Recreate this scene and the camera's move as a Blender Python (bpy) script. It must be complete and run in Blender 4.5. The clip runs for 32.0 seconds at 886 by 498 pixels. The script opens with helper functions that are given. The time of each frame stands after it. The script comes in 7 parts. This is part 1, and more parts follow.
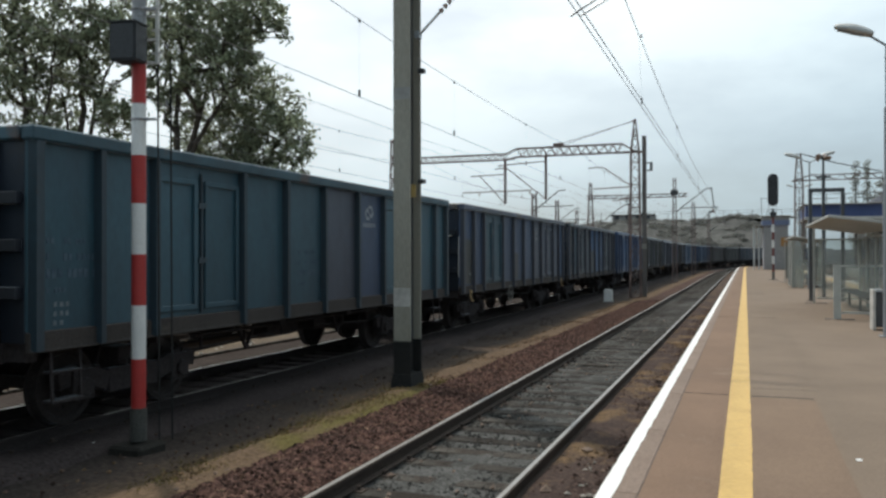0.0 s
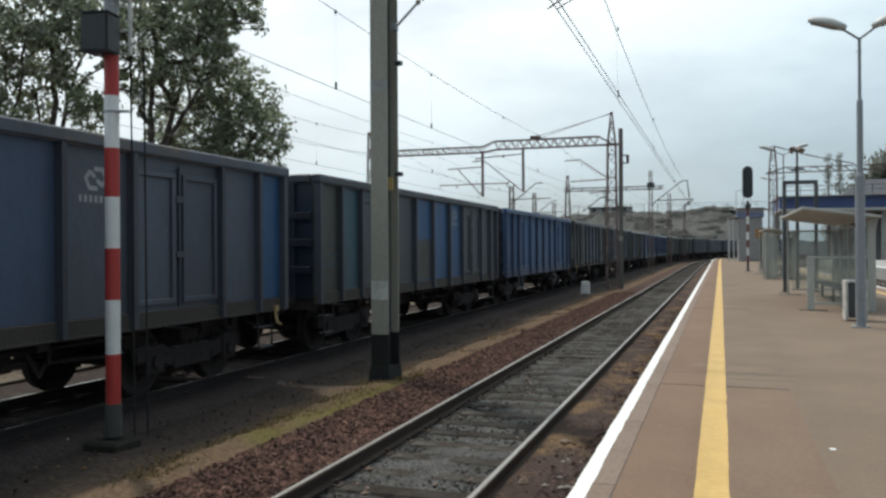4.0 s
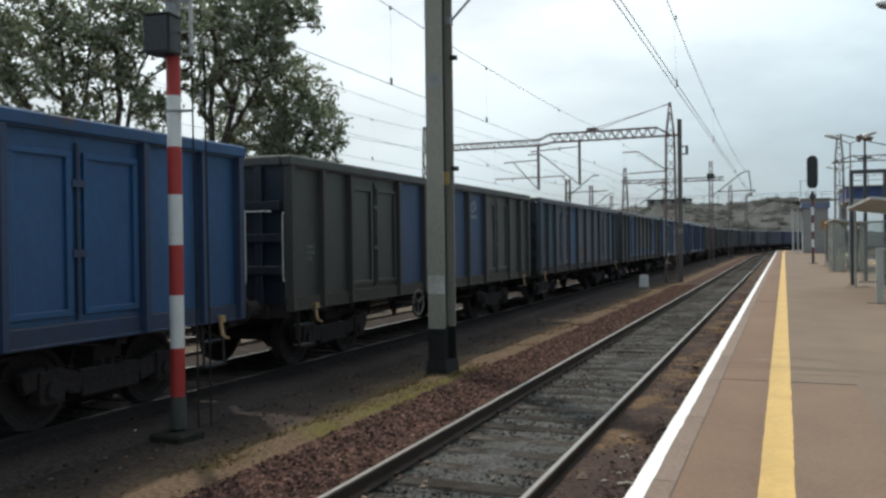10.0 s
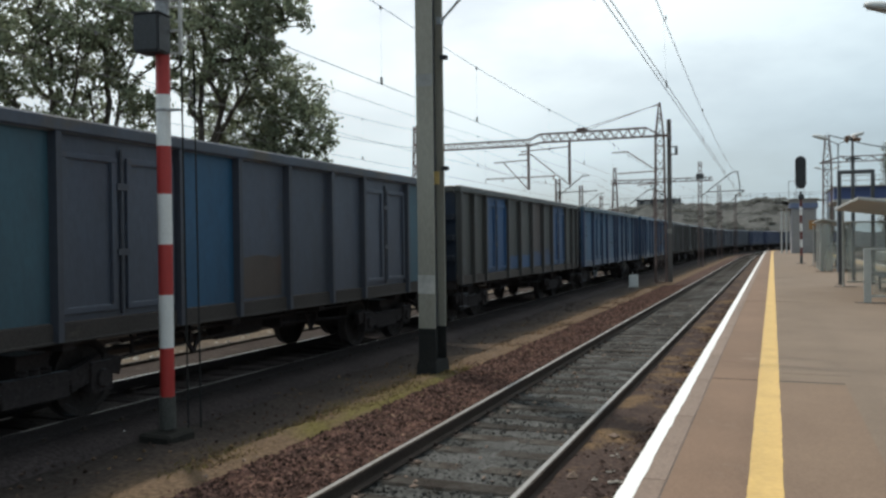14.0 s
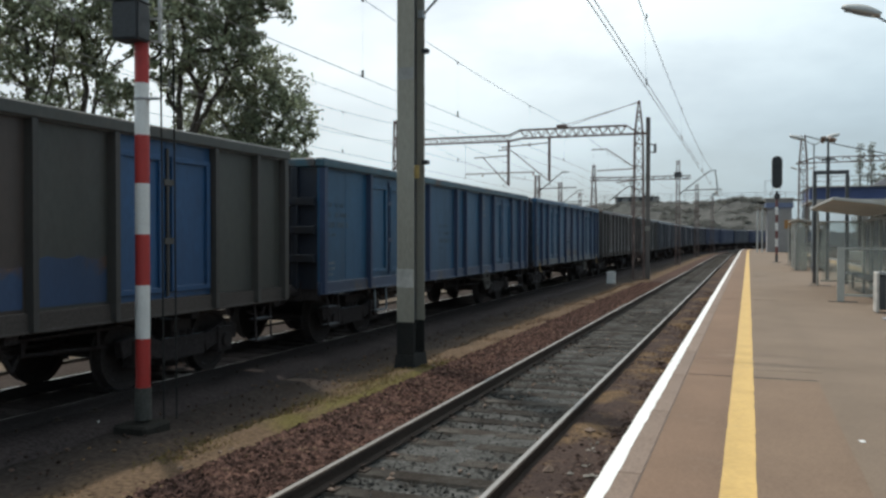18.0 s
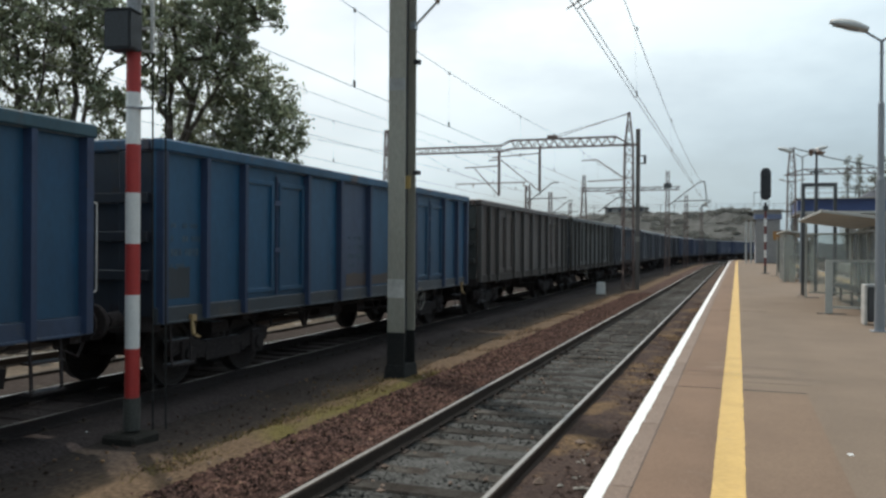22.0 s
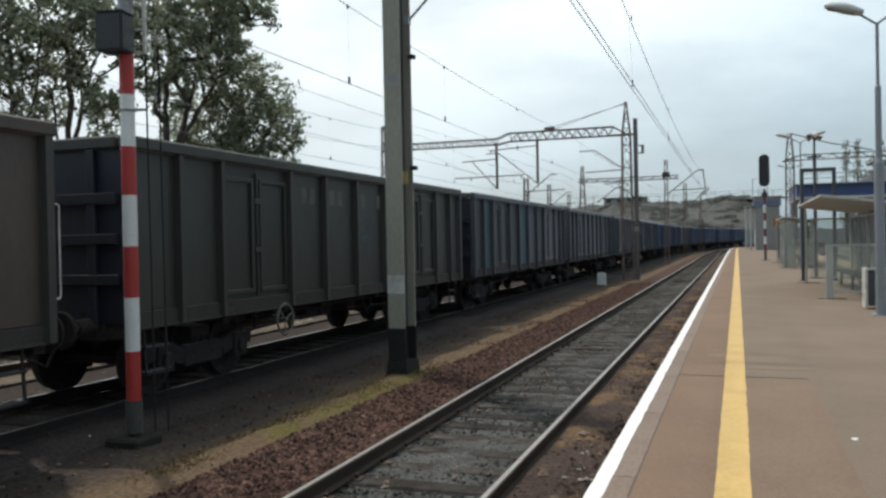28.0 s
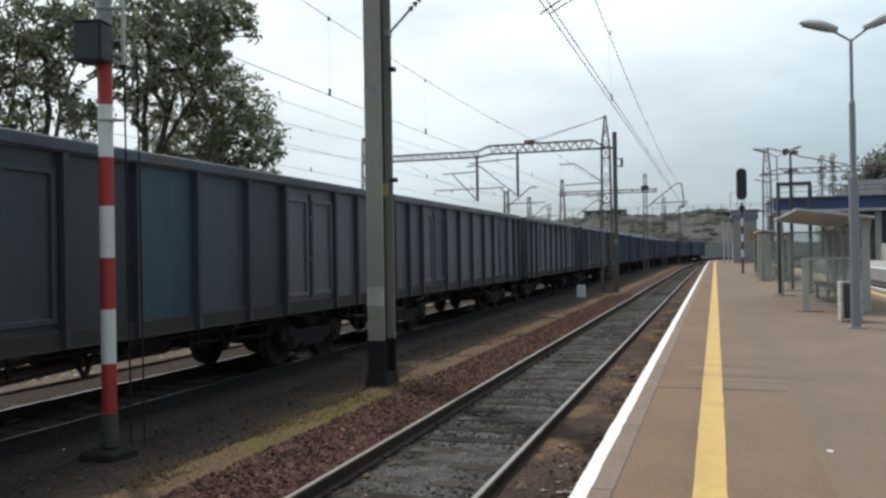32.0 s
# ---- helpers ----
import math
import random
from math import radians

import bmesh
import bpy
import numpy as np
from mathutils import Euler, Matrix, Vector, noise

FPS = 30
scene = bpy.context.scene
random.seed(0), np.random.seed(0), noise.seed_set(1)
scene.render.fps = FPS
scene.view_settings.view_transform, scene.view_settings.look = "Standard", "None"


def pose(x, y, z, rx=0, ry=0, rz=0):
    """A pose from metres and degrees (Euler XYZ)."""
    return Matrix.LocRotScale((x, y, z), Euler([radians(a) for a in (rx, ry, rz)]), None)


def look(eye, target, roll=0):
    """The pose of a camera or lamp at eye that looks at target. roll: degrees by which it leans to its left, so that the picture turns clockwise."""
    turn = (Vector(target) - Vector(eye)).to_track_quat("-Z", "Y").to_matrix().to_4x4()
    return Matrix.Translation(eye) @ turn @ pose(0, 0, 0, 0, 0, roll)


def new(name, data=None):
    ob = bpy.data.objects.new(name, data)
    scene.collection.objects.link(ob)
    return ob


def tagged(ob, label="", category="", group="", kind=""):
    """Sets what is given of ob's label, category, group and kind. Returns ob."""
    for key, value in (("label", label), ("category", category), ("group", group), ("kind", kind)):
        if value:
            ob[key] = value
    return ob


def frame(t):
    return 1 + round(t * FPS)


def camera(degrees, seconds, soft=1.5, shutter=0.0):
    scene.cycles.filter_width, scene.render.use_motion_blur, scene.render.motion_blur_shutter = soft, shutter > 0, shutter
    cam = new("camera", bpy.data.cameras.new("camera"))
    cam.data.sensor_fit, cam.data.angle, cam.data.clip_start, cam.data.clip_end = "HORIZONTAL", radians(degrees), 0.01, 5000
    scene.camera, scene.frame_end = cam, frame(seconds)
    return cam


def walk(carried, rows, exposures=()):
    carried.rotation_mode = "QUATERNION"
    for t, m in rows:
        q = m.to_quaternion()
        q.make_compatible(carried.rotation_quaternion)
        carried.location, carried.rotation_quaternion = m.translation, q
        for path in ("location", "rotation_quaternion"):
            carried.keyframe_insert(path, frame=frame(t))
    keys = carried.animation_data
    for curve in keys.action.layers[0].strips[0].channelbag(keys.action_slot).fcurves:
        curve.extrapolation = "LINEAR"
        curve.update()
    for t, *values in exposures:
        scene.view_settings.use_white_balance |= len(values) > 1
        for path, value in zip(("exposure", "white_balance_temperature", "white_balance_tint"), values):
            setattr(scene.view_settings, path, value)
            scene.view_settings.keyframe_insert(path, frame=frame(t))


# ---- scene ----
EXPOSURE = -0.30
cam = camera(56.03, 32.0, soft=2.7)
# seconds, x, y, z, tilt, lean, turn of the hand-held camera
PATH = [
    (0.0, 0.016, -0.008, 1.996, 90.47, 0.12, 19.96),
    (0.5, 0.022, -0.031, 2.003, 90.89, 0.23, 19.75),
    (1.0, 0.020, -0.037, 2.000, 90.82, -0.31, 19.83),
    (1.5, 0.013, -0.030, 2.004, 91.07, 0.05, 19.61),
    (2.0, 0.012, -0.010, 2.007, 91.08, 0.11, 18.73),
    (2.5, 0.011, 0.002, 2.002, 90.69, 0.25, 18.18),
    (4.5, 0.009, 0.013, 1.997, 89.90, 0.27, 18.77),
    (5.0, 0.003, 0.012, 1.999, 89.88, 0.11, 19.32),
    (5.5, 0.004, -0.000, 1.999, 89.79, -0.00, 19.68),
    (6.0, 0.001, 0.001, 1.994, 89.55, 0.18, 20.13),
    (6.5, -0.002, 0.001, 1.999, 89.47, 0.51, 20.60),
    (7.0, 0.001, 0.004, 1.997, 89.23, 0.46, 20.40),
    (7.5, -0.005, 0.009, 1.995, 89.17, 0.43, 20.95),
    (8.0, -0.011, 0.014, 1.994, 89.06, 0.56, 21.77),
    (8.5, -0.010, 0.004, 1.995, 89.26, 0.43, 22.34),
    (9.0, -0.001, 0.009, 1.992, 89.25, 0.65, 22.81),
    (9.5, 0.004, 0.015, 1.993, 89.38, 0.81, 22.26),
    (10.0, 0.006, 0.011, 2.000, 89.60, 0.74, 22.27),
    (10.5, 0.003, 0.002, 1.999, 89.75, 0.80, 22.51),
    (11.0, 0.000, -0.001, 2.004, 89.86, 1.01, 22.89),
    (11.5, 0.005, -0.005, 2.004, 89.75, 1.34, 22.77),
    (12.0, 0.001, 0.015, 1.996, 89.45, 1.28, 22.48),
    (12.5, 0.001, 0.028, 1.996, 88.95, 1.04, 21.84),
    (13.0, -0.000, 0.020, 1.998, 89.44, 0.93, 21.66),
    (13.5, 0.004, 0.008, 1.999, 89.64, 0.82, 21.65),
    (15.5, 0.002, 0.013, 1.989, 89.03, 0.17, 20.99),
    (16.0, -0.002, 0.022, 1.991, 88.75, 0.07, 20.59),
    (16.5, -0.006, 0.023, 1.985, 88.52, 0.18, 20.43),
    (17.0, 0.001, 0.017, 1.992, 88.53, 0.07, 20.48),
    (17.5, -0.002, 0.005, 1.988, 88.68, -0.07, 20.42),
    (18.0, -0.001, -0.000, 1.987, 89.21, -0.05, 20.14),
    (18.5, -0.005, -0.008, 1.997, 89.48, -0.03, 19.83),
    (19.0, -0.000, -0.002, 1.998, 89.25, -0.00, 19.78),
    (19.5, 0.002, -0.003, 1.998, 89.44, 0.03, 19.73),
    (20.0, 0.003, -0.003, 2.000, 89.60, 0.29, 19.65),
    (20.5, 0.002, -0.012, 2.001, 89.82, 0.22, 19.77),
    (21.0, -0.002, -0.012, 2.000, 89.97, -0.09, 19.38),
    (21.5, -0.003, -0.021, 2.007, 90.07, -0.14, 19.38),
    (22.0, -0.008, -0.016, 2.008, 89.85, -0.36, 19.46),
    (22.5, -0.002, -0.014, 2.008, 90.16, -0.17, 19.41),
    (23.0, -0.003, -0.014, 2.008, 90.21, -0.03, 19.21),
    (23.5, -0.002, -0.016, 2.011, 90.39, 0.25, 19.29),
    (24.0, -0.001, -0.008, 2.014, 90.32, 0.29, 19.24),
    (24.5, -0.007, -0.004, 2.018, 90.32, 0.70, 19.22),
    (25.0, -0.010, -0.001, 2.016, 90.23, 0.54, 18.92),
    (25.5, -0.005, -0.007, 2.014, 90.16, 0.65, 18.85),
    (27.5, -0.010, 0.021, 2.005, 89.63, 0.86, 19.18),
    (28.0, -0.001, 0.013, 2.004, 89.50, 1.12, 19.46),
    (28.5, -0.008, 0.019, 2.004, 89.52, 1.02, 19.35),
    (29.0, -0.004, 0.022, 2.005, 89.56, 1.30, 19.26),
    (29.5, 0.001, 0.028, 2.001, 89.90, 1.37, 18.90),
    (30.0, 0.004, 0.026, 2.004, 90.24, 1.67, 18.90),
    (30.5, 0.011, 0.015, 2.009, 90.66, 1.60, 18.82),
    (31.0, 0.007, 0.008, 2.011, 90.94, 1.38, 18.59),
    (31.5, 0.015, 0.004, 2.014, 90.78, 1.28, 18.28),
    (32.0, 0.008, 0.011, 2.007, 90.30, 0.93, 18.11),
]
walk(cam, [(r[0], pose(*r[1:])) for r in PATH], exposures=[(0.0, EXPOSURE), (32.0, EXPOSURE)])

# ---- world and sun ----
SUN_FROM = Vector((-0.376, 0.350, 0.857)).normalized()
elev = math.asin(SUN_FROM.z)
world = bpy.data.worlds.new("world")
scene.world = world
world.use_nodes = True
wn, wl = world.node_tree.nodes, world.node_tree.links
wn.clear()
w_out = wn.new("ShaderNodeOutputWorld")
w_bg = wn.new("ShaderNodeBackground")
sky = wn.new("ShaderNodeTexSky")
sky.sky_type = "NISHITA"
sky.sun_disc = False
sky.sun_elevation = elev
sky.sun_rotation = math.atan2(SUN_FROM.x, SUN_FROM.y)
sky.air_density, sky.dust_density, sky.ozone_density = 1.0, 2.5, 1.2
w_co = wn.new("ShaderNodeTexCoord")
w_map = wn.new("ShaderNodeMapping")
w_map.inputs["Scale"].default_value = (1.0, 1.0, 2.6)
w_noise = wn.new("ShaderNodeTexNoise")
w_noise.inputs["Scale"].default_value = 2.3
w_noise.inputs["Detail"].default_value = 7.0
w_noise.inputs["Roughness"].default_value = 0.55
w_ramp = wn.new("ShaderNodeValToRGB")
w_ramp.color_ramp.elements[0].position = 0.34
w_ramp.color_ramp.elements[0].color = (0.52, 0.52, 0.52, 1)
w_ramp.color_ramp.elements[1].position = 0.60
w_ramp.color_ramp.elements[1].color = (0.97, 0.97, 0.97, 1)
# cloud brightness: brighter round the veiled sun
w_sun = wn.new("ShaderNodeVectorMath")
w_sun.operation = "DOT_PRODUCT"
w_sun.inputs[1].default_value = tuple(SUN_FROM)
w_glow = wn.new("ShaderNodeMapRange")
w_glow.inputs["From Min"].default_value = 0.15
w_glow.inputs["From Max"].default_value = 0.95
w_glow.inputs["To Min"].default_value = 7.0
w_glow.inputs["To Max"].default_value = 20.5
w_tint = wn.new("ShaderNodeMix")
w_tint.data_type = "RGBA"
w_tint.blend_type = "MULTIPLY"
w_tint.inputs[0].default_value = 1.0
w_hue = wn.new("ShaderNodeMapRange")
w_hue.inputs["From Min"].default_value = 0.33
w_hue.inputs["From Max"].default_value = 0.64
w_hues = wn.new("ShaderNodeMix")
w_hues.data_type = "RGBA"
w_hues.inputs[6].default_value = (0.72, 0.93, 1.05, 1)
w_hues.inputs[7].default_value = (0.90, 0.98, 1.0, 1)
w_mix = wn.new("ShaderNodeMix")
w_mix.data_type = "RGBA"
# the cloud sheet thins towards the horizon
w_sep = wn.new("ShaderNodeSeparateXYZ")
w_low = wn.new("ShaderNodeMapRange")
w_low.inputs["From Min"].default_value, w_low.inputs["From Max"].default_value = 0.0, 0.26
w_low.inputs["To Min"].default_value, w_low.inputs["To Max"].default_value = 0.76, 1.0
w_thin = wn.new("ShaderNodeMath")
w_thin.operation = "MULTIPLY"
wl.new(w_co.outputs["Generated"], w_sep.inputs[0])
wl.new(w_sep.outputs["Z"], w_low.inputs["Value"])
wl.new(w_glow.outputs["Result"], w_thin.inputs[0])
wl.new(w_low.outputs["Result"], w_thin.inputs[1])
wl.new(w_co.outputs["Generated"], w_map.inputs["Vector"])
wl.new(w_map.outputs["Vector"], w_noise.inputs["Vector"])
wl.new(w_noise.outputs["Fac"], w_ramp.inputs["Fac"])
wl.new(w_co.outputs["Generated"], w_sun.inputs[0])
wl.new(w_sun.outputs["Value"], w_glow.inputs["Value"])
wl.new(w_thin.outputs["Value"], w_tint.inputs[6])
wl.new(w_sun.outputs["Value"], w_hue.inputs["Value"])
wl.new(w_hue.outputs["Result"], w_hues.inputs[0])
wl.new(w_hues.outputs[2], w_tint.inputs[7])
wl.new(w_ramp.outputs["Color"], w_mix.inputs[0])
wl.new(sky.outputs["Color"], w_mix.inputs[6])
wl.new(w_tint.outputs[2], w_mix.inputs[7])
wl.new(w_mix.outputs[2], w_bg.inputs["Color"])
w_bg.inputs["Strength"].default_value = 0.1
wl.new(w_bg.outputs["Background"], w_out.inputs["Surface"])

sun = new("sun", bpy.data.lights.new("sun", "SUN"))
sun.data.energy = 3.2
sun.data.angle = radians(1.5)
sun.data.color = (1.0, 0.93, 0.83)
sun.matrix_world = look(tuple(SUN_FROM * 50), (0, 0, 0))


# ---- materials ----
MATS = {}


def surface(name, base, second=None, rough=0.8, metal=0.0, scale=1.2, amount=0.55, grain=40.0, grain_amount=0.25, bump=0.15,
            per_object=0.0, streak=1.0, third=None, third_at=0.62, third_scale=0.6, island=0.0, spec=0.5, haze_sheen=0.0):
    """A procedural surface: two colours mixed by blotches, a fine grain, patches of a third colour, bump and wear."""
    m = bpy.data.materials.new(name)
    m.use_nodes = True
    n, l = m.node_tree.nodes, m.node_tree.links
    bsdf = n["Principled BSDF"]
    co = n.new("ShaderNodeTexCoord")
    mp = n.new("ShaderNodeMapping")
    mp.inputs["Scale"].default_value = (1, 1, streak)
    l.new(co.outputs["Object"], mp.inputs["Vector"])
    blot = n.new("ShaderNodeTexNoise")
    blot.inputs["Scale"].default_value = scale
    blot.inputs["Detail"].default_value = 6
    blot.inputs["Roughness"].default_value = 0.6
    l.new(mp.outputs["Vector"], blot.inputs["Vector"])
    fine = n.new("ShaderNodeTexNoise")
    fine.inputs["Scale"].default_value = grain
    fine.inputs["Detail"].default_value = 4
    l.new(mp.outputs["Vector"], fine.inputs["Vector"])
    second = second or tuple(c * 0.55 for c in base)
    r1 = n.new("ShaderNodeMapRange")
    r1.inputs["From Min"].default_value, r1.inputs["From Max"].default_value = 0.35, 0.68
    r1.inputs["To Max"].default_value = amount
    l.new(blot.outputs["Fac"], r1.inputs["Value"])
    mix = n.new("ShaderNodeMix")
    mix.data_type = "RGBA"
    mix.inputs[6].default_value, mix.inputs[7].default_value = (*base, 1), (*second, 1)
    l.new(r1.outputs["Result"], mix.inputs[0])
    colour = mix.outputs[2]
    if third:
        pat = n.new("ShaderNodeTexNoise")
        pat.inputs["Scale"].default_value = third_scale
        pat.inputs["Detail"].default_value = 8
        pat.inputs["Roughness"].default_value = 0.7
        l.new(co.outputs["Object"], pat.inputs["Vector"])
        r3 = n.new("ShaderNodeMapRange")
        r3.inputs["From Min"].default_value, r3.inputs["From Max"].default_value = third_at - 0.04, third_at + 0.06
        l.new(pat.outputs["Fac"], r3.inputs["Value"])
        m3 = n.new("ShaderNodeMix")
        m3.data_type = "RGBA"
        m3.inputs[7].default_value = (*third, 1)
        l.new(r3.outputs["Result"], m3.inputs[0])
        l.new(colour, m3.inputs[6])
        colour = m3.outputs[2]
    gm = n.new("ShaderNodeMapRange")
    gm.inputs["From Min"].default_value, gm.inputs["From Max"].default_value = 0.3, 0.7
    gm.inputs["To Min"].default_value, gm.inputs["To Max"].default_value = 1 - grain_amount, 1 + grain_amount
    l.new(fine.outputs["Fac"], gm.inputs["Value"])
    value = gm.outputs["Result"]
    if per_object or island:
        src = n.new("ShaderNodeObjectInfo") if per_object else n.new("ShaderNodeNewGeometry")
        am = per_object or island
        pr = n.new("ShaderNodeMapRange")
        pr.inputs["To Min"].default_value, pr.inputs["To Max"].default_value = 1 - am, 1 + am
        l.new(src.outputs["Random" if per_object else "Random Per Island"], pr.inputs["Value"])
        mu = n.new("ShaderNodeMath")
        mu.operation = "MULTIPLY"
        l.new(value, mu.inputs[0])
        l.new(pr.outputs["Result"], mu.inputs[1])
        value = mu.outputs["Value"]
    hs = n.new("ShaderNodeHueSaturation")
    l.new(colour, hs.inputs["Color"])
    l.new(value, hs.inputs["Value"])
    l.new(hs.outputs["Color"], bsdf.inputs["Base Color"])
    rr = n.new("ShaderNodeMapRange")
    rr.inputs["To Min"].default_value, rr.inputs["To Max"].default_value = max(0.05, rough - 0.12), min(1.0, rough + 0.12)
    l.new(blot.outputs["Fac"], rr.inputs["Value"])
    l.new(rr.outputs["Result"], bsdf.inputs["Roughness"])
    bsdf.inputs["Metallic"].default_value = metal
    bsdf.inputs["Specular IOR Level"].default_value = spec
    if haze_sheen:
        # a pale sheen at glancing views that stands in for haze on far wagons
        bsdf.inputs["Sheen Weight"].default_value = haze_sheen
        bsdf.inputs["Sheen Roughness"].default_value = 0.22
        bsdf.inputs["Sheen Tint"].default_value = (0.49, 0.55, 0.61, 1)
    if bump:
        b = n.new("ShaderNodeBump")
        b.inputs["Strength"].default_value = bump
        b.inputs["Distance"].default_value = 0.02
        l.new(fine.outputs["Fac"], b.inputs["Height"])
        l.new(b.outputs["Normal"], bsdf.inputs["Normal"])
    MATS[name] = m
    return m


def glass(name, tint=(0.88, 0.92, 0.90), rough=0.05, dirt=0.2):
    m = bpy.data.materials.new(name)
    m.use_nodes = True
    n, l = m.node_tree.nodes, m.node_tree.links
    n.remove(n["Principled BSDF"])
    out = n["Material Output"]
    tr = n.new("ShaderNodeBsdfTransparent")
    tr.inputs["Color"].default_value = (*tint, 1)
    gl = n.new("ShaderNodeBsdfGlossy")
    gl.inputs["Roughness"].default_value = rough
    di = n.new("ShaderNodeBsdfDiffuse")
    di.inputs["Color"].default_value = (0.56, 0.57, 0.54, 1)
    fr = n.new("ShaderNodeFresnel")
    no = n.new("ShaderNodeTexNoise")
    no.inputs["Scale"].default_value = 1.5
    no.inputs["Detail"].default_value = 5
    mr = n.new("ShaderNodeMapRange")
    mr.inputs["To Min"].default_value, mr.inputs["To Max"].default_value = dirt * 0.5, dirt * 1.5
    l.new(no.outputs["Fac"], mr.inputs["Value"])
    m1 = n.new("ShaderNodeMixShader")
    l.new(fr.outputs["Fac"], m1.inputs["Fac"])
    l.new(tr.outputs["BSDF"], m1.inputs[1])
    l.new(gl.outputs["BSDF"], m1.inputs[2])
    m2 = n.new("ShaderNodeMixShader")
    l.new(mr.outputs["Result"], m2.inputs["Fac"])
    l.new(m1.outputs["Shader"], m2.inputs[1])
    l.new(di.outputs["BSDF"], m2.inputs[2])
    l.new(m2.outputs["Shader"], out.inputs["Surface"])
    MATS[name] = m
    return m


RUST = (0.085, 0.05, 0.035)
surface("rail_steel", (0.30, 0.29, 0.275), (0.20, 0.19, 0.175), rough=0.42, metal=0.85, scale=2.0, grain=60, grain_amount=0.12, bump=0.03)
surface("rail_rust", (0.060, 0.046, 0.038), (0.036, 0.029, 0.026), rough=0.9, spec=0.15)
surface("sleeper", (0.067, 0.062, 0.054), (0.042, 0.038, 0.034), rough=0.9, scale=3.0, amount=0.8, grain=35, per_object=0.35, bump=0.4, third=(0.034, 0.028, 0.023), third_at=0.52, third_scale=2.0, spec=0.1)
surface("ballast_red", (0.096, 0.053, 0.041), (0.046, 0.031, 0.028), rough=0.95, scale=2.0, grain=25, grain_amount=0.45, bump=0.8, island=0.85, third=(0.167, 0.113, 0.076), third_at=0.62, third_scale=5.0, spec=0.1)
surface("ballast_grey", (0.071, 0.071, 0.068), (0.023, 0.023, 0.021), rough=0.95, scale=3.2, amount=0.95, grain=25, grain_amount=0.4, bump=0.7, island=0.4, third=(0.027, 0.022, 0.017), third_at=0.60, third_scale=1.1, spec=0.1)
surface("ballast_brown", (0.074, 0.050, 0.041), (0.042, 0.031, 0.029), rough=0.95, scale=1.6, grain=25, grain_amount=0.45, bump=0.8, island=0.6, third=(0.160, 0.105, 0.059), third_at=0.55, third_scale=0.9, spec=0.1)
# freight track ballast: shade under and beside the train is in the colour
surface("ballast_shaded", (0.044, 0.036, 0.035), (0.027, 0.023, 0.023), rough=0.95, scale=1.3, grain=25, grain_amount=0.45, bump=0.8, island=0.5, spec=0.08)
surface("ballast_far", (0.050, 0.037, 0.031), (0.027, 0.021, 0.018), rough=0.95, scale=2.0, grain=22, grain_amount=0.5, bump=0.8, island=0.5, third=(0.101, 0.084, 0.071), third_at=0.64, third_scale=2.5, spec=0.08)
# freight rail sides, darkened for the train's shade
surface("rail_shaded", (0.040, 0.034, 0.033), (0.028, 0.025, 0.024), rough=0.95, spec=0.05)
# near freight rail head: dimmed in colour for the train's shade
surface("rail_head_shaded", (0.16, 0.15, 0.145), (0.09, 0.085, 0.08), rough=0.36, metal=0.9, scale=0.6, grain=60, grain_amount=0.1, bump=0.02)
# far freight rail head: paler copy, sky brightness put into the metal colour
surface("rail_head_sky_lit", (0.62, 0.61, 0.59), (0.45, 0.44, 0.42), rough=0.3, metal=1.0, scale=0.8, grain=60, grain_amount=0.08, bump=0.02)
surface("clod", (0.160, 0.105, 0.060), (0.084, 0.055, 0.035), rough=0.95, scale=1.5, grain=25, island=0.7, spec=0.1)
surface("soil", (0.053, 0.042, 0.036), (0.030, 0.025, 0.022), rough=0.95, scale=0.8, grain=18, grain_amount=0.45, bump=0.7, third=(0.040, 0.029, 0.021), third_at=0.60, spec=0.08)
surface("sand", (0.122, 0.094, 0.067), (0.066, 0.052, 0.040), rough=0.95, scale=0.7, amount=0.95, grain=12, grain_amount=0.35, bump=0.5, spec=0.1)
surface("dry_grass", (0.126, 0.101, 0.030), (0.084, 0.074, 0.024), rough=0.9, island=0.5, scale=1.5, spec=0.1)
surface("platform_brown", (0.178, 0.114, 0.077), (0.141, 0.094, 0.066), rough=0.9, scale=0.9, amount=0.7, grain=55, grain_amount=0.14, bump=0.12, third=(0.202, 0.143, 0.105), third_at=0.66, third_scale=0.9, spec=0.25)
surface("platform_beige", (0.172, 0.128, 0.094), (0.134, 0.102, 0.076), rough=0.9, scale=0.7, amount=0.7, grain=55, grain_amount=0.14, bump=0.12, third=(0.122, 0.088, 0.066), third_at=0.68, third_scale=0.7, spec=0.25)
surface("platform_mid", (0.176, 0.121, 0.083), (0.141, 0.097, 0.070), rough=0.9, scale=0.9, amount=0.7, grain=55, grain_amount=0.14, bump=0.12, third=(0.126, 0.089, 0.066), third_at=0.67, third_scale=0.8, spec=0.25)
surface("footing_dark", (0.034, 0.032, 0.028), (0.022, 0.021, 0.019), rough=0.95, scale=2.0, bump=0.3, spec=0.08)
surface("coping", (0.175, 0.124, 0.094), (0.139, 0.097, 0.073), rough=0.85, scale=1.5, grain=45, per_object=0.08)
surface("coping_dark", (0.10, 0.08, 0.068), (0.16, 0.125, 0.105), rough=0.9, scale=2.0)
surface("line_white", (0.738, 0.738, 0.720), (0.558, 0.540, 0.513), rough=0.7, scale=3.0, amount=0.5, grain=30, grain_amount=0.07, third=(0.360, 0.324, 0.288), third_at=0.70, third_scale=4.0)
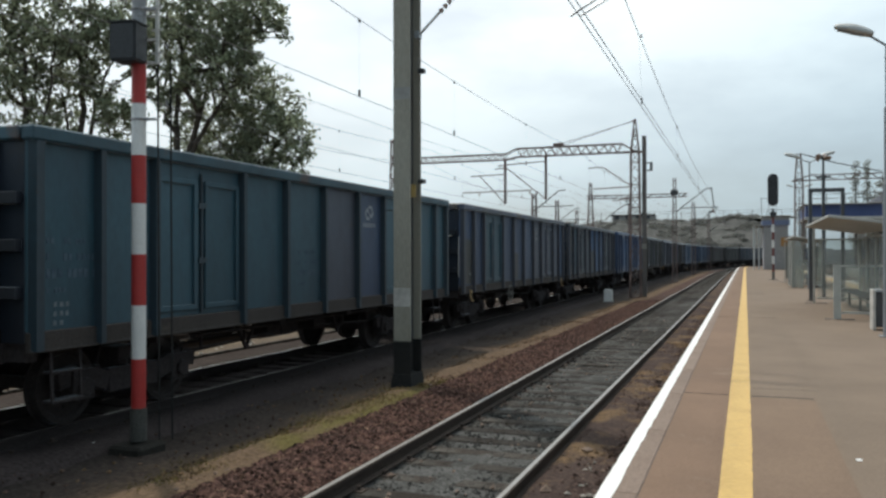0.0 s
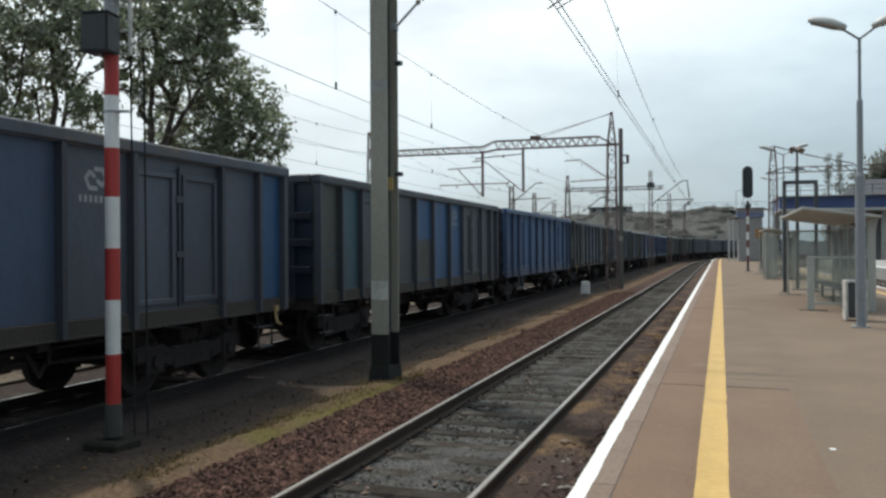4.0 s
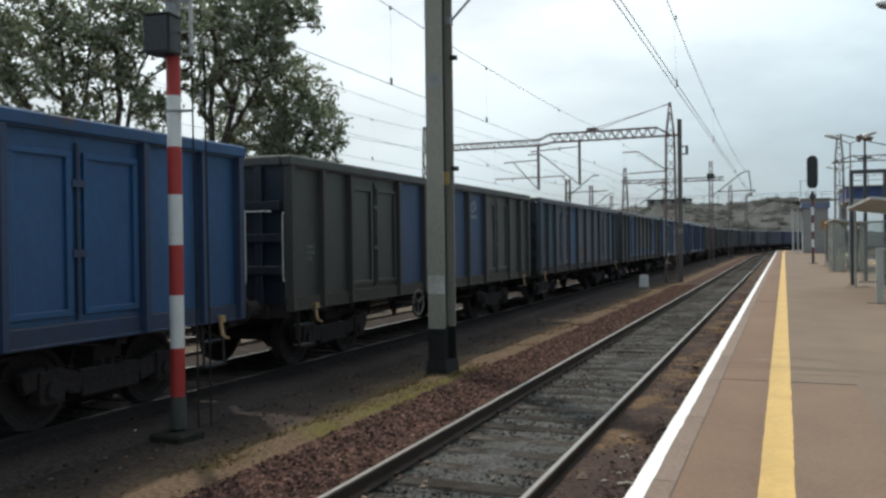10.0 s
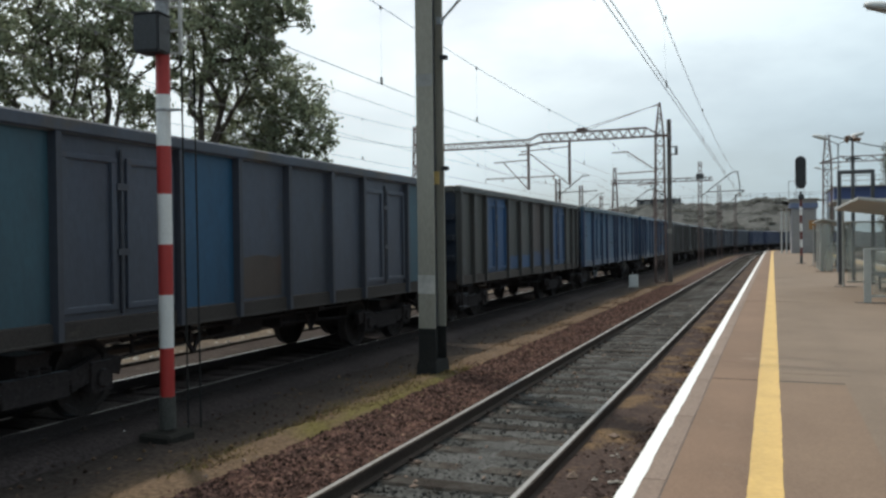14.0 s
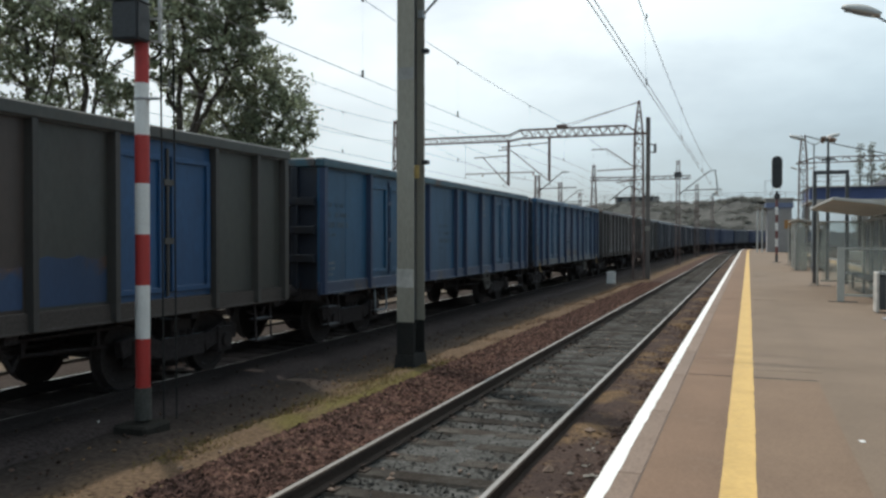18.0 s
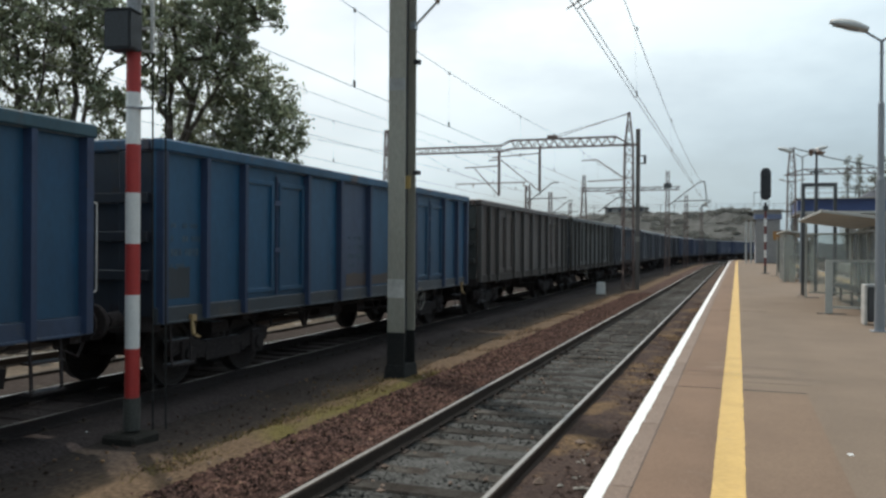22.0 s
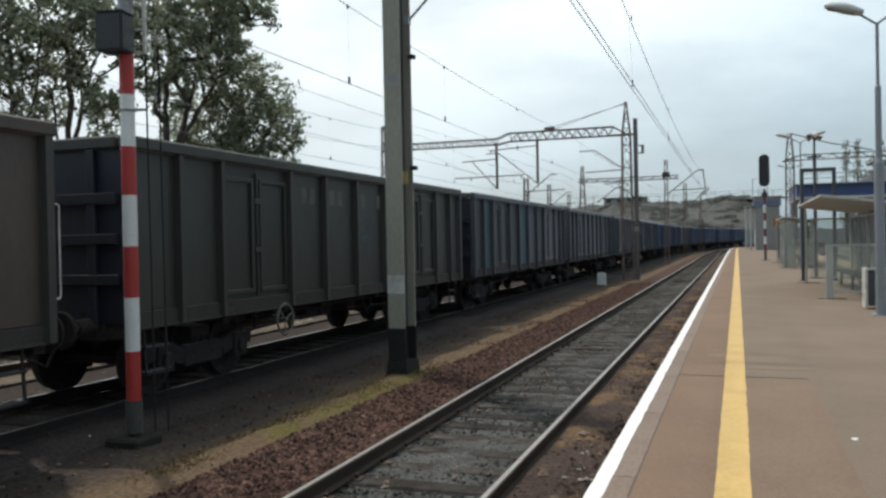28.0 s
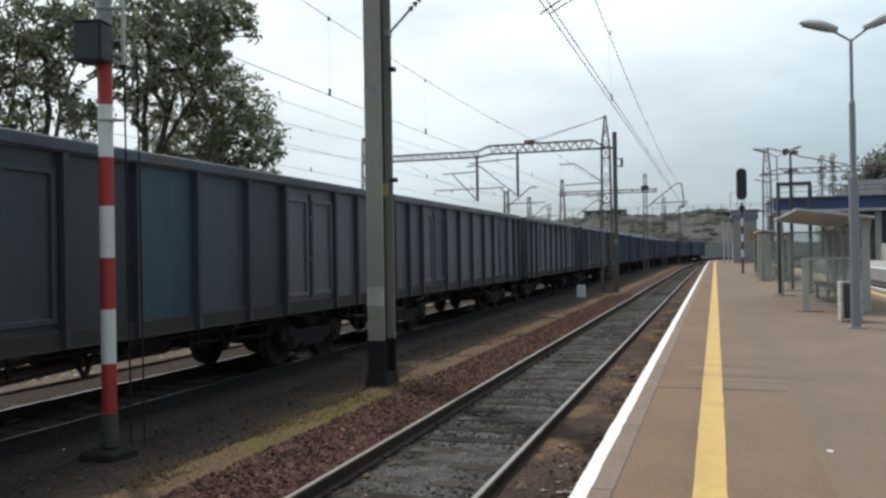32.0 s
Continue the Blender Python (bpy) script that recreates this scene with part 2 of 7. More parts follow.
surface("line_yellow", (0.529, 0.340, 0.101), (0.420, 0.277, 0.092), rough=0.7, scale=2.0, amount=0.6, grain=30, grain_amount=0.08, third=(0.353, 0.269, 0.143), third_at=0.68, third_scale=3.0)
surface("concrete", (0.30, 0.285, 0.25), (0.19, 0.18, 0.16), rough=0.85, scale=1.4, grain=40, bump=0.2, streak=0.35)
surface("concrete_dark", (0.085, 0.085, 0.078), (0.05, 0.05, 0.045), rough=0.9, scale=1.6, bump=0.3, spec=0.15)
surface("mast_front", (0.313, 0.300, 0.251), (0.229, 0.217, 0.181), rough=0.7, scale=1.5, grain=50, grain_amount=0.12, bump=0.05, streak=0.25, third=(0.176, 0.146, 0.106), third_at=0.72)
surface("mast_brown", (0.15, 0.135, 0.125), (0.10, 0.09, 0.085), rough=0.8, scale=1.5, streak=0.3)
surface("tar_black", (0.022, 0.023, 0.023), (0.038, 0.036, 0.033), rough=0.85, scale=2.5, bump=0.2, spec=0.15)
surface("red_paint", (0.42, 0.035, 0.03), (0.30, 0.03, 0.028), rough=0.5, scale=2.0, grain=50, grain_amount=0.1)
surface("white_paint", (0.74, 0.74, 0.72), (0.55, 0.54, 0.52), rough=0.5, scale=2.0, grain=50, grain_amount=0.08)
surface("hook_yellow", (0.38, 0.26, 0.12), (0.24, 0.16, 0.09), rough=0.6, scale=8.0)
surface("yellow_paint", (0.60, 0.43, 0.16), (0.45, 0.33, 0.14), rough=0.6, scale=6.0)
surface("grey_paint", (0.30, 0.31, 0.32), (0.20, 0.21, 0.22), rough=0.5, scale=2.0)
surface("galvanised", (0.36, 0.38, 0.40), (0.25, 0.27, 0.29), rough=0.45, metal=0.6, scale=2.5)
surface("steel_dark", (0.07, 0.075, 0.08), (0.04, 0.04, 0.042), rough=0.6, metal=0.3, scale=2.0)
surface("steel_rusty", (0.19, 0.138, 0.125), (0.12, 0.092, 0.086), rough=0.75, metal=0.2, scale=1.5)
surface("box_black", (0.028, 0.031, 0.035), (0.04, 0.043, 0.047), rough=0.55, scale=3.0)
surface("wire", (0.20, 0.19, 0.19), (0.14, 0.135, 0.135), rough=0.6, metal=0.3)
surface("insulator", (0.16, 0.10, 0.07), (0.10, 0.07, 0.05), rough=0.3)
surface("underframe", (0.044, 0.038, 0.038), (0.054, 0.044, 0.042), rough=0.95, scale=2.5, grain=25, bump=0.3, spec=0.1, haze_sheen=0.5)
surface("wheel_steel", (0.048, 0.041, 0.039), (0.034, 0.030, 0.029), rough=0.9, scale=4.0, spec=0.1, haze_sheen=0.4)
surface("handrail", (0.56, 0.55, 0.52), (0.40, 0.39, 0.36), rough=0.6)
surface("handrail_dull", (0.15, 0.14, 0.125), (0.09, 0.085, 0.08), rough=0.7)
surface("bark", (0.075, 0.062, 0.05), (0.04, 0.034, 0.028), rough=0.95, scale=4.0, streak=0.3, bump=0.5)


def foliage(name, a, b, glow=0.35, spread=(0.42, 1.75)):
    """Leaves: each one its own tone, and light shines through them."""
    m = bpy.data.materials.new(name)
    m.use_nodes = True
    n, l = m.node_tree.nodes, m.node_tree.links
    bsdf, out = n["Principled BSDF"], n["Material Output"]
    geo = n.new("ShaderNodeNewGeometry")
    co = n.new("ShaderNodeTexCoord")
    no = n.new("ShaderNodeTexNoise")
    no.inputs["Scale"].default_value = 0.5
    l.new(co.outputs["Object"], no.inputs["Vector"])
    mix = n.new("ShaderNodeMix")
    mix.data_type = "RGBA"
    mix.inputs[6].default_value, mix.inputs[7].default_value = (*a, 1), (*b, 1)
    l.new(no.outputs["Fac"], mix.inputs[0])
    hs = n.new("ShaderNodeHueSaturation")
    mr = n.new("ShaderNodeMapRange")
    mr.inputs["To Min"].default_value, mr.inputs["To Max"].default_value = spread
    l.new(geo.outputs["Random Per Island"], mr.inputs["Value"])
    l.new(mr.outputs["Result"], hs.inputs["Value"])
    l.new(mix.outputs[2], hs.inputs["Color"])
    l.new(hs.outputs["Color"], bsdf.inputs["Base Color"])
    bsdf.inputs["Roughness"].default_value = 0.55
    tr = n.new("ShaderNodeBsdfTranslucent")
    l.new(hs.outputs["Color"], tr.inputs["Color"])
    ms = n.new("ShaderNodeMixShader")
    ms.inputs["Fac"].default_value = glow
    l.new(bsdf.outputs["BSDF"], ms.inputs[1])
    l.new(tr.outputs["BSDF"], ms.inputs[2])
    l.new(ms.outputs["Shader"], out.inputs["Surface"])
    MATS[name] = m


foliage("leaf", (0.265, 0.295, 0.192), (0.19, 0.22, 0.15), 0.5)
# far bushes: distance haze is put in as pale, nearly even tones
foliage("bush_hazed", (0.190, 0.192, 0.175), (0.168, 0.170, 0.156), 0.5, (0.94, 1.06))
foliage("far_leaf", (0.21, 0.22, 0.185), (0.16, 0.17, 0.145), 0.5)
# bank colour greyed and evened out for distance haze
surface("hill_grass_hazed", (0.108, 0.107, 0.101), (0.090, 0.090, 0.086), rough=1.0, scale=0.09, amount=0.9, grain=0.5, grain_amount=0.28, third=(0.096, 0.098, 0.092), third_at=0.55, third_scale=0.12, spec=0.0)
surface("wall_blue_grey", (0.31, 0.305, 0.315), (0.26, 0.255, 0.265), rough=0.9, scale=0.4, grain=6, grain_amount=0.08, bump=0.0)
surface("wall_hazy", (0.30, 0.295, 0.29), (0.25, 0.245, 0.24), rough=0.95, scale=0.2, grain=4, grain_amount=0.08, bump=0.0, spec=0.1)
surface("wall_grey", (0.30, 0.30, 0.29), (0.22, 0.22, 0.215), rough=0.9, scale=0.3, grain=6)
surface("wall_pale", (0.48, 0.47, 0.44), (0.36, 0.35, 0.33), rough=0.9, scale=0.3, grain=6)
surface("blue_sheet", (0.055, 0.085, 0.215), (0.042, 0.065, 0.16), rough=0.5, scale=0.4)
surface("dull_blue", (0.15, 0.19, 0.30), (0.12, 0.15, 0.24), rough=0.6, scale=0.5)
surface("slate_roof", (0.045, 0.05, 0.065), (0.03, 0.034, 0.045), rough=0.7, scale=0.5)
surface("dark_opening", (0.045, 0.05, 0.06), (0.03, 0.032, 0.04), rough=0.7)
surface("roof_panel", (0.403, 0.403, 0.378), (0.302, 0.302, 0.286), rough=0.6, scale=1.0)
surface("shelter_frame", (0.42, 0.43, 0.40), (0.31, 0.32, 0.30), rough=0.5, scale=2.0)
surface("orange_sign", (0.34, 0.17, 0.05), (0.26, 0.14, 0.05), rough=0.7)
surface("band_red", (0.16, 0.05, 0.045), (0.11, 0.042, 0.04), rough=0.6)
surface("lamp_head_grey", (0.46, 0.47, 0.46), (0.36, 0.37, 0.365), rough=0.5, grain_amount=0.08, bump=0.03)
surface("lamp_grey", (0.25, 0.27, 0.295), (0.20, 0.22, 0.24), rough=0.6, metal=0.1, grain_amount=0.08, bump=0.03, streak=0.3)
glass("clear_glass", (0.92, 0.94, 0.92), 0.05, 0.10)
glass("shelter_glass", (0.93, 0.95, 0.93), 0.08, 0.13)
glass("milky_glass", (0.90, 0.93, 0.90), 0.1, 0.36)


def paint(name, base, second, third=RUST, at=0.61, haze_sheen=0.9):
    return surface(name, base, second, rough=0.46, scale=1.3, amount=0.85, grain=22, grain_amount=0.10, bump=0.05,
                   per_object=0.16, streak=0.45, third=third, third_at=at, third_scale=0.8, spec=0.5, haze_sheen=haze_sheen)


paint("paint_teal", (0.030, 0.085, 0.115), (0.026, 0.052, 0.07))
paint("paint_blue", (0.016, 0.078, 0.195), (0.017, 0.053, 0.122))
paint("paint_sky", (0.012, 0.076, 0.156), (0.015, 0.054, 0.102))
# navy of the rear wagons, lightened to carry the haze of distance
paint("paint_navy_hazed", (0.052, 0.066, 0.140), (0.05, 0.058, 0.105))
paint("paint_slate", (0.062, 0.076, 0.108), (0.05, 0.055, 0.068), third=(0.085, 0.072, 0.06), at=0.56)
paint("paint_lavender", (0.118, 0.120, 0.142), (0.085, 0.085, 0.098), third=(0.095, 0.08, 0.068), at=0.58)
paint("paint_olive", (0.058, 0.060, 0.053), (0.040, 0.041, 0.039), third=(0.08, 0.068, 0.054))
paint("paint_brown", (0.072, 0.053, 0.045), (0.046, 0.036, 0.032), third=(0.085, 0.052, 0.04))
paint("paint_green", (0.034, 0.035, 0.029), (0.024, 0.024, 0.021), third=(0.05, 0.045, 0.037))
paint("paint_dusk", (0.040, 0.052, 0.064), (0.032, 0.037, 0.042), third=(0.07, 0.058, 0.047))
paint("paint_dull", (0.038, 0.066, 0.125), (0.033, 0.048, 0.08), third=(0.075, 0.066, 0.06), at=0.58)
paint("paint_deep", (0.022, 0.058, 0.135), (0.021, 0.042, 0.088))
paint("post_blue", (0.025, 0.048, 0.108), (0.024, 0.034, 0.060), third=(0.045, 0.033, 0.027), haze_sheen=0.45)
paint("post_teal", (0.024, 0.048, 0.064), (0.022, 0.032, 0.042), third=(0.04, 0.032, 0.026), haze_sheen=0.45)
paint("post_slate", (0.044, 0.050, 0.068), (0.036, 0.039, 0.046), third=(0.055, 0.044, 0.036), haze_sheen=0.45)
paint("post_brown", (0.048, 0.045, 0.041), (0.036, 0.034, 0.031), third=(0.055, 0.040, 0.032), haze_sheen=0.45)
surface("sill_rust", (0.052, 0.043, 0.038), (0.038, 0.032, 0.029), rough=0.85, scale=1.5, grain=30, per_object=0.25, third=(0.10, 0.085, 0.07), third_at=0.66, third_scale=2.0)
# freight track sleepers, coloured as dark as the shade beneath the wagons
surface("sleeper_shaded", (0.050, 0.042, 0.041), (0.032, 0.028, 0.027), rough=0.95, scale=3.0, grain=35, per_object=0.25, bump=0.4, spec=0.05)
# near-black: the shade of the wagon gaps is put into this end-wall colour
paint("paint_end_shaded", (0.016, 0.022, 0.036), (0.012, 0.014, 0.019), third=(0.03, 0.022, 0.018))
surface("mark_white", (0.32, 0.34, 0.36), (0.18, 0.20, 0.22), rough=0.6, scale=4.0)
surface("mark_faded", (0.125, 0.120, 0.100), (0.085, 0.082, 0.070), rough=0.7, scale=5.0, amount=0.9)
surface("mark_faint", (0.075, 0.115, 0.15), (0.03, 0.06, 0.09), rough=0.6, scale=7.0, amount=0.95)
surface("mark_dull", (0.185, 0.215, 0.235), (0.105, 0.125, 0.14), rough=0.6, scale=9.0, amount=0.9)


# ---- mesh helpers ----
def box(bm, x0, x1, y0, y1, z0, z1, m=None):
    vs = [bm.verts.new((x, y, z)) for x in (x0, x1) for y in (y0, y1) for z in (z0, z1)]
    if m is not None:
        for v in vs:
            v.co = m @ v.co
    for f in ((0, 1, 3, 2), (4, 6, 7, 5), (0, 4, 5, 1), (2, 3, 7, 6), (0, 2, 6, 4), (1, 5, 7, 3)):
        bm.faces.new([vs[i] for i in f])
    return vs


def tube(bm, p0, p1, r0, r1=None, n=8, caps=True):
    """A round bar from p0 to p1."""
    p0, p1 = Vector(p0), Vector(p1)
    r1 = r0 if r1 is None else r1
    d = (p1 - p0).normalized()
    a = d.orthogonal().normalized()
    b = d.cross(a)
    ring = []
    for p, r in ((p0, r0), (p1, r1)):
        ring.append([bm.verts.new(p + (a * math.cos(2 * math.pi * i / n) + b * math.sin(2 * math.pi * i / n)) * r) for i in range(n)])
    for i in range(n):
        j = (i + 1) % n
        bm.faces.new((ring[0][i], ring[0][j], ring[1][j], ring[1][i]))
    if caps:
        bm.faces.new(ring[0][::-1])
        bm.faces.new(ring[1])


def bar(bm, p0, p1, w, h):
    """A square bar of width w and height h from p0 to p1."""
    p0, p1 = Vector(p0), Vector(p1)
    d = p1 - p0
    q = d.to_track_quat("Y", "Z").to_matrix().to_4x4()
    box(bm, -w / 2, w / 2, 0, d.length, -h / 2, h / 2, Matrix.Translation(p0) @ q)


def ring(bm, c, axis, radius, r, n=20, k=6):
    """A torus round c."""
    axis = Vector(axis).normalized()
    a = axis.orthogonal().normalized()
    b = axis.cross(a)
    rows = []
    for i in range(n):
        u = 2 * math.pi * i / n
        o = a * math.cos(u) + b * math.sin(u)
        rows.append([bm.verts.new(Vector(c) + o * (radius + r * math.cos(2 * math.pi * j / k)) + axis * r * math.sin(2 * math.pi * j / k)) for j in range(k)])
    for i in range(n):
        for j in range(k):
            bm.faces.new((rows[i][j], rows[(i + 1) % n][j], rows[(i + 1) % n][(j + 1) % k], rows[i][(j + 1) % k]))


def bevel(bm, w, seg=1):
    bmesh.ops.bevel(bm, geom=bm.edges[:], offset=w, segments=seg, affect="EDGES", clamp_overlap=True)


def mesh_of(name, bm, material, smooth=False):
    me = bpy.data.meshes.new(name)
    bmesh.ops.recalc_face_normals(bm, faces=bm.faces[:])
    bm.to_mesh(me)
    bm.free()
    me.materials.append(MATS[material])
    if smooth:
        me.polygons.foreach_set("use_smooth", [True] * len(me.polygons))
    return me


def part(name, bm, material, parent, label="", smooth=False):
    ob = new(name, mesh_of(name, bm, material, smooth))
    ob.parent = parent
    if label:
        tagged(ob, label)
    return ob


def shared(name, me, parent, m=None, label=""):
    """An object of its own on a mesh that it shares."""
    ob = new(name, me)
    ob.parent = parent
    if m is not None:
        ob.matrix_basis = m
    if label:
        tagged(ob, label)
    return ob


def thing(name, at, label, category, group="", kind=""):
    ob = new(name)
    ob.empty_display_size = 0.2
    ob.matrix_basis = at if isinstance(at, Matrix) else Matrix.Translation(at)
    return tagged(ob, label, category, group, kind)


def solid(name, bm, material, label, category="", kind="", smooth=False, group=""):
    return tagged(new(name, mesh_of(name, bm, material, smooth)), label, category, group, kind)


def raw(name, verts, faces, material):
    me = bpy.data.meshes.new(name)
    me.from_pydata(verts, [], faces)
    me.materials.append(MATS[material])
    return me


# ---- plan ----
TRACK_P, TRACK_T, TRACK_Y = -2.655, -8.45, -12.87
EDGE, PLAT = -0.845, 0.55
CURVE_AT, CURVE = 95.0, 0.0027


def swing(y):
    """How far the line has curved to the right at y."""
    return 0.0 if y < CURVE_AT else CURVE * (y - CURVE_AT) ** 2 / 2


def heading(y):
    return 0.0 if y < CURVE_AT else math.degrees(math.atan(CURVE * (y - CURVE_AT)))


def stations(y0, y1, near=6.0, far=4.0):
    ys = [y0]
    while ys[-1] < y1:
        ys.append(min(y1, ys[-1] + (20.0 if ys[-1] < 90 else far)))
    return ys


def strip(bm, profile, ys):
    """Sweeps a profile [(x, z), ...] along the line."""
    rows = [[bm.verts.new((x + swing(y), y, z)) for x, z in profile] for y in ys]
    for a, b in zip(rows, rows[1:]):
        for i in range(len(profile) - 1):
            bm.faces.new((a[i], a[i + 1], b[i + 1], b[i]))


# ---- ground ----
def ground_sheet():
    nx = [-400, -200, -120, -80, -60, -45, -35, -28, -24, -20, -17] + [-15 + 0.35 * i for i in range(43)] + [0.2, 2, 4, 6.5, 8, 10, 14, 20, 30, 45, 70, 110, 180, 300, 420]
    ny = [-120, -60, -30, -15, -6] + [-2 + 0.4 * i for i in range(80)] + [30 + 2 * i for i in range(20)] + [70 + 6 * i for i in range(20)] + [200, 230, 280, 350, 450, 700]
    verts, faces = [], []
    for y in ny:
        for x in nx:
            z = -0.24
            if -16 < x < 0.1 and -3 < y < 40:
                z += 0.05 * noise.noise((x * 1.3, y * 0.9, 0)) + 0.02 * noise.noise((x * 4, y * 4, 3))
                z += 0.07 * math.exp(-((x + 5.0) / 0.7) ** 2)
            verts.append((x + (swing(min(y, 240)) if -20 < x < 12 else 0), y, z))
    w = len(nx)
    for j in range(len(ny) - 1):
        for i in range(w - 1):
            a = j * w + i
            faces.append((a, a + 1, a + w + 1, a + w))
    me = raw("ground", verts, faces, "soil")
    m = MATS["soil"].copy()
    m.name = "ground_mix"
    n, l = m.node_tree.nodes, m.node_tree.links
    geo = n.new("ShaderNodeNewGeometry")
    sep = n.new("ShaderNodeSeparateXYZ")
    l.new(geo.outputs["Position"], sep.inputs[0])
    wob = n.new("ShaderNodeTexNoise")
    wob.inputs["Scale"].default_value = 0.9
    wob.inputs["Detail"].default_value = 6
    l.new(geo.outputs["Position"], wob.inputs["Vector"])
    wx = n.new("ShaderNodeMath")
    wx.operation = "MULTIPLY_ADD"
    wx.inputs[1].default_value = 1.3
    l.new(wob.outputs["Fac"], wx.inputs[0])
    l.new(sep.outputs["X"], wx.inputs[2])
    hue = next(q for q in n if q.bl_idname == "ShaderNodeHueSaturation")
    last = hue.inputs["Color"].links[0].from_socket

    def band(edges, colour, last):
        ramp = n.new("ShaderNodeMapRange")
        ramp.inputs["From Min"].default_value, ramp.inputs["From Max"].default_value = edges[0], edges[1]
        l.new(wx.outputs["Value"], ramp.inputs["Value"])
        fac = ramp.outputs["Result"]
        if len(edges) == 4:
            r2 = n.new("ShaderNodeMapRange")
            r2.inputs["From Min"].default_value, r2.inputs["From Max"].default_value = edges[2], edges[3]
            r2.inputs["To Min"].default_value, r2.inputs["To Max"].default_value = 1, 0
            l.new(wx.outputs["Value"], r2.inputs["Value"])
            mu = n.new("ShaderNodeMath")
            mu.operation = "MULTIPLY"
            l.new(fac, mu.inputs[0])
            l.new(r2.outputs["Result"], mu.inputs[1])
            fac = mu.outputs["Value"]
        mx = n.new("ShaderNodeMix")
        mx.data_type = "RGBA"
        mx.inputs[7].default_value = (*colour, 1)
        l.new(fac, mx.inputs[0])
        l.new(last, mx.inputs[6])
        return mx.outputs[2]

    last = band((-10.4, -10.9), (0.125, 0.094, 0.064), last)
    # the train's shadow on the soil, put into the colour as a dark band
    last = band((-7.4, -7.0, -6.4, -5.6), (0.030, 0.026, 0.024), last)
    last = band((-5.3, -4.6, -4.0, -3.6), (0.112, 0.077, 0.050), last)
    moss = n.new("ShaderNodeTexNoise")
    moss.inputs["Scale"].default_value = 1.1
    moss.inputs["Detail"].default_value = 7
    l.new(geo.outputs["Position"], moss.inputs["Vector"])
    before = last
    green = band((-5.0, -4.45, -4.2, -3.75), (0.098, 0.083, 0.030), last)
    mm = n.new("ShaderNodeMix")
    mm.data_type = "RGBA"
    mr = n.new("ShaderNodeMapRange")
    mr.inputs["From Min"].default_value, mr.inputs["From Max"].default_value = 0.40, 0.56
    l.new(moss.outputs["Fac"], mr.inputs["Value"])
    # the moss grows on one stretch of the strip
    along = n.new("ShaderNodeMapRange")
    along.inputs["From Min"].default_value, along.inputs["From Max"].default_value = 3.9, 2.5
    off = n.new("ShaderNodeMath")
    off.operation = "SUBTRACT"
    off.inputs[1].default_value = 10.4
    l.new(sep.outputs["Y"], off.inputs[0])
    dist = n.new("ShaderNodeMath")
    dist.operation = "ABSOLUTE"
    l.new(off.outputs["Value"], dist.inputs[0])
    l.new(dist.outputs["Value"], along.inputs["Value"])
    grown = n.new("ShaderNodeMath")
    grown.operation = "MULTIPLY"
    l.new(mr.outputs["Result"], grown.inputs[0])
    l.new(along.outputs["Result"], grown.inputs[1])
    clip = n.new("ShaderNodeClamp")
    l.new(grown.outputs["Value"], clip.inputs["Value"])
    l.new(clip.outputs["Result"], mm.inputs[0])
    l.new(before, mm.inputs[6])
    l.new(green, mm.inputs[7])
    last = mm.outputs[2]
    last = band((-3.9, -3.4, -2.4, -2.0), (0.06, 0.040, 0.034), last)
    last = band((-2.4, -2.1, -1.1, -0.9), (0.06, 0.06, 0.058), last)
    last = band((-1.2, -0.9, 0.6, 1.0), (0.10, 0.07, 0.052), last)
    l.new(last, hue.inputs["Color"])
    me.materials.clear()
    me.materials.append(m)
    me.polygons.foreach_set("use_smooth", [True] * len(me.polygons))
    tagged(new("ground", me), "trackside soil with the train's shade in its colour, a dry mossy strip and ballast", "ground", kind="structure")


ground_sheet()


def rail_profile(c):
    pts = [(-0.062, -0.149), (-0.062, -0.137), (-0.012, -0.122), (-0.012, -0.045), (-0.035, -0.04), (-0.036, -0.006), (-0.028, 0.0),
           (0.028, 0.0), (0.036, -0.006), (0.035, -0.04), (0.012, -0.045), (0.012, -0.122), (0.062, -0.137), (0.062, -0.149)]
    return [(c + x, z) for x, z in pts]


def sleeper_mesh(material="sleeper"):
    bm = bmesh.new()
    box(bm, -1.3, 1.3, -0.13, 0.13, -0.34, -0.151)
    bevel(bm, 0.02)
    return mesh_of("sleeper", bm, material)


def plate_mesh():
    bm = bmesh.new()
    for x in (-0.7525, 0.7525):
        box(bm, x - 0.16, x + 0.16, -0.07, 0.07, -0.151, -0.139)
        for k in (-0.1, 0.1):
            tube(bm, (x + k, 0.0, -0.14), (x + k, 0.0, -0.10), 0.022, n=6)
    return mesh_of("rail_fastening", bm, "rail_rust")


SLEEPER, SHADED_SLEEPER, PLATE = sleeper_mesh(), sleeper_mesh("sleeper_shaded"), plate_mesh()


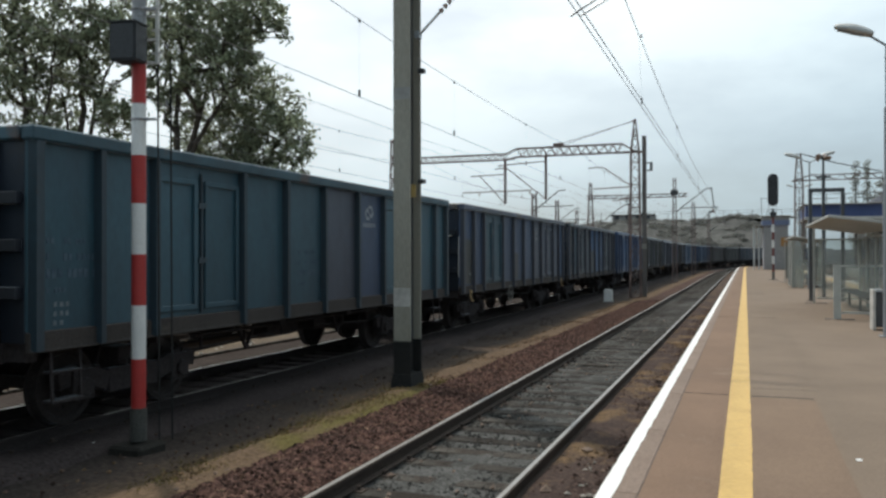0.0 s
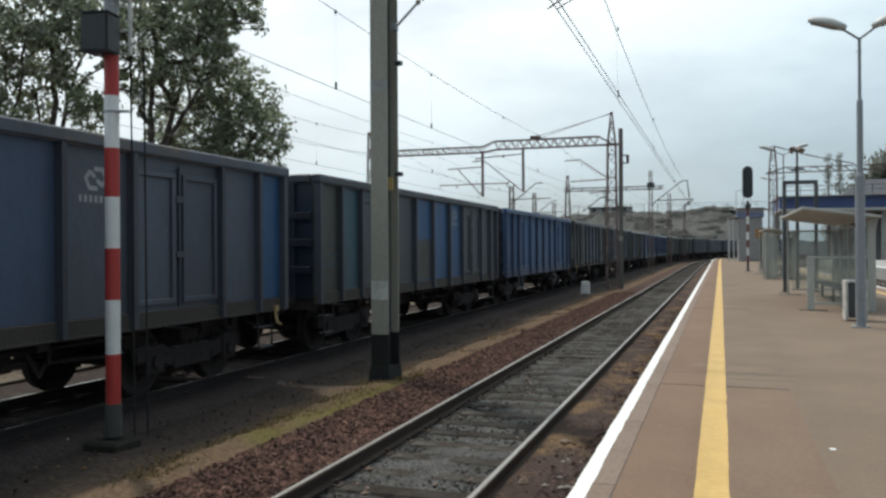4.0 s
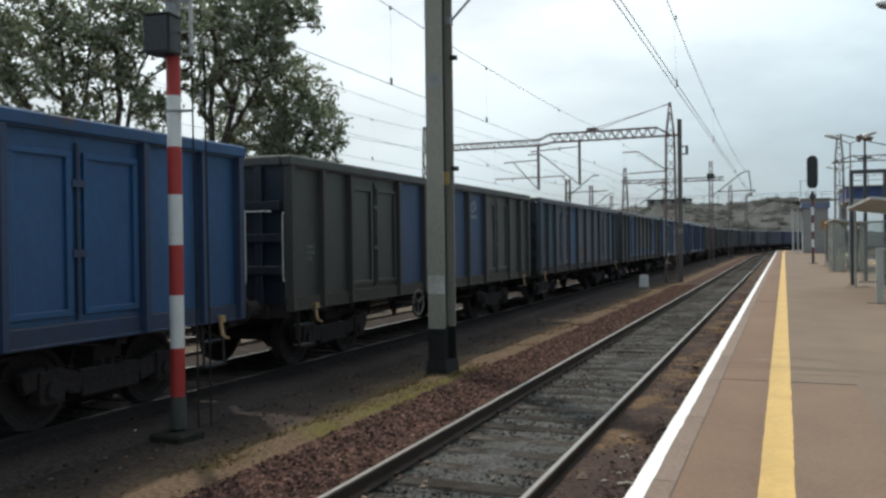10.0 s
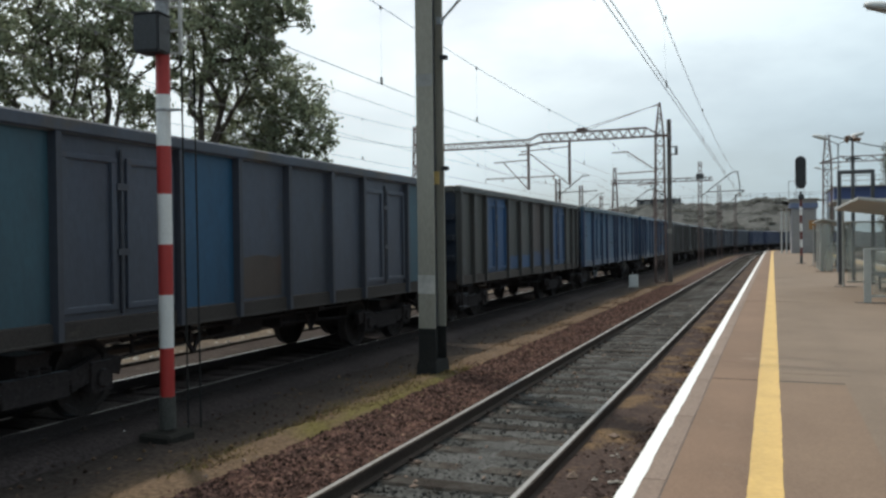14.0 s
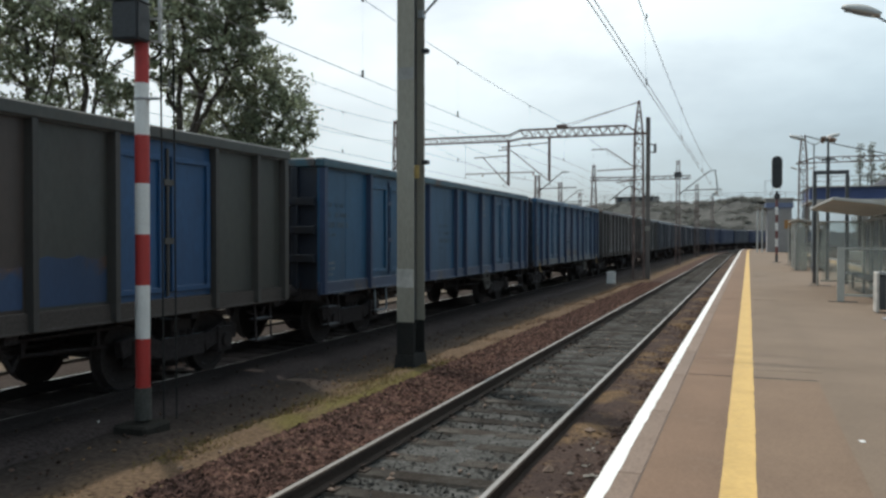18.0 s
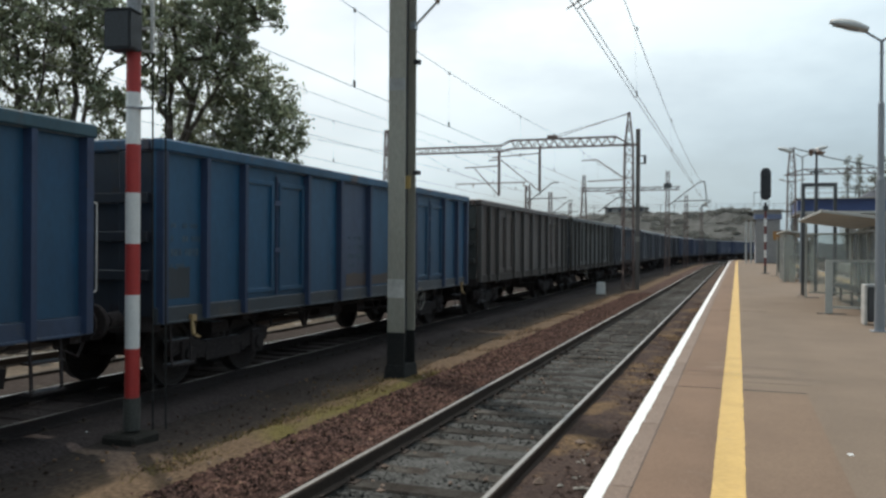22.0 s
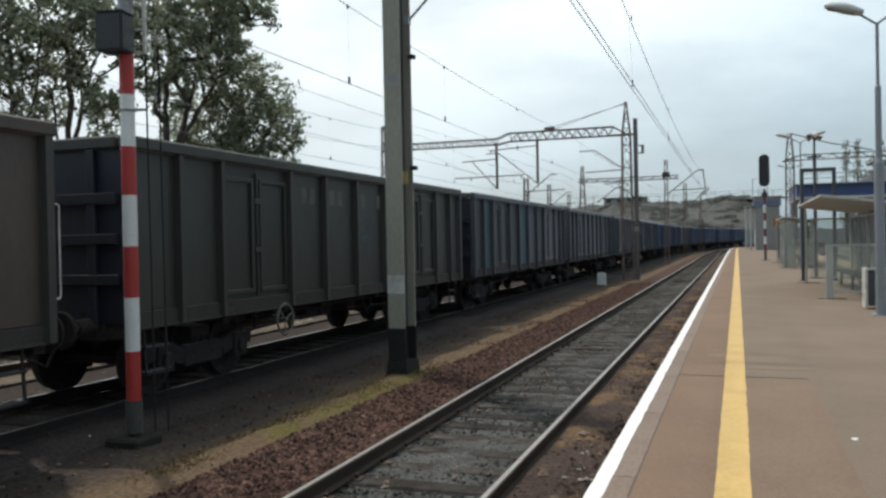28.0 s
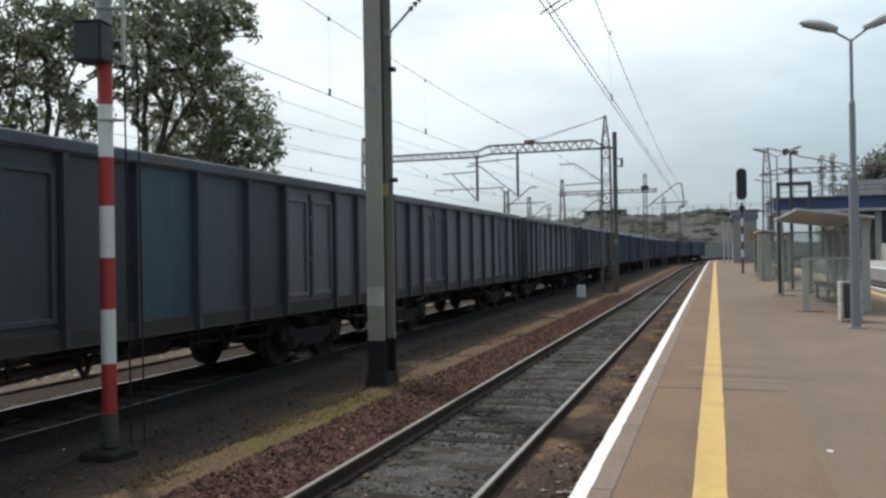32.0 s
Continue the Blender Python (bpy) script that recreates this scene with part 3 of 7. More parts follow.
def track(name, centre, y0, y1, singles, label, block=None, head="rail_steel"):
    base = thing(name, (0, 0, 0), label, "railway track", kind="structure")
    ys = stations(y0, y1)
    for side in (-0.7525, 0.7525):
        bm = bmesh.new()
        strip(bm, rail_profile(centre + side), ys)
        r = part("rail", bm, "rail_rust" if head == "rail_steel" else "rail_shaded", base, "rusty steel rail with a worn bright head")
        bm = bmesh.new()
        w = 0.022 if head == "rail_steel" else 0.011 if side > 0 else 0.018
        strip(bm, [(centre + side - w, 0.0015), (centre + side + w, 0.0015)], ys)
        part("rail_head", bm, "rail_head_sky_lit" if side < 0 and head == "rail_head_shaded" else head, r, "bright worn running surface")
    far = []
    rng = random.Random(len(name))
    y, k = y0 + 0.3, 0
    verts, faces = [], []
    while y < y1 - 1:
        m = pose(centre + swing(y) + rng.uniform(-0.03, 0.03), y + rng.uniform(-0.02, 0.02), rng.uniform(-0.012, 0.0), 0, 0, -heading(y) + rng.uniform(-0.6, 0.6))
        if singles[0] < y < singles[1]:
            shared("sleeper", block or SLEEPER, base, m)
            if y < singles[0] + 16:
                shared("rail_fastening", PLATE, base, m)
        else:
            c = len(verts)
            for sx in (-1.3, 1.3):
                for sy in (-0.13, 0.13):
                    for sz in (-0.3, -0.151):
                        verts.append(m @ Vector((sx, sy, sz)))
            faces += [tuple(c + i for i in f) for f in ((0, 1, 3, 2), (4, 6, 7, 5), (0, 4, 5, 1), (2, 3, 7, 6), (1, 5, 7, 3))]
        y += 0.6
    far = new("far_sleepers", raw("far_sleepers", [tuple(v) for v in verts], faces, "sleeper"))
    far.parent = base
    tagged(far, kind="stuff")
    return base


def ballast_bed(name, profile, y0, y1, material, label):
    """A low bed of crushed stone with an uneven surface."""
    bm = bmesh.new()
    ys = [y0 + 0.5 * i for i in range(int((60 - y0) / 0.5))] + stations(60, y1)
    rows = []
    for y in ys:
        row = []
        for x, z in profile:
            row.append(bm.verts.new((x + swing(y), y, z + 0.015 * noise.noise((x * 5, y * 5, 1)) + 0.02 * noise.noise((x, y * 0.7, 5)))))
        rows.append(row)
    for a, b in zip(rows, rows[1:]):
        for i in range(len(profile) - 1):
            bm.faces.new((a[i], a[i + 1], b[i + 1], b[i]))
    return solid(name, bm, material, label, "ballast", kind="structure", smooth=True)


def bed_profile(c, half, top):
    xs = [-half - 0.35, -half] + [-half + 0.25 * i for i in range(1, int(2 * half / 0.25))] + [half, half + 0.35]
    return [(c + x, -0.30 if abs(x) > half + 0.1 else top) for x in xs]


ballast_bed("ballast_bed_platform", bed_profile(TRACK_P, 1.0, -0.170), -30, 230, "ballast_grey", "grey crushed stone ballast between the rails")
ballast_bed("ballast_shoulder_red", [(-4.8, -0.27), (-4.6, -0.2), (-4.4, -0.15), (-4.2, -0.115), (-3.95, -0.105), (-3.7, -0.10), (-3.47, -0.11)], -30, 230, "ballast_red", "reddish brown ballast shoulder beside the rail")
ballast_bed("ballast_shoulder_brown", [(-1.835, -0.11), (-1.6, -0.105), (-1.4, -0.12), (-1.2, -0.13), (-1.0, -0.13), (-0.78, -0.13)], -30, 230, "ballast_brown", "brown ballast and soil between rail and platform")
ballast_bed("ballast_bed_freight", bed_profile(TRACK_T, 1.0, -0.18), -30, 230, "ballast_shaded", "ballast under the freight track, darkened for the train's shade")
ballast_bed("freight_shoulder", [(-7.61, -0.14), (-7.4, -0.135), (-7.1, -0.14), (-6.9, -0.18), (-6.7, -0.28)], -30, 230, "ballast_shaded", "soil over the freight track's sleeper ends, darkened for the train's shade")
ballast_bed("freight_far_shoulder", [(-10.88, -0.165), (-10.6, -0.165), (-10.2, -0.16), (-9.8, -0.16), (-9.5, -0.14), (-9.29, -0.14)], -30, 230, "ballast_far", "brown ballast on the far side of the freight track")
ballast_bed("ballast_bed_yard", [(TRACK_Y - 1.65, -0.3), (TRACK_Y - 1.3, -0.19)] + [(TRACK_Y - 1.05 + 0.25 * k, -0.19 + 0.0045 * k) for k in range(12)] + [(-10.965, -0.125)], -30, 230, "sand", "pale sandy ballast under the yard track")
ballast_bed("ballast_bed_far_platform", bed_profile(7.25, 1.5, -0.2), -30, 200, "ballast_grey", "grey ballast under the second platform track")
track("platform_track", TRACK_P, -30, 230, (2.0, 62.0), "rusty railway track with grey sleepers beside the platform")
track("freight_track", TRACK_T + 0.09, -30, 230, (4.0, 34.0), "railway track under the freight train", SHADED_SLEEPER, "rail_head_shaded")
track("yard_track", TRACK_Y, -30, 230, (7.0, 22.0), "railway track in pale sand beyond the train")


def yard_edging():
    """A low line of dark boards that holds back the sand of the yard."""
    root = thing("yard_edging", (0, 0, 0), "low dark timber edging along the sandy yard", "edging", kind="structure")
    rng = random.Random(8)
    bm = bmesh.new()
    box(bm, -0.05, 0.05, 0.0, 2.46, -0.32, -0.10)
    bevel(bm, 0.008)
    board = mesh_of("board", bm, "sleeper")
    for k in range(16):
        shared("board", board, root, pose(-10.92 + rng.uniform(-0.012, 0.012), 5.0 + 2.5 * k, rng.uniform(-0.012, 0.0), 0, 0, rng.uniform(-0.25, 0.25)))


yard_edging()
track("second_platform_track", 7.25, -30, 200, (900, 901), "railway track on the far side of the island platform")


# ---- island platform ----
def platform():
    base = thing("platform", (0, 0, 0), "paved island platform with brown and beige surfacing", "platform", kind="structure")
    ys = stations(-14, 112)
    W = 5.42

    def sheet(name, profile, material, label=""):
        bm = bmesh.new()
        strip(bm, profile, ys)
        part(name, bm, material, base, label)

    sheet("paving_brown", [(-0.60, PLAT), (0.02, PLAT)], "platform_brown", "reddish brown paving by the edge")
    sheet("paving_beige", [(0.02, PLAT), (4.6, PLAT)], "platform_beige", "beige grey paving")
    sheet("paving_far", [(4.6, PLAT), (W - 0.3, PLAT)], "platform_brown")
    sheet("face_wall", [(-0.80, PLAT - 0.12), (-0.80, -0.4)], "concrete", "concrete platform face")
    sheet("far_face_wall", [(W - 0.05, -0.4), (W - 0.05, PLAT - 0.12)], "concrete")
    bm = bmesh.new()
    y = 112
    box(bm, -0.8 + swing(y), W - 0.05 + swing(y), y, y + 0.2, -0.4, PLAT - 0.005)
    part("end_wall", bm, "concrete", base)
    # coping slabs, one by one
    me = {}
    for side, x0, x1 in (("near", EDGE, -0.603), ("far", W - 0.3, W)):
        bm = bmesh.new()
        box(bm, x0, x1, 0.004, 1.936, PLAT - 0.12, PLAT + 0.001)
        bevel(bm, 0.006)
        me[side] = mesh_of("coping_slab", bm, "coping")
    k = -10
    while 5.15 + 1.94 * k < 110:
        y = 5.15 + 1.94 * k
        for side in me:
            shared("coping_slab", me[side], base, pose(swing(y + 1), y, 0, 0, 0, -heading(y + 1)))
        k += 1
    # worn painted lines
    rng = random.Random(4)

    def line(name, x0, x1, material, label, z):
        bm = bmesh.new()
        rows = []
        y = -10.0
        while y < 111.5:
            a, b = rng.uniform(-0.003, 0.003), rng.uniform(-0.005, 0.005)
            s = swing(y)
            rows.append((bm.verts.new((x0 + a + s, y, z)), bm.verts.new((x1 + b + s, y, z))))
            y += 0.12 if y < 30 else 2.0
        for p, q in zip(rows, rows[1:]):
            bm.faces.new((p[0], p[1], q[1], q[0]))
        part(name, bm, material, base, label)

    line("white_line", EDGE + 0.006, -0.742, "line_white", "worn white painted edge line", PLAT + 0.005)
    line("yellow_line", -0.145, 0.055, "line_yellow", "worn yellow painted safety line", PLAT + 0.004)
    line("far_yellow_line", 4.62, 4.80, "line_yellow", "", PLAT + 0.004)
    line("far_white_line", W - 0.11, W - 0.01, "line_white", "", PLAT + 0.005)
    bm = bmesh.new()
    box(bm, 0.058, 0.66, -12.0, 9.018, PLAT - 0.004, PLAT + 0.003)
    part("paving_patch", bm, "platform_mid", base, "browner strip of relaid paving")
    bm = bmesh.new()
    box(bm, 0.06, 0.75, 9.66, 9.668, PLAT - 0.004, PLAT + 0.0025)
    part("paving_seam", bm, "coping_dark", base)
    bm = bmesh.new()
    strip(bm, [(-0.603, PLAT + 0.0022), (-0.598, PLAT + 0.0022)], ys)
    part("coping_seam", bm, "coping_dark", base)
    # expansion joints
    for y, x1 in ((9.12, 0.66), (20.7, 0.66), (33.0, 0.66)):
        bm = bmesh.new()
        box(bm, -0.6, x1, y - 0.009, y + 0.009, PLAT - 0.004, PLAT + 0.003)
        part("expansion_joint", bm, "tar_black", base)


platform()


# ---- freight train ----
BAYS = [0.0, 1.0, 1.95, 2.92, 3.9, 5.15, 6.45, 7.8, 9.0, 9.97, 10.95, 12.0, 12.88]
DOORS = (2, 3, 8, 9)
LOW, HIGH, HALF = 0.98, 3.22, 1.40
CACHE = {}


def cached(key, build):
    if key not in CACHE:
        CACHE[key] = build()
    return CACHE[key]


def side_panel(width, material, door):
    bm = bmesh.new()
    box(bm, -0.02, 0.02, 0.0, width, LOW + 0.22, HIGH)
    if door:
        for y0, y1, z0, z1 in ((0.08, width - 0.08, LOW + 0.3, LOW + 0.37), (0.08, width - 0.08, HIGH - 0.26, HIGH - 0.19),
                               (0.08, 0.16, LOW + 0.37, HIGH - 0.26), (width - 0.16, width - 0.08, LOW + 0.37, HIGH - 0.26)):
            box(bm, 0.02, 0.06, y0, y1, z0, z1)
    bevel(bm, 0.006)
    return mesh_of("side_panel", bm, material)


def post(material, wide):
    bm = bmesh.new()
    w = 0.075 if wide else 0.055
    vs = [(-w, 0.0), (-w * 0.7, 0.10), (w * 0.7, 0.10), (w, 0.0)]
    for z0, z1 in ((LOW + 0.02, HIGH),):
        lo = [bm.verts.new((x * 0 + d, y, z0)) for y, d in vs for x in (0,)]
        hi = [bm.verts.new((d, y, z1)) for y, d in vs]
        for i in range(3):
            bm.faces.new((lo[i], lo[i + 1], hi[i + 1], hi[i]))
        bm.faces.new((lo[3], lo[0], hi[0], hi[3]))
        bm.faces.new(lo[::-1])
        bm.faces.new(hi)
    return mesh_of("side_post", bm, material)


def end_wall(material):
    bm = bmesh.new()
    box(bm, -HALF + 0.03, HALF - 0.03, -0.02, 0.02, LOW + 0.1, HIGH)
    bevel(bm, 0.008)
    return mesh_of("end_wall", bm, material)


def end_rib(material, upright):
    bm = bmesh.new()
    if upright:
        box(bm, -0.06, 0.06, -0.09, -0.021, LOW + 0.1, HIGH)
    else:
        box(bm, -HALF + 0.06, HALF - 0.06, -0.11, -0.021, 0, 0.13)
    bevel(bm, 0.008)
    return mesh_of("end_rib", bm, material)


def wheel_profile():
    bm = bmesh.new()
    for s in (-1, 1):
        pts = [(0.0, 0.10), (0.09, 0.12), (0.09, 0.16), (0.03, 0.17), (0.03, 0.37), (0.065, 0.39), (0.065, 0.46), (-0.065, 0.468), (-0.075, 0.49), (-0.09, 0.488), (-0.09, 0.39), (0.0, 0.37), (0.0, 0.10)]
        n = 28
        rows = []
        for i in range(n):
            u = 2 * math.pi * i / n
            rows.append([bm.verts.new((s * (0.7525 + x), r * math.cos(u), r * math.sin(u))) for x, r in pts[:-1]])
        for i in range(n):
            for j in range(len(pts) - 1):
                k = (j + 1) % (len(pts) - 1)
                bm.faces.new((rows[i][j], rows[(i + 1) % n][j], rows[(i + 1) % n][k], rows[i][k]))
    tube(bm, (-1.02, 0, 0), (1.02, 0, 0), 0.08, n=12)
    for s in (-1, 1):
        for i in range(4):
            u = math.pi / 2 * i
            tube(bm, (s * 0.79, 0.26 * math.cos(u), 0.26 * math.sin(u)), (s * 0.80, 0.26 * math.cos(u), 0.26 * math.sin(u)), 0.035, n=6)
    return mesh_of("wheelset", bm, "wheel_steel")


def bogie_frame():
    bm = bmesh.new()
    for s in (-1, 1):
        x = s * 1.0
        for y0, z0, y1, z1, h in ((-1.25, 0.56, -0.95, 0.62, 0.22), (-0.95, 0.62, -0.45, 0.46, 0.24), (-0.45, 0.46, 0.45, 0.46, 0.30), (0.45, 0.46, 0.95, 0.62, 0.24), (0.95, 0.62, 1.25, 0.56, 0.22)):
            bar(bm, (x, y0, z0), (x, y1, z1), 0.12, h)
    box(bm, -1.0, 1.0, -0.22, 0.22, 0.45, 0.85)
    bevel(bm, 0.012)
    return mesh_of("bogie_frame", bm, "underframe")


def axle_box():
    bm = bmesh.new()
    box(bm, -0.1, 0.1, -0.17, 0.17, -0.16, 0.2)
    tube(bm, (0.09, 0, 0), (0.15, 0, 0), 0.11, n=12)
    bevel(bm, 0.012)
    return mesh_of("axle_box", bm, "underframe")


def spring_set():
    bm = bmesh.new()
    for y in (-0.16, 0.0, 0.16):
        for k in range(5):
            ring(bm, (0, y, 0.50 + 0.045 * k), (0, 0, 1), 0.055, 0.016, n=10, k=4)
    return mesh_of("spring_set", bm, "underframe")


def brake_shoe():
    bm = bmesh.new()
    box(bm, -0.05, 0.05, -0.05, 0.05, -0.2, 0.2)
    bar(bm, (0, 0, 0.15), (0, 0.1, 0.45), 0.04, 0.04)
    return mesh_of("brake_shoe", bm, "underframe")


def buffer_mesh():
    bm = bmesh.new()
    tube(bm, (0, 0, 0), (0, -0.30, 0), 0.11, 0.10, n=14)
    tube(bm, (0, -0.30, 0), (0, -0.5, 0), 0.075, n=12)
    tube(bm, (0, -0.5, 0), (0, -0.54, 0), 0.23, 0.215, n=20)
    box(bm, -0.18, 0.18, -0.02, 0.02, -0.18, 0.18)
    return mesh_of("buffer", bm, "underframe")


def hook_mesh():
    bm = bmesh.new()
    bar(bm, (0, 0, 0), (0, -0.35, 0), 0.06, 0.12)
    ring(bm, (0, -0.4, -0.05), (1, 0, 0), 0.09, 0.025, n=12, k=5)
    for s in (-0.09, 0.09):
        bar(bm, (s, -0.3, -0.02), (s, -0.55, -0.16), 0.03, 0.04)
    tube(bm, (0.35, 0, -0.1), (0.38, -0.25, -0.45), 0.02, n=6)
    tube(bm, (0.38, -0.25, -0.45), (0.25, -0.5, -0.3), 0.02, n=6)
    return mesh_of("coupling", bm, "underframe")


def handrail_mesh():
    bm = bmesh.new()
    # a bent bar that reaches out past the end of the side
    pts = [(0, 0, 1.46), (0.0, 0.20, 1.46), (0.0, 0.22, 1.49), (0.0, 0.22, 2.47), (0.0, 0.20, 2.50), (0, 0, 2.50)]
    for a, b in zip(pts, pts[1:]):
        tube(bm, a, b, 0.011, n=6)
    return mesh_of("end_handrail", bm, "handrail")


def corner_handrail_mesh():
    bm = bmesh.new()
    tube(bm, (0, 0, 1.46), (0, 0, 2.49), 0.010, n=6)
    for z in (1.46, 2.49):
        tube(bm, (0, 0, z), (-0.02, 0.1, z), 0.013, n=6)
    return mesh_of("corner_handrail", bm, "handrail")


def end_grab_mesh():
    bm = bmesh.new()
    tube(bm, (-0.95, -0.06, 0), (-0.15, -0.06, 0), 0.013, n=6)
    for x in (-0.95, -0.15):
        tube(bm, (x, 0, 0), (x, -0.06, 0), 0.013, n=6)
    return mesh_of("end_grab_rail", bm, "handrail")


def patch_mesh(w, h, material):
    """A repair plate on a side panel, with an uneven upper edge."""
    bm = bmesh.new()
    rng = random.Random(int(w * 100 + h * 1000))
    n = 7
    lo = [bm.verts.new((0.004, w * k / n, 0.0)) for k in range(n + 1)]
    hi = [bm.verts.new((0.004, w * k / n, h + rng.uniform(-0.025, 0.025))) for k in range(n + 1)]
    back = [bm.verts.new((0.0, v.co.y, v.co.z)) for v in hi]
    for k in range(n):
        bm.faces.new((lo[k], lo[k + 1], hi[k + 1], hi[k]))
        bm.faces.new((hi[k], hi[k + 1], back[k + 1], back[k]))
    return mesh_of("repair_patch", bm, material)


def words_mesh(text, size, material):
    """Stencilled words that lie on the wagon side."""
    curve = bpy.data.curves.new("words", "FONT")
    curve.body, curve.size, curve.extrude = text, size, 0.002
    ob = bpy.data.objects.new("words", curve)
    me = bpy.data.meshes.new_from_object(ob)
    bpy.data.objects.remove(ob)
    me.transform(Matrix(((0, 0, 1, 0), (1, 0, 0, 0), (0, 1, 0, 0), (0, 0, 0, 1))))
    me.materials.clear()
    me.materials.append(MATS[material])
    return me


def step_mesh():
    bm = bmesh.new()
    for y in (0.0, 0.42):
        bar(bm, (0, y, LOW), (0.03, y, 0.42), 0.035, 0.02)
    box(bm, -0.1, 0.06, -0.02, 0.44, 0.40, 0.43)
    box(bm, -0.1, 0.05, -0.02, 0.44, 0.72, 0.745)
    return mesh_of("foot_step", bm, "underframe")


def pale_step_mesh():
    bm = bmesh.new()
    line = [(0.03, 0.0, LOW + 0.02), (0.05, 0.0, 0.58), (0.05, 0.015, 0.54), (0.05, 0.06, 0.52), (0.05, 0.49, 0.52), (0.05, 0.535, 0.54), (0.05, 0.55, 0.58), (0.03, 0.55, LOW + 0.02)]
    for a, b in zip(line, line[1:]):
        tube(bm, a, b, 0.021, n=8)
    box(bm, -0.06, 0.07, 0.05, 0.50, 0.505, 0.532)
    return mesh_of("pale_step", bm, "mark_dull")


def brake_wheel_mesh():
    bm = bmesh.new()
    ring(bm, (0, 0, 0), (1, 0, 0), 0.25, 0.018, n=24, k=6)
    for i in range(3):
        u = 2 * math.pi * i / 3 + 0.4
        tube(bm, (0, 0, 0), (0, 0.25 * math.cos(u), 0.25 * math.sin(u)), 0.014, n=6)
    tube(bm, (-0.5, 0, 0), (0.03, 0, 0), 0.03, n=8)
    return mesh_of("brake_wheel", bm, "handrail_dull")


def release_handle_mesh():
    bm = bmesh.new()
    bar(bm, (0, 0, 0), (0.04, 0, -0.22), 0.05, 0.03)
    bar(bm, (0.04, 0, -0.22), (0.06, 0.09, -0.26), 0.05, 0.03)
    box(bm, -0.04, 0.05, -0.05, 0.05, -0.04, 0.05)
    return mesh_of("release_handle", bm, "hook_yellow")


def underframe_mesh(length):
    bm = bmesh.new()
    for x in (-0.35, 0.35):
        box(bm, x - 0.09, x + 0.09, 0.1, length - 0.1, 0.82, 1.04)
    for y in (0.12, 2.2, length / 2 - 1.2, length / 2 + 1.2, length - 2.2, length - 0.12):
        box(bm, -HALF + 0.05, HALF - 0.05, y - 0.08, y + 0.08, 0.88, 1.06)
    box(bm, -HALF + 0.02, HALF - 0.02, 0.02, length - 0.02, 1.06, 1.10)
    # brake gear hung under the middle
    tube(bm, (0.45, length / 2 - 0.5, 0.72), (0.45, length / 2 + 0.55, 0.72), 0.17, n=14)
    tube(bm, (-0.6, length / 2 - 0.9, 0.68), (-0.6, length / 2 + 0.1, 0.68), 0.14, n=12)
    tube(bm, (0.05, 3.2, 0.62), (0.05, length - 3.2, 0.62), 0.03, n=6)
    box(bm, 0.2, 0.75, length / 2 + 1.0, length / 2 + 1.35, 0.6, 0.9)
    # air pipe, brake rods and their hangers along the side
    tube(bm, (1.05, 3.3, 0.86), (1.05, length - 3.3, 0.86), 0.022, n=6)
    tube(bm, (0.85, 3.1, 0.60), (0.85, length / 2 - 0.6, 0.70), 0.024, n=6)
    tube(bm, (0.85, length / 2 + 0.7, 0.70), (0.85, length - 3.1, 0.60), 0.024, n=6)
    for k in range(6):
        y = 3.6 + (length - 7.2) * k / 5
        bar(bm, (0.95, y, 1.06), (0.95, y, 0.66), 0.03, 0.05)
    for y in (length / 2 - 1.6, length / 2 + 1.6):
        bar(bm, (0.9, y - 0.35, 1.06), (0.9, y, 0.52), 0.04, 0.05)
        bar(bm, (0.9, y + 0.35, 1.06), (0.9, y, 0.52), 0.04, 0.05)
    return mesh_of("underframe", bm, "underframe")


def sill_mesh(length, material):
    bm = bmesh.new()
    box(bm, -0.03, 0.035, 0.0, length, LOW, LOW + 0.215)
    box(bm, 0.035, 0.06, 0.0, length, LOW, LOW + 0.03)
    bevel(bm, 0.006)
    return mesh_of("side_sill", bm, material)


def chord_mesh(length, material):
    bm = bmesh.new()
    box(bm, -0.05, 0.125, -0.03, length + 0.03, HIGH, HIGH + 0.16)
    bevel(bm, 0.02)
    return mesh_of("top_chord", bm, material)


def end_chord_mesh(material):
    bm = bmesh.new()
    box(bm, -HALF + 0.06, HALF - 0.06, -0.09, 0.05, HIGH + 0.002, HIGH + 0.158)
    bevel(bm, 0.02)
    return mesh_of("end_chord", bm, material)


def far_side_mesh(length, material):
    bm = bmesh.new()
    box(bm, -0.02, 0.02, 0, length, LOW + 0.1, HIGH)
    return mesh_of("far_side_wall", bm, material)


def emblem_mesh(shade):
    """A small pale emblem: two hooked strokes that turn about each other."""
    bm = bmesh.new()
    for sgn in (1, -1):
        pts = [(-0.02, 0.115), (0.115, 0.115), (0.17, 0.0), (0.10, -0.075), (0.02, -0.02)]
        for a, b in zip(pts, pts[1:]):
            p, q = Vector((0, sgn * a[0], sgn * a[1])), Vector((0, sgn * b[0], sgn * b[1]))
            d = (q - p).normalized()
            nrm = Vector((0, -d.z, d.y)) * 0.027
            vs = [bm.verts.new(v + Vector((x, 0, 0))) for x in (0.0, 0.004) for v in (p - nrm - d * 0.01, p + nrm - d * 0.01, q + nrm + d * 0.01, q - nrm + d * 0.01)]
            bm.faces.new(vs[:4][::-1])
            bm.faces.new(vs[4:])
            for k in range(4):
                bm.faces.new((vs[k], vs[(k + 1) % 4], vs[4 + (k + 1) % 4], vs[4 + k]))
    return mesh_of("emblem", bm, shade)


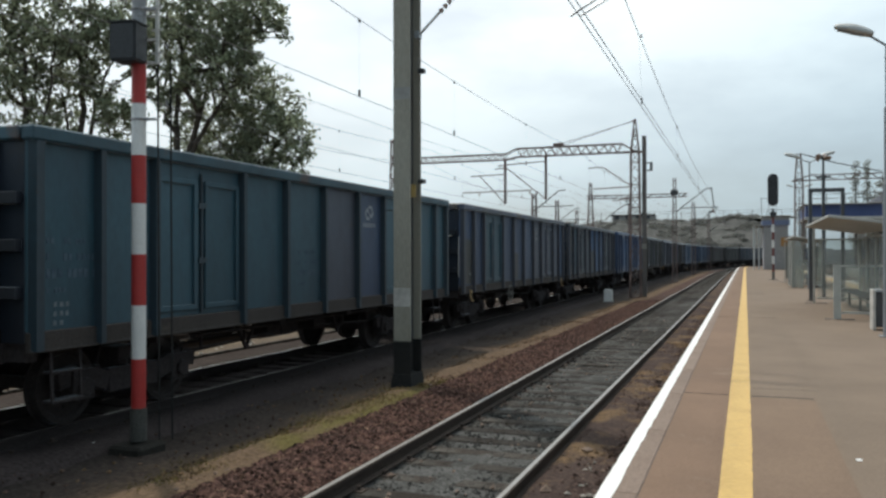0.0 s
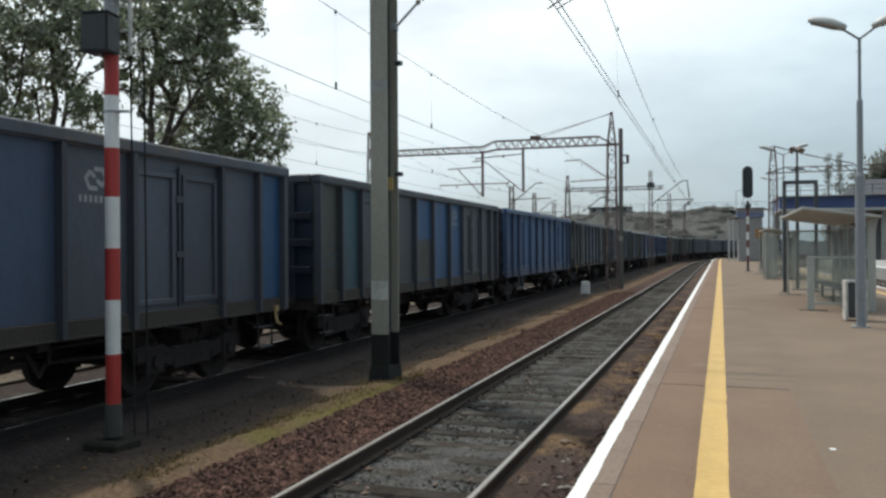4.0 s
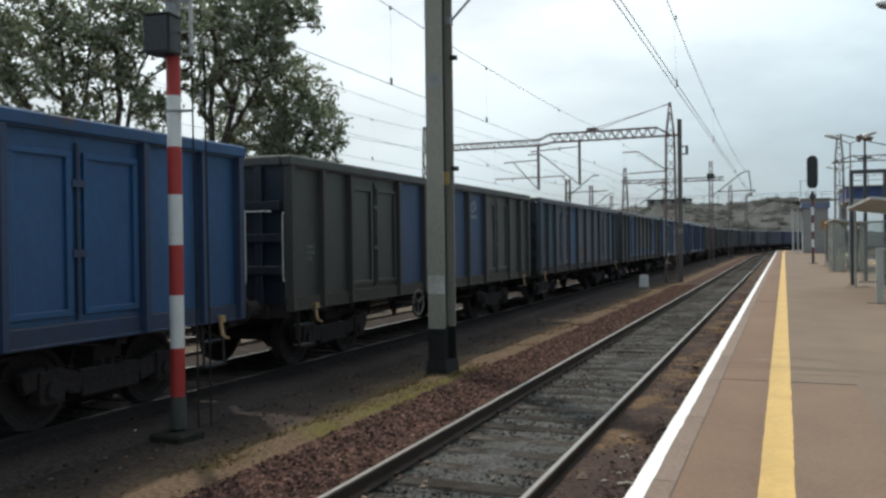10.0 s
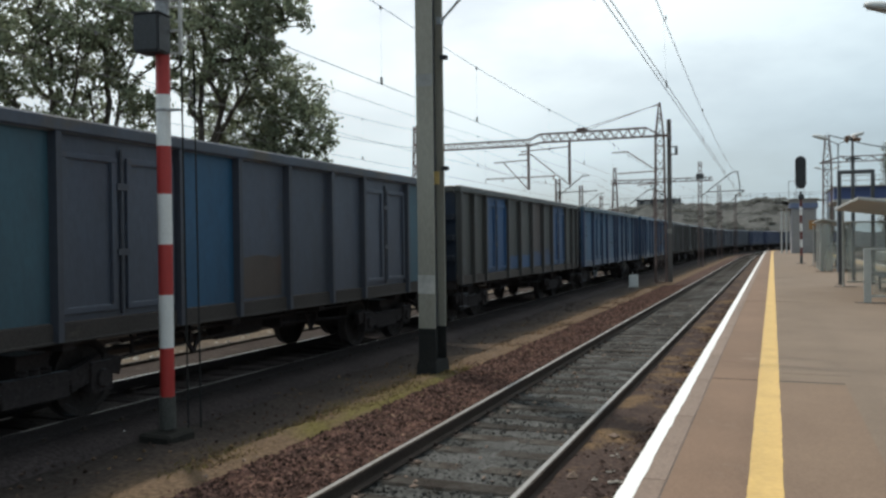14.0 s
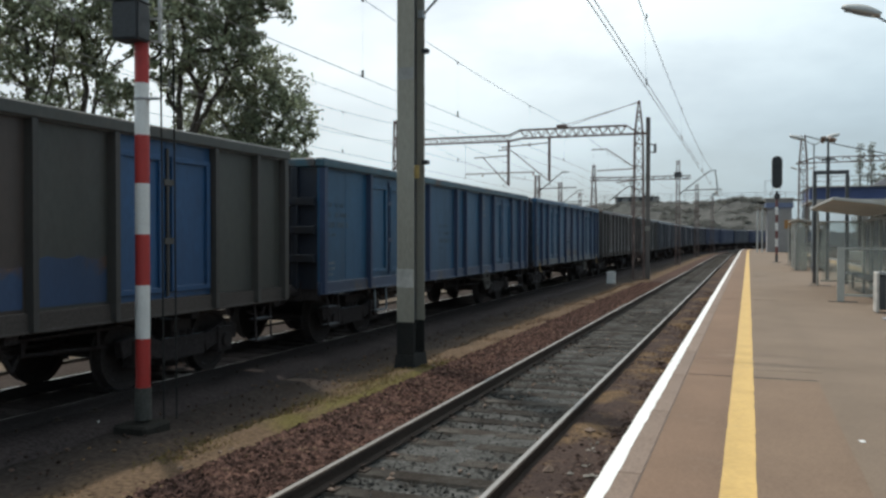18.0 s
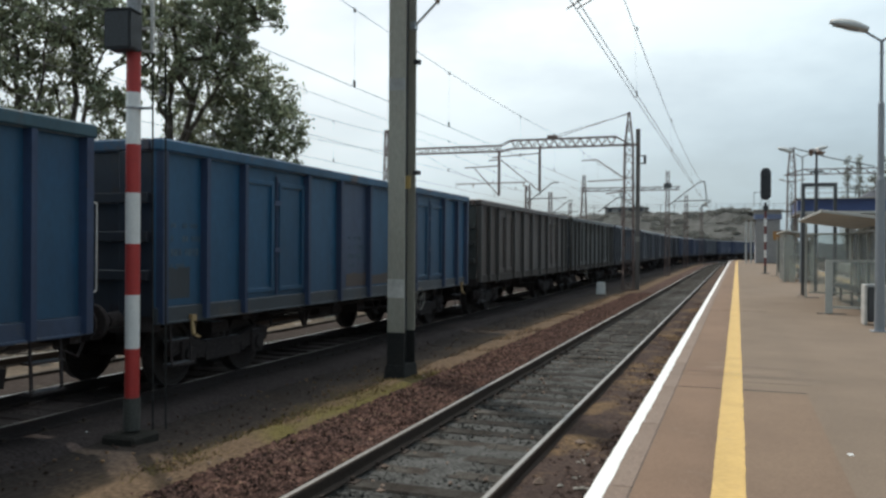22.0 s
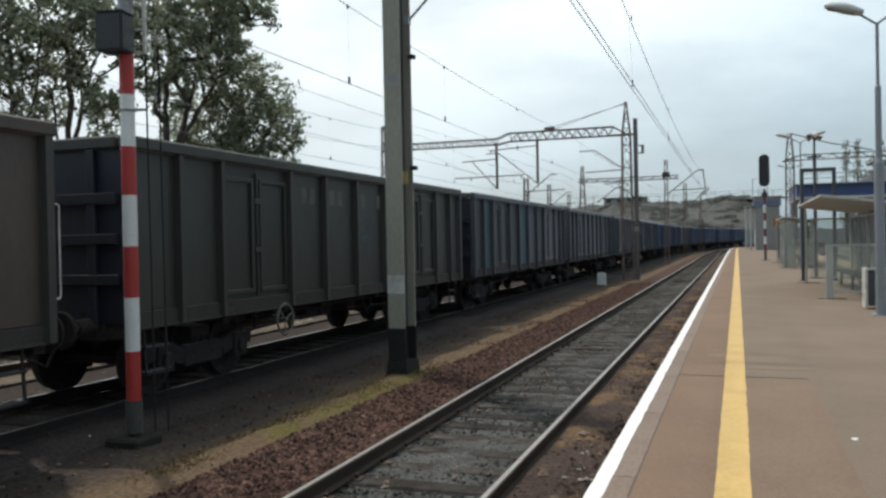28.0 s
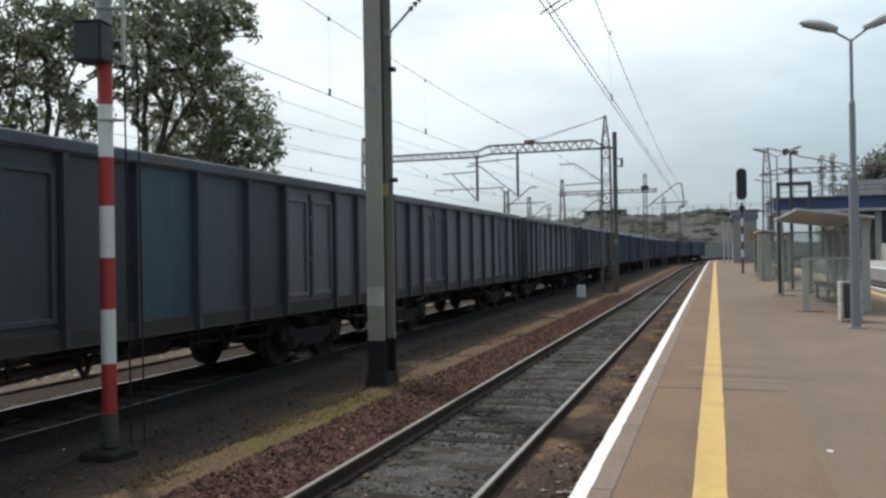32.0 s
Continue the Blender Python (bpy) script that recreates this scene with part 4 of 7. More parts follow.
def strokes_mesh(key, widths, rows, height, gap, material):
    """Lines of plain bars in place of writing."""
    bm = bmesh.new()
    z = 0.0
    rng = random.Random(key)
    for r in range(rows):
        y = 0.0
        for w in widths:
            w2 = w * rng.uniform(0.75, 1.1)
            if rows == 1 or rng.random() < 0.88:
                box(bm, 0.0, 0.004, y, y + w2, z - height, z)
            y += w + 0.035
        z -= height + gap
    return mesh_of("lettering", bm, material)


def data_block_mesh(material):
    """The painted data block of a wagon: short lines, then a taller line of figures, as plain bars."""
    bm = bmesh.new()
    rng = random.Random(7)
    for z, h, groups in ((0.0, 0.07, (2, 0, 2, 3)), (-0.17, 0.08, (1, 0, 0, 2, 4)), (-0.34, 0.105, (3, 4, 1)), (-0.54, 0.06, (1, 3))):
        y = 0.0
        for g in groups:
            for _ in range(g):
                w = rng.uniform(0.035, 0.055) * h / 0.08
                box(bm, 0.0, 0.004, y, y + w, z - h * rng.uniform(0.86, 1.0), z)
                y += w + 0.022
            y += 0.06
    return mesh_of("lettering", bm, material)


def big_letters_mesh():
    """Faded paint blocks in place of a company name."""
    bm = bmesh.new()
    for y, w in ((0.0, 0.24), (0.31, 0.24), (1.05, 0.27), (1.39, 0.25), (2.05, 0.27), (2.4, 0.25), (3.16, 0.24), (3.46, 0.24)):
        box(bm, 0, 0.004, y, y + w * 0.82, -0.27, 0)
    return mesh_of("big_lettering", bm, "mark_faded")


def make_wagon(label, base, over, chord=None, long=False, post_mat=None, marks=(), wheel_at=None, end=None, handles=(), no_post=(), sill="sill_rust", pale_step=None, patches=(), corner=False):
    """An open-top freight wagon. Its near end is at y = 0; the side towards the platform is at x = +HALF."""
    root = thing("freight_wagon", (0, 0, 0), label, "freight wagon", "wagons of the freight train")
    stretch = [b if b < 6 else b + 1.4 if long else b for b in BAYS]
    if long:
        stretch = sorted(stretch + [7.1])
    length = stretch[-1]
    chord = chord or base
    post_mat = post_mat or {T: "post_teal", B: "post_blue", S: "post_blue", N: "post_blue", SL: "post_slate", LV: "post_slate",
                            DU: "post_slate", DB: "post_blue"}.get(base, "post_brown")
    doors = DOORS if not long else (2, 3, 9, 10)
    for i, (a, b) in enumerate(zip(stretch, stretch[1:])):
        m = over.get(i, base)
        wdt = round(b - a, 2)
        me = cached(("panel", wdt, m, i in doors), lambda: side_panel(wdt, m, i in doors))
        shared("door_leaf" if i in doors else "side_panel", me, root, pose(HALF, a, 0))
    for i, a in enumerate(stretch):
        wide = i in (0, len(stretch) - 1)
        m = over.get(("post", i), post_mat)
        y = a + (0.08 if i == 0 else -0.08 if wide else 0)
        leaf_gap = i in (doors[1], doors[3])
        if i in no_post:
            continue
        if not leaf_gap:
            shared("side_post", cached(("post", m, wide), lambda: post(m, wide)), root, pose(HALF + 0.02, y, 0))
        else:
            bm = bmesh.new()
            tube(bm, (0.05, 0, LOW + 0.25), (0.05, 0, HIGH - 0.1), 0.022, n=6)
            box(bm, 0.02, 0.075, -0.09, 0.09, 1.9, 1.98)
            box(bm, 0.02, 0.075, -0.09, 0.09, 2.65, 2.73)
            me = cached(("lock", m), lambda: mesh_of("door_lock", bm, m))
            shared("door_lock", me, root, pose(HALF, a, 0))
    shared("top_chord", cached(("chord", length, chord), lambda: chord_mesh(length, chord)), root, pose(HALF, 0, 0))
    shared("top_chord", cached(("chord", length, chord), lambda: chord_mesh(length, chord)), root, pose(-HALF, length, 0, 0, 0, 180))
    shared("side_sill", cached(("sill", length, sill), lambda: sill_mesh(length, sill)), root, pose(HALF + 0.02, 0, 0))
    shared("side_sill", cached(("sill", length, sill), lambda: sill_mesh(length, sill)), root, pose(-HALF - 0.02, length, 0, 0, 0, 180))
    shared("far_side_wall", cached(("far", length, base), lambda: far_side_mesh(length, base)), root, pose(-HALF, 0, 0))
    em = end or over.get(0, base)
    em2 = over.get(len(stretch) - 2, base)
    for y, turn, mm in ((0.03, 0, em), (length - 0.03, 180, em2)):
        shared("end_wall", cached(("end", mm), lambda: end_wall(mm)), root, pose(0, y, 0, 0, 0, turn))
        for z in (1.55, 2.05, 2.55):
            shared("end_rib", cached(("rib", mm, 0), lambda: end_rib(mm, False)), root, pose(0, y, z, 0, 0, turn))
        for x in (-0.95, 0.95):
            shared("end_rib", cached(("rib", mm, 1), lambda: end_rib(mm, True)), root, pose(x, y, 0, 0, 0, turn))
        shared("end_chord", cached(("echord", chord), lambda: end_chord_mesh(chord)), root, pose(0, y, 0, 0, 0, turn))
        shared("coupling", cached("hook", hook_mesh), root, pose(0, y, 1.0, 0, 0, turn))
        for x in (-0.875, 0.875):
            shared("buffer", cached("buffer", buffer_mesh), root, pose(x, y, 1.04, 0, 0, turn))
        if turn:
            shared("end_handrail", cached("handrail", handrail_mesh), root, pose(HALF - 0.01, y - 0.03, 0))
        elif corner:
            shared("corner_handrail", cached("corner_handrail", corner_handrail_mesh), root, pose(HALF + 0.0, y - 0.1, 0))
            shared("end_grab_rail", cached("end_grab", end_grab_mesh), root, pose(HALF - 0.05, y - 0.11, 2.52))
    shared("underframe", cached(("under", length), lambda: underframe_mesh(length)), root)
    shared("foot_step", cached("step", step_mesh), root, pose(HALF - 0.02, 0.35, 0))
    shared("foot_step", cached("step", step_mesh), root, pose(HALF - 0.02, length - 0.8, 0))
    for y in (2.05, length - 2.05):
        bog = new("bogie")
        bog.empty_display_size = 0.2
        bog.parent = root
        bog.matrix_basis = pose(0, y, 0)
        shared("bogie_frame", cached("bogie", bogie_frame), bog)
        for s in (-1, 1):
            shared("spring_set", cached("spring", spring_set), bog, pose(s * 1.0, 0, 0))
            for w in (-0.9, 0.9):
                shared("axle_box", cached("axle_box", axle_box), bog, pose(s * 1.0, w, 0.46, 0, 0, 0 if s > 0 else 180))
            for w, turn in ((-0.37, 0), (0.37, 180)):
                shared("brake_shoe", cached("shoe", brake_shoe), bog, pose(s * 0.75, w, 0.44, 0, 0, turn))
        for w in (-0.9, 0.9):
            shared("wheelset", cached("wheelset", wheel_profile), bog, pose(0, w, 0.46))
    if pale_step is not None:
        shared("pale_step", cached("pale_step", pale_step_mesh), root, pose(HALF - 0.02, pale_step, 0), "pale grey hanging step frame")
    for y in handles:
        shared("release_handle", cached("handle", release_handle_mesh), root, pose(HALF + 0.06, y, 1.02), "yellow release handle")
    if wheel_at is not None:
        shared("brake_wheel", cached("brake_wheel", brake_wheel_mesh), root, pose(HALF + 0.12, wheel_at, 0.80))
    for kind, y, z in marks:
        if kind.startswith("emblem"):
            shade = "mark_dull" if kind.endswith("dull") else "mark_white"
            shared("emblem", cached(kind, lambda: emblem_mesh(shade)), root, pose(HALF + 0.0215, y, z), "pale emblem")
            shared("lettering", cached("brand" + shade, lambda: strokes_mesh(3, [0.05] * 7, 1, 0.085, 0.03, shade)), root, pose(HALF + 0.0215, y - 0.28, z - 0.2))
        elif kind in ("text", "faint"):
            tone = "mark_dull" if kind == "text" else "mark_faint"
            shared("lettering", cached(kind, lambda: data_block_mesh(tone)), root, pose(HALF + 0.0215, y, z))
        elif kind == "grid":
            shared("lettering", cached("grid", lambda: strokes_mesh(11, [0.05, 0.05, 0.05], 3, 0.05, 0.05, "mark_dull")), root, pose(HALF + 0.0215, y, z))
        elif kind == "class":
            # the class and traffic marks can be read; the number is kept as plain bars
            bars = cached("number", lambda: strokes_mesh(5, [0.055] * 3 + [0.02] + [0.055] * 4, 1, 0.10, 0.05, "mark_white"))
            shared("lettering", cached("two_bars", lambda: strokes_mesh(6, [0.055] * 2, 1, 0.10, 0.05, "mark_white")), root, pose(HALF + 0.0215, y, z))
            shared("lettering", cached("riv", lambda: words_mesh("RIV", 0.135, "mark_white")), root, pose(HALF + 0.0235, y + 0.25, z - 0.10), "pale stencilled letters")
            shared("lettering", cached("line_bars", lambda: strokes_mesh(8, [0.055] * 2 + [0.02] + [0.055] * 5, 1, 0.10, 0.05, "mark_white")), root, pose(HALF + 0.0215, y, z - 0.155))
            shared("lettering", bars, root, pose(HALF + 0.0215, y, z - 0.31))
            shared("lettering", cached("eaos", lambda: words_mesh("Eaos", 0.135, "mark_white")), root, pose(HALF + 0.0235, y, z - 0.565), "pale stencilled letters")
        elif kind == "plate":
            shared("label_plate", cached("plate", lambda: strokes_mesh(2, [0.13], 2, 0.09, 0.02, "white_paint")), root, pose(HALF + 0.0215, y, z), "small white label plate")
        elif kind == "big":
            shared("big_lettering", cached("big", big_letters_mesh), root, pose(HALF + 0.0215, y, z), "large faded pale lettering")
    for y, z, w, h, m in patches:
        shared("repair_patch", cached(("patch", w, h, m), lambda: patch_mesh(w, h, m)), root, pose(HALF + 0.0215, y, z))
    for ob in root.children:
        if ob.name.split(".")[0] in ("lettering", "big_lettering", "emblem", "coupling"):
            ob["kind"] = "stuff"
    return root, length


T, B, S, N, SL, LV, OL, BR, GR, DU, DB = ("paint_teal", "paint_blue", "paint_sky", "paint_navy_hazed", "paint_slate", "paint_lavender",
                                          "paint_olive", "paint_brown", "paint_green", "paint_dusk", "paint_dull")
# end walls facing the camera take the colour with shade in it
END_SHADE = "paint_end_shaded"
# label, base, bay colours, options: in the order in which the wagons pass
TRAIN = [
    ("dark teal-blue open freight wagon, dusty", T, {}, dict()),
    ("dark teal-blue open freight wagon with faded pale marks", T, {6: SL, 7: DB}, dict(marks=[("faint", 0.25, 2.2), ("grid", 0.35, 1.5), ("faint", 5.6, 2.1), ("emblem", 8.4, 2.85)], end=END_SHADE)),
    ("patched slate and blue open freight wagon", SL, {0: DB, 1: DB, 2: T, 3: T, 4: DB, 5: DB, 6: DB, 7: SL, 10: SL, 11: B}, dict(marks=[("emblem", 8.4, 2.85), ("plate", 0.75, 1.66)], end=END_SHADE, corner=True, handles=(0.7, 12.5), wheel_at=4.6, patches=[(0.17, 1.24, 0.78, 1.2, OL), (5.2, 1.24, 0.7, 0.85, OL)])),
    ("dusky slate open freight wagon with two bright blue panels", DU, {5: B, 6: B, 7: B, 0: OL, 1: T}, dict(marks=[("emblem", 8.4, 2.92), ("faint", 0.25, 2.1)], end=END_SHADE, patches=[(5.24, 1.24, 1.12, 0.98, OL)])),
    ("bright blue open freight wagon with a white emblem", B, {}, dict(marks=[("text", 0.45, 2.3), ("grid", 0.35, 1.55), ("text", 5.6, 2.25), ("emblem", 8.4, 2.85)], wheel_at=8.6, sill="post_blue", pale_step=2.17, handles=(12.36,), end=END_SHADE)),
    ("olive-grey open freight wagon with dull blue panels and white marks", OL, {4: "paint_deep", 5: "paint_deep", 6: "paint_deep", 7: "paint_deep"}, dict(marks=[("class", 5.4, 2.03), ("grid", 6.9, 1.85), ("emblem", 8.3, 2.88), ("grid", 0.6, 2.0)], end=END_SHADE, corner=True, wheel_at=4.7, handles=(0.75, 12.31))),
    ("faded teal and grey open freight wagon with repair patches", SL, {0: T, 1: T, 2: SL, 3: SL, 4: S, 5: SL, 6: SL, 10: T, 11: S}, dict(marks=[("text", 0.3, 2.2)], end=END_SHADE, handles=(0.56, 12.5), patches=[(0.2, 1.24, 0.7, 1.1, SL), (5.3, 1.24, 1.0, 0.6, BR)])),
    ("olive-grey open freight wagon with blue doors", OL, {2: B, 3: B, 8: B, 9: B, 6: BR}, dict(marks=[("grid", 0.3, 1.6)], end=END_SHADE, patches=[(3.99, 1.24, 1.07, 0.36, B), (5.24, 1.24, 1.12, 0.36, B), (6.54, 1.24, 1.17, 0.44, "paint_deep"), (7.89, 1.24, 1.02, 0.52, "paint_deep")])),
    ("long steel-blue open freight wagon", S, {}, dict(long=True, no_post=(1,), marks=[("faint", 0.35, 2.6), ("grid", 0.35, 1.55), ("faint", 6.0, 2.3), ("emblem_dull", 9.5, 2.85)], chord=T, wheel_at=9.6, end=END_SHADE, sill=DB, pale_step=2.3)),
    ("clean blue open freight wagon with pale marks", S, {5: DB}, dict(end=END_SHADE, handles=(0.7, 12.4), patches=[(0.2, 1.3, 0.5, 0.4, "paint_dusk"), (5.5, 1.24, 0.9, 0.25, BR), (6.6, 1.24, 1.1, 0.2, BR)], marks=[("faint", 0.3, 2.3), ("faint", 5.6, 2.2), ("emblem_dull", 8.4, 2.85)], wheel_at=9.2, chord=S, sill=DU)),
    ("rusty brown-grey open freight wagon", BR, {}, dict(end=OL)),
    ("dark green open freight wagon with large faded lettering", GR, {}, dict(marks=[("big", 4.35, 2.98), ("faint", 6.5, 2.5)], wheel_at=3.6, end=END_SHADE)),
    ("grey-lavender open freight wagon with teal panels", LV, {0: DU, 1: T, 2: DU, 3: DU, 4: DU, 5: T, 6: SL, 7: DU}, dict(end=END_SHADE, chord=SL)),
    ("dusty grey-lavender open freight wagon", LV, {3: SL, 9: SL}, dict()),
    ("dusty slate open freight wagon", LV, {0: SL, 6: SL}, dict()),
    ("dark navy open freight wagon", SL, {4: N}, dict()),
    ("dark navy blue open freight wagon", N, {}, dict()),
    ("dark navy blue open freight wagon", N, {5: SL}, dict()),
    ("dark slate open freight wagon", SL, {2: N}, dict()),
    ("dark navy blue open freight wagon", N, {}, dict()),
    ("dark navy blue open freight wagon", N, {8: SL}, dict()),
    ("dark navy blue open freight wagon", N, {}, dict()),
    ("dark navy blue open freight wagon", N, {}, dict()),
]
WAGONS = []
front = 6.68 - 14.05
for row in TRAIN:
    root, length = make_wagon(row[0], row[1], row[2], **row[3])
    WAGONS.append((root, front, length))
    front += length + 1.17


def moved(t):
    """Metres that the train has run at t."""
    u = t / 32
    return 32 * (5.295 * u - 0.2877 * u * u - 0.0542 * u ** 3 + 0.0131 * u ** 4)


def motions():
    for root, start, length in WAGONS:
        rows = []
        for k in range(0, 33):
            y = start - moved(k)
            c = y + length / 2
            a = heading(c)
            rows.append((float(k), pose(TRACK_T + swing(y), y, 0.0, 0, 0, -math.degrees(math.atan2(swing(y + length) - swing(y), length)))))
        walk(root, rows)
    # wheels: one turn for all, as they run at one speed
    turns = {}
    for root, start, length in WAGONS:
        for bog in root.children:
            if not bog.name.startswith("bogie"):
                continue
            for w in bog.children:
                if not w.name.startswith("wheelset"):
                    continue
                place = round(w.matrix_basis.translation.y, 2)
                if place not in turns:
                    rows = []
                    for k in range(0, 257):
                        t = k / 8
                        rows.append((t, pose(0, place, 0.46, math.degrees(moved(t) / 0.46))))
                    walk(w, rows)
                    turns[place] = w
                else:
                    src = turns[place].animation_data
                    w.rotation_mode = "QUATERNION"
                    w.animation_data_create()
                    w.animation_data.action = src.action
                    w.animation_data.action_slot = src.action_slot


# ---- trackside: painted signal post ----
def signal_post():
    at = Vector((-6.5, 7.75, 0))
    root = thing("signal_post", at, "red and white striped signal post with a dark box and ladder", "signal post")
    r = 0.081
    bands = [(0.27, 0.83, "red_paint"), (0.83, 1.44, "white_paint"), (1.44, 2.02, "red_paint"), (2.02, 2.6, "white_paint"),
             (2.6, 3.15, "red_paint"), (3.15, 3.74, "white_paint"), (3.74, 4.26, "red_paint")]
    for z0, z1, m in bands:
        bm = bmesh.new()
        tube(bm, (0, 0, z0), (0, 0, z1), r, n=20)
        part("painted_band", bm, m, root, smooth=False)
    bm = bmesh.new()
    tube(bm, (0, 0, -0.1), (0, 0, 0.27), r + 0.012, n=20)
    part("post_foot", bm, "concrete_dark", root, "dark grey post foot")
    bm = bmesh.new()
    tube(bm, (0, 0, 4.26), (0, 0, 6.6), r, n=20)
    part("post_top", bm, "grey_paint", root, "pale grey upper post")
    for z in (3.56, 4.82, 5.1):
        bm = bmesh.new()
        ring(bm, (0, 0, z), (0, 0, 1), r + 0.004, 0.014, n=20, k=5)
        bar(bm, (r, 0, z), (r + 0.14, 0.03, z), 0.05, 0.025)
        part("clamp", bm, "grey_paint", root)
    bm = bmesh.new()
    box(bm, -0.22, 0.10, -0.26, 0.02, 4.19, 4.62, Matrix.Rotation(radians(10), 4, "Z"))
    bevel(bm, 0.02, 2)
    cab = part("signal_box", bm, "box_black", root, "dark grey steel box")
    bm = bmesh.new()
    box(bm, -0.23, 0.11, -0.27, 0.03, 4.622, 4.635, Matrix.Rotation(radians(10), 4, "Z"))
    part("box_lid", bm, "box_black", cab)
    # pale ladder above, dark cable runs below
    bm = bmesh.new()
    bar(bm, (0.225, 0.04, 4.19), (0.225, 0.04, 6.6), 0.038, 0.03)
    for k in range(9):
        z = 4.205 + 0.265 * k
        bar(bm, (0.05, 0.03, z + (0.0 if k % 2 else 0.02)), (0.225, 0.04, z), 0.022, 0.022)
        box(bm, 0.15, 0.30, 0.03, 0.05, z + 0.10, z + 0.12)
    part("ladder", bm, "handrail", root, "pale single-rail step ladder")
    for x, y in ((0.21, 0.1), (0.34, 0.16)):
        bm = bmesh.new()
        tube(bm, (x, y, -0.1), (x - 0.03, y, 4.3), 0.010, n=6)
        part("cable", bm, "tar_black", root)
    bm = bmesh.new()
    box(bm, -0.24, 0.22, -0.24, 0.22, -0.40, -0.13)
    bevel(bm, 0.03)
    part("footing", bm, "footing_dark", root, "dark concrete footing")


signal_post()


# ---- trackside: masts and gantries of the overhead line ----
def lattice(bm, c, w0, w1, z0, z1, n, leg=0.045, y_w=None):
    """A four-legged lattice tower."""
    cs = []
    for k in range(n + 1):
        f = k / n
        w = w0 + (w1 - w0) * f
        z = z0 + (z1 - z0) * f
        cs.append([Vector((c[0] + sx * w / 2, c[1] + sy * w / 2, z)) for sx, sy in ((-1, -1), (1, -1), (1, 1), (-1, 1))])
    for i in range(4):
        bar(bm, cs[0][i], cs[-1][i], leg, leg)
    for k in range(n):
        for i in range(4):
            j = (i + 1) % 4
            a, b = (cs[k][i], cs[k + 1][j]) if (k + i) % 2 else (cs[k][j], cs[k + 1][i])
            bar(bm, a, b, leg * 0.6, leg * 0.6)
            if k % 2 == 0:
                bar(bm, cs[k][i], cs[k][j], leg * 0.6, leg * 0.6)


def truss(bm, x0, x1, y, z0, z1, n, depth=0.4, chord=0.05):
    for dy in (-depth / 2, depth / 2):
        bar(bm, (x0, y + dy, z0), (x1, y + dy, z0), chord, chord)
        bar(bm, (x0, y + dy, z1), (x1, y + dy, z1), chord, chord)
        for k in range(n):
            a, b = x0 + (x1 - x0) * k / n, x0 + (x1 - x0) * (k + 1) / n
            za, zb = (z0, z1) if k % 2 else (z1, z0)
            bar(bm, (a, y + dy, za), (b, y + dy, zb), chord * 0.7, chord * 0.7)
    for k in range(0, n + 1, 2):
        a = x0 + (x1 - x0) * k / n
        bar(bm, (a, y - depth / 2, z0), (a, y + depth / 2, z0), chord * 0.7, chord * 0.7)


def insulator(bm, p0, p1, r=0.05, n=5):
    p0, p1 = Vector(p0), Vector(p1)
    for k in range(n):
        a = p0.lerp(p1, k / n)
        b = p0.lerp(p1, (k + 0.75) / n)
        tube(bm, a, b, r, r * 0.45, n=8)


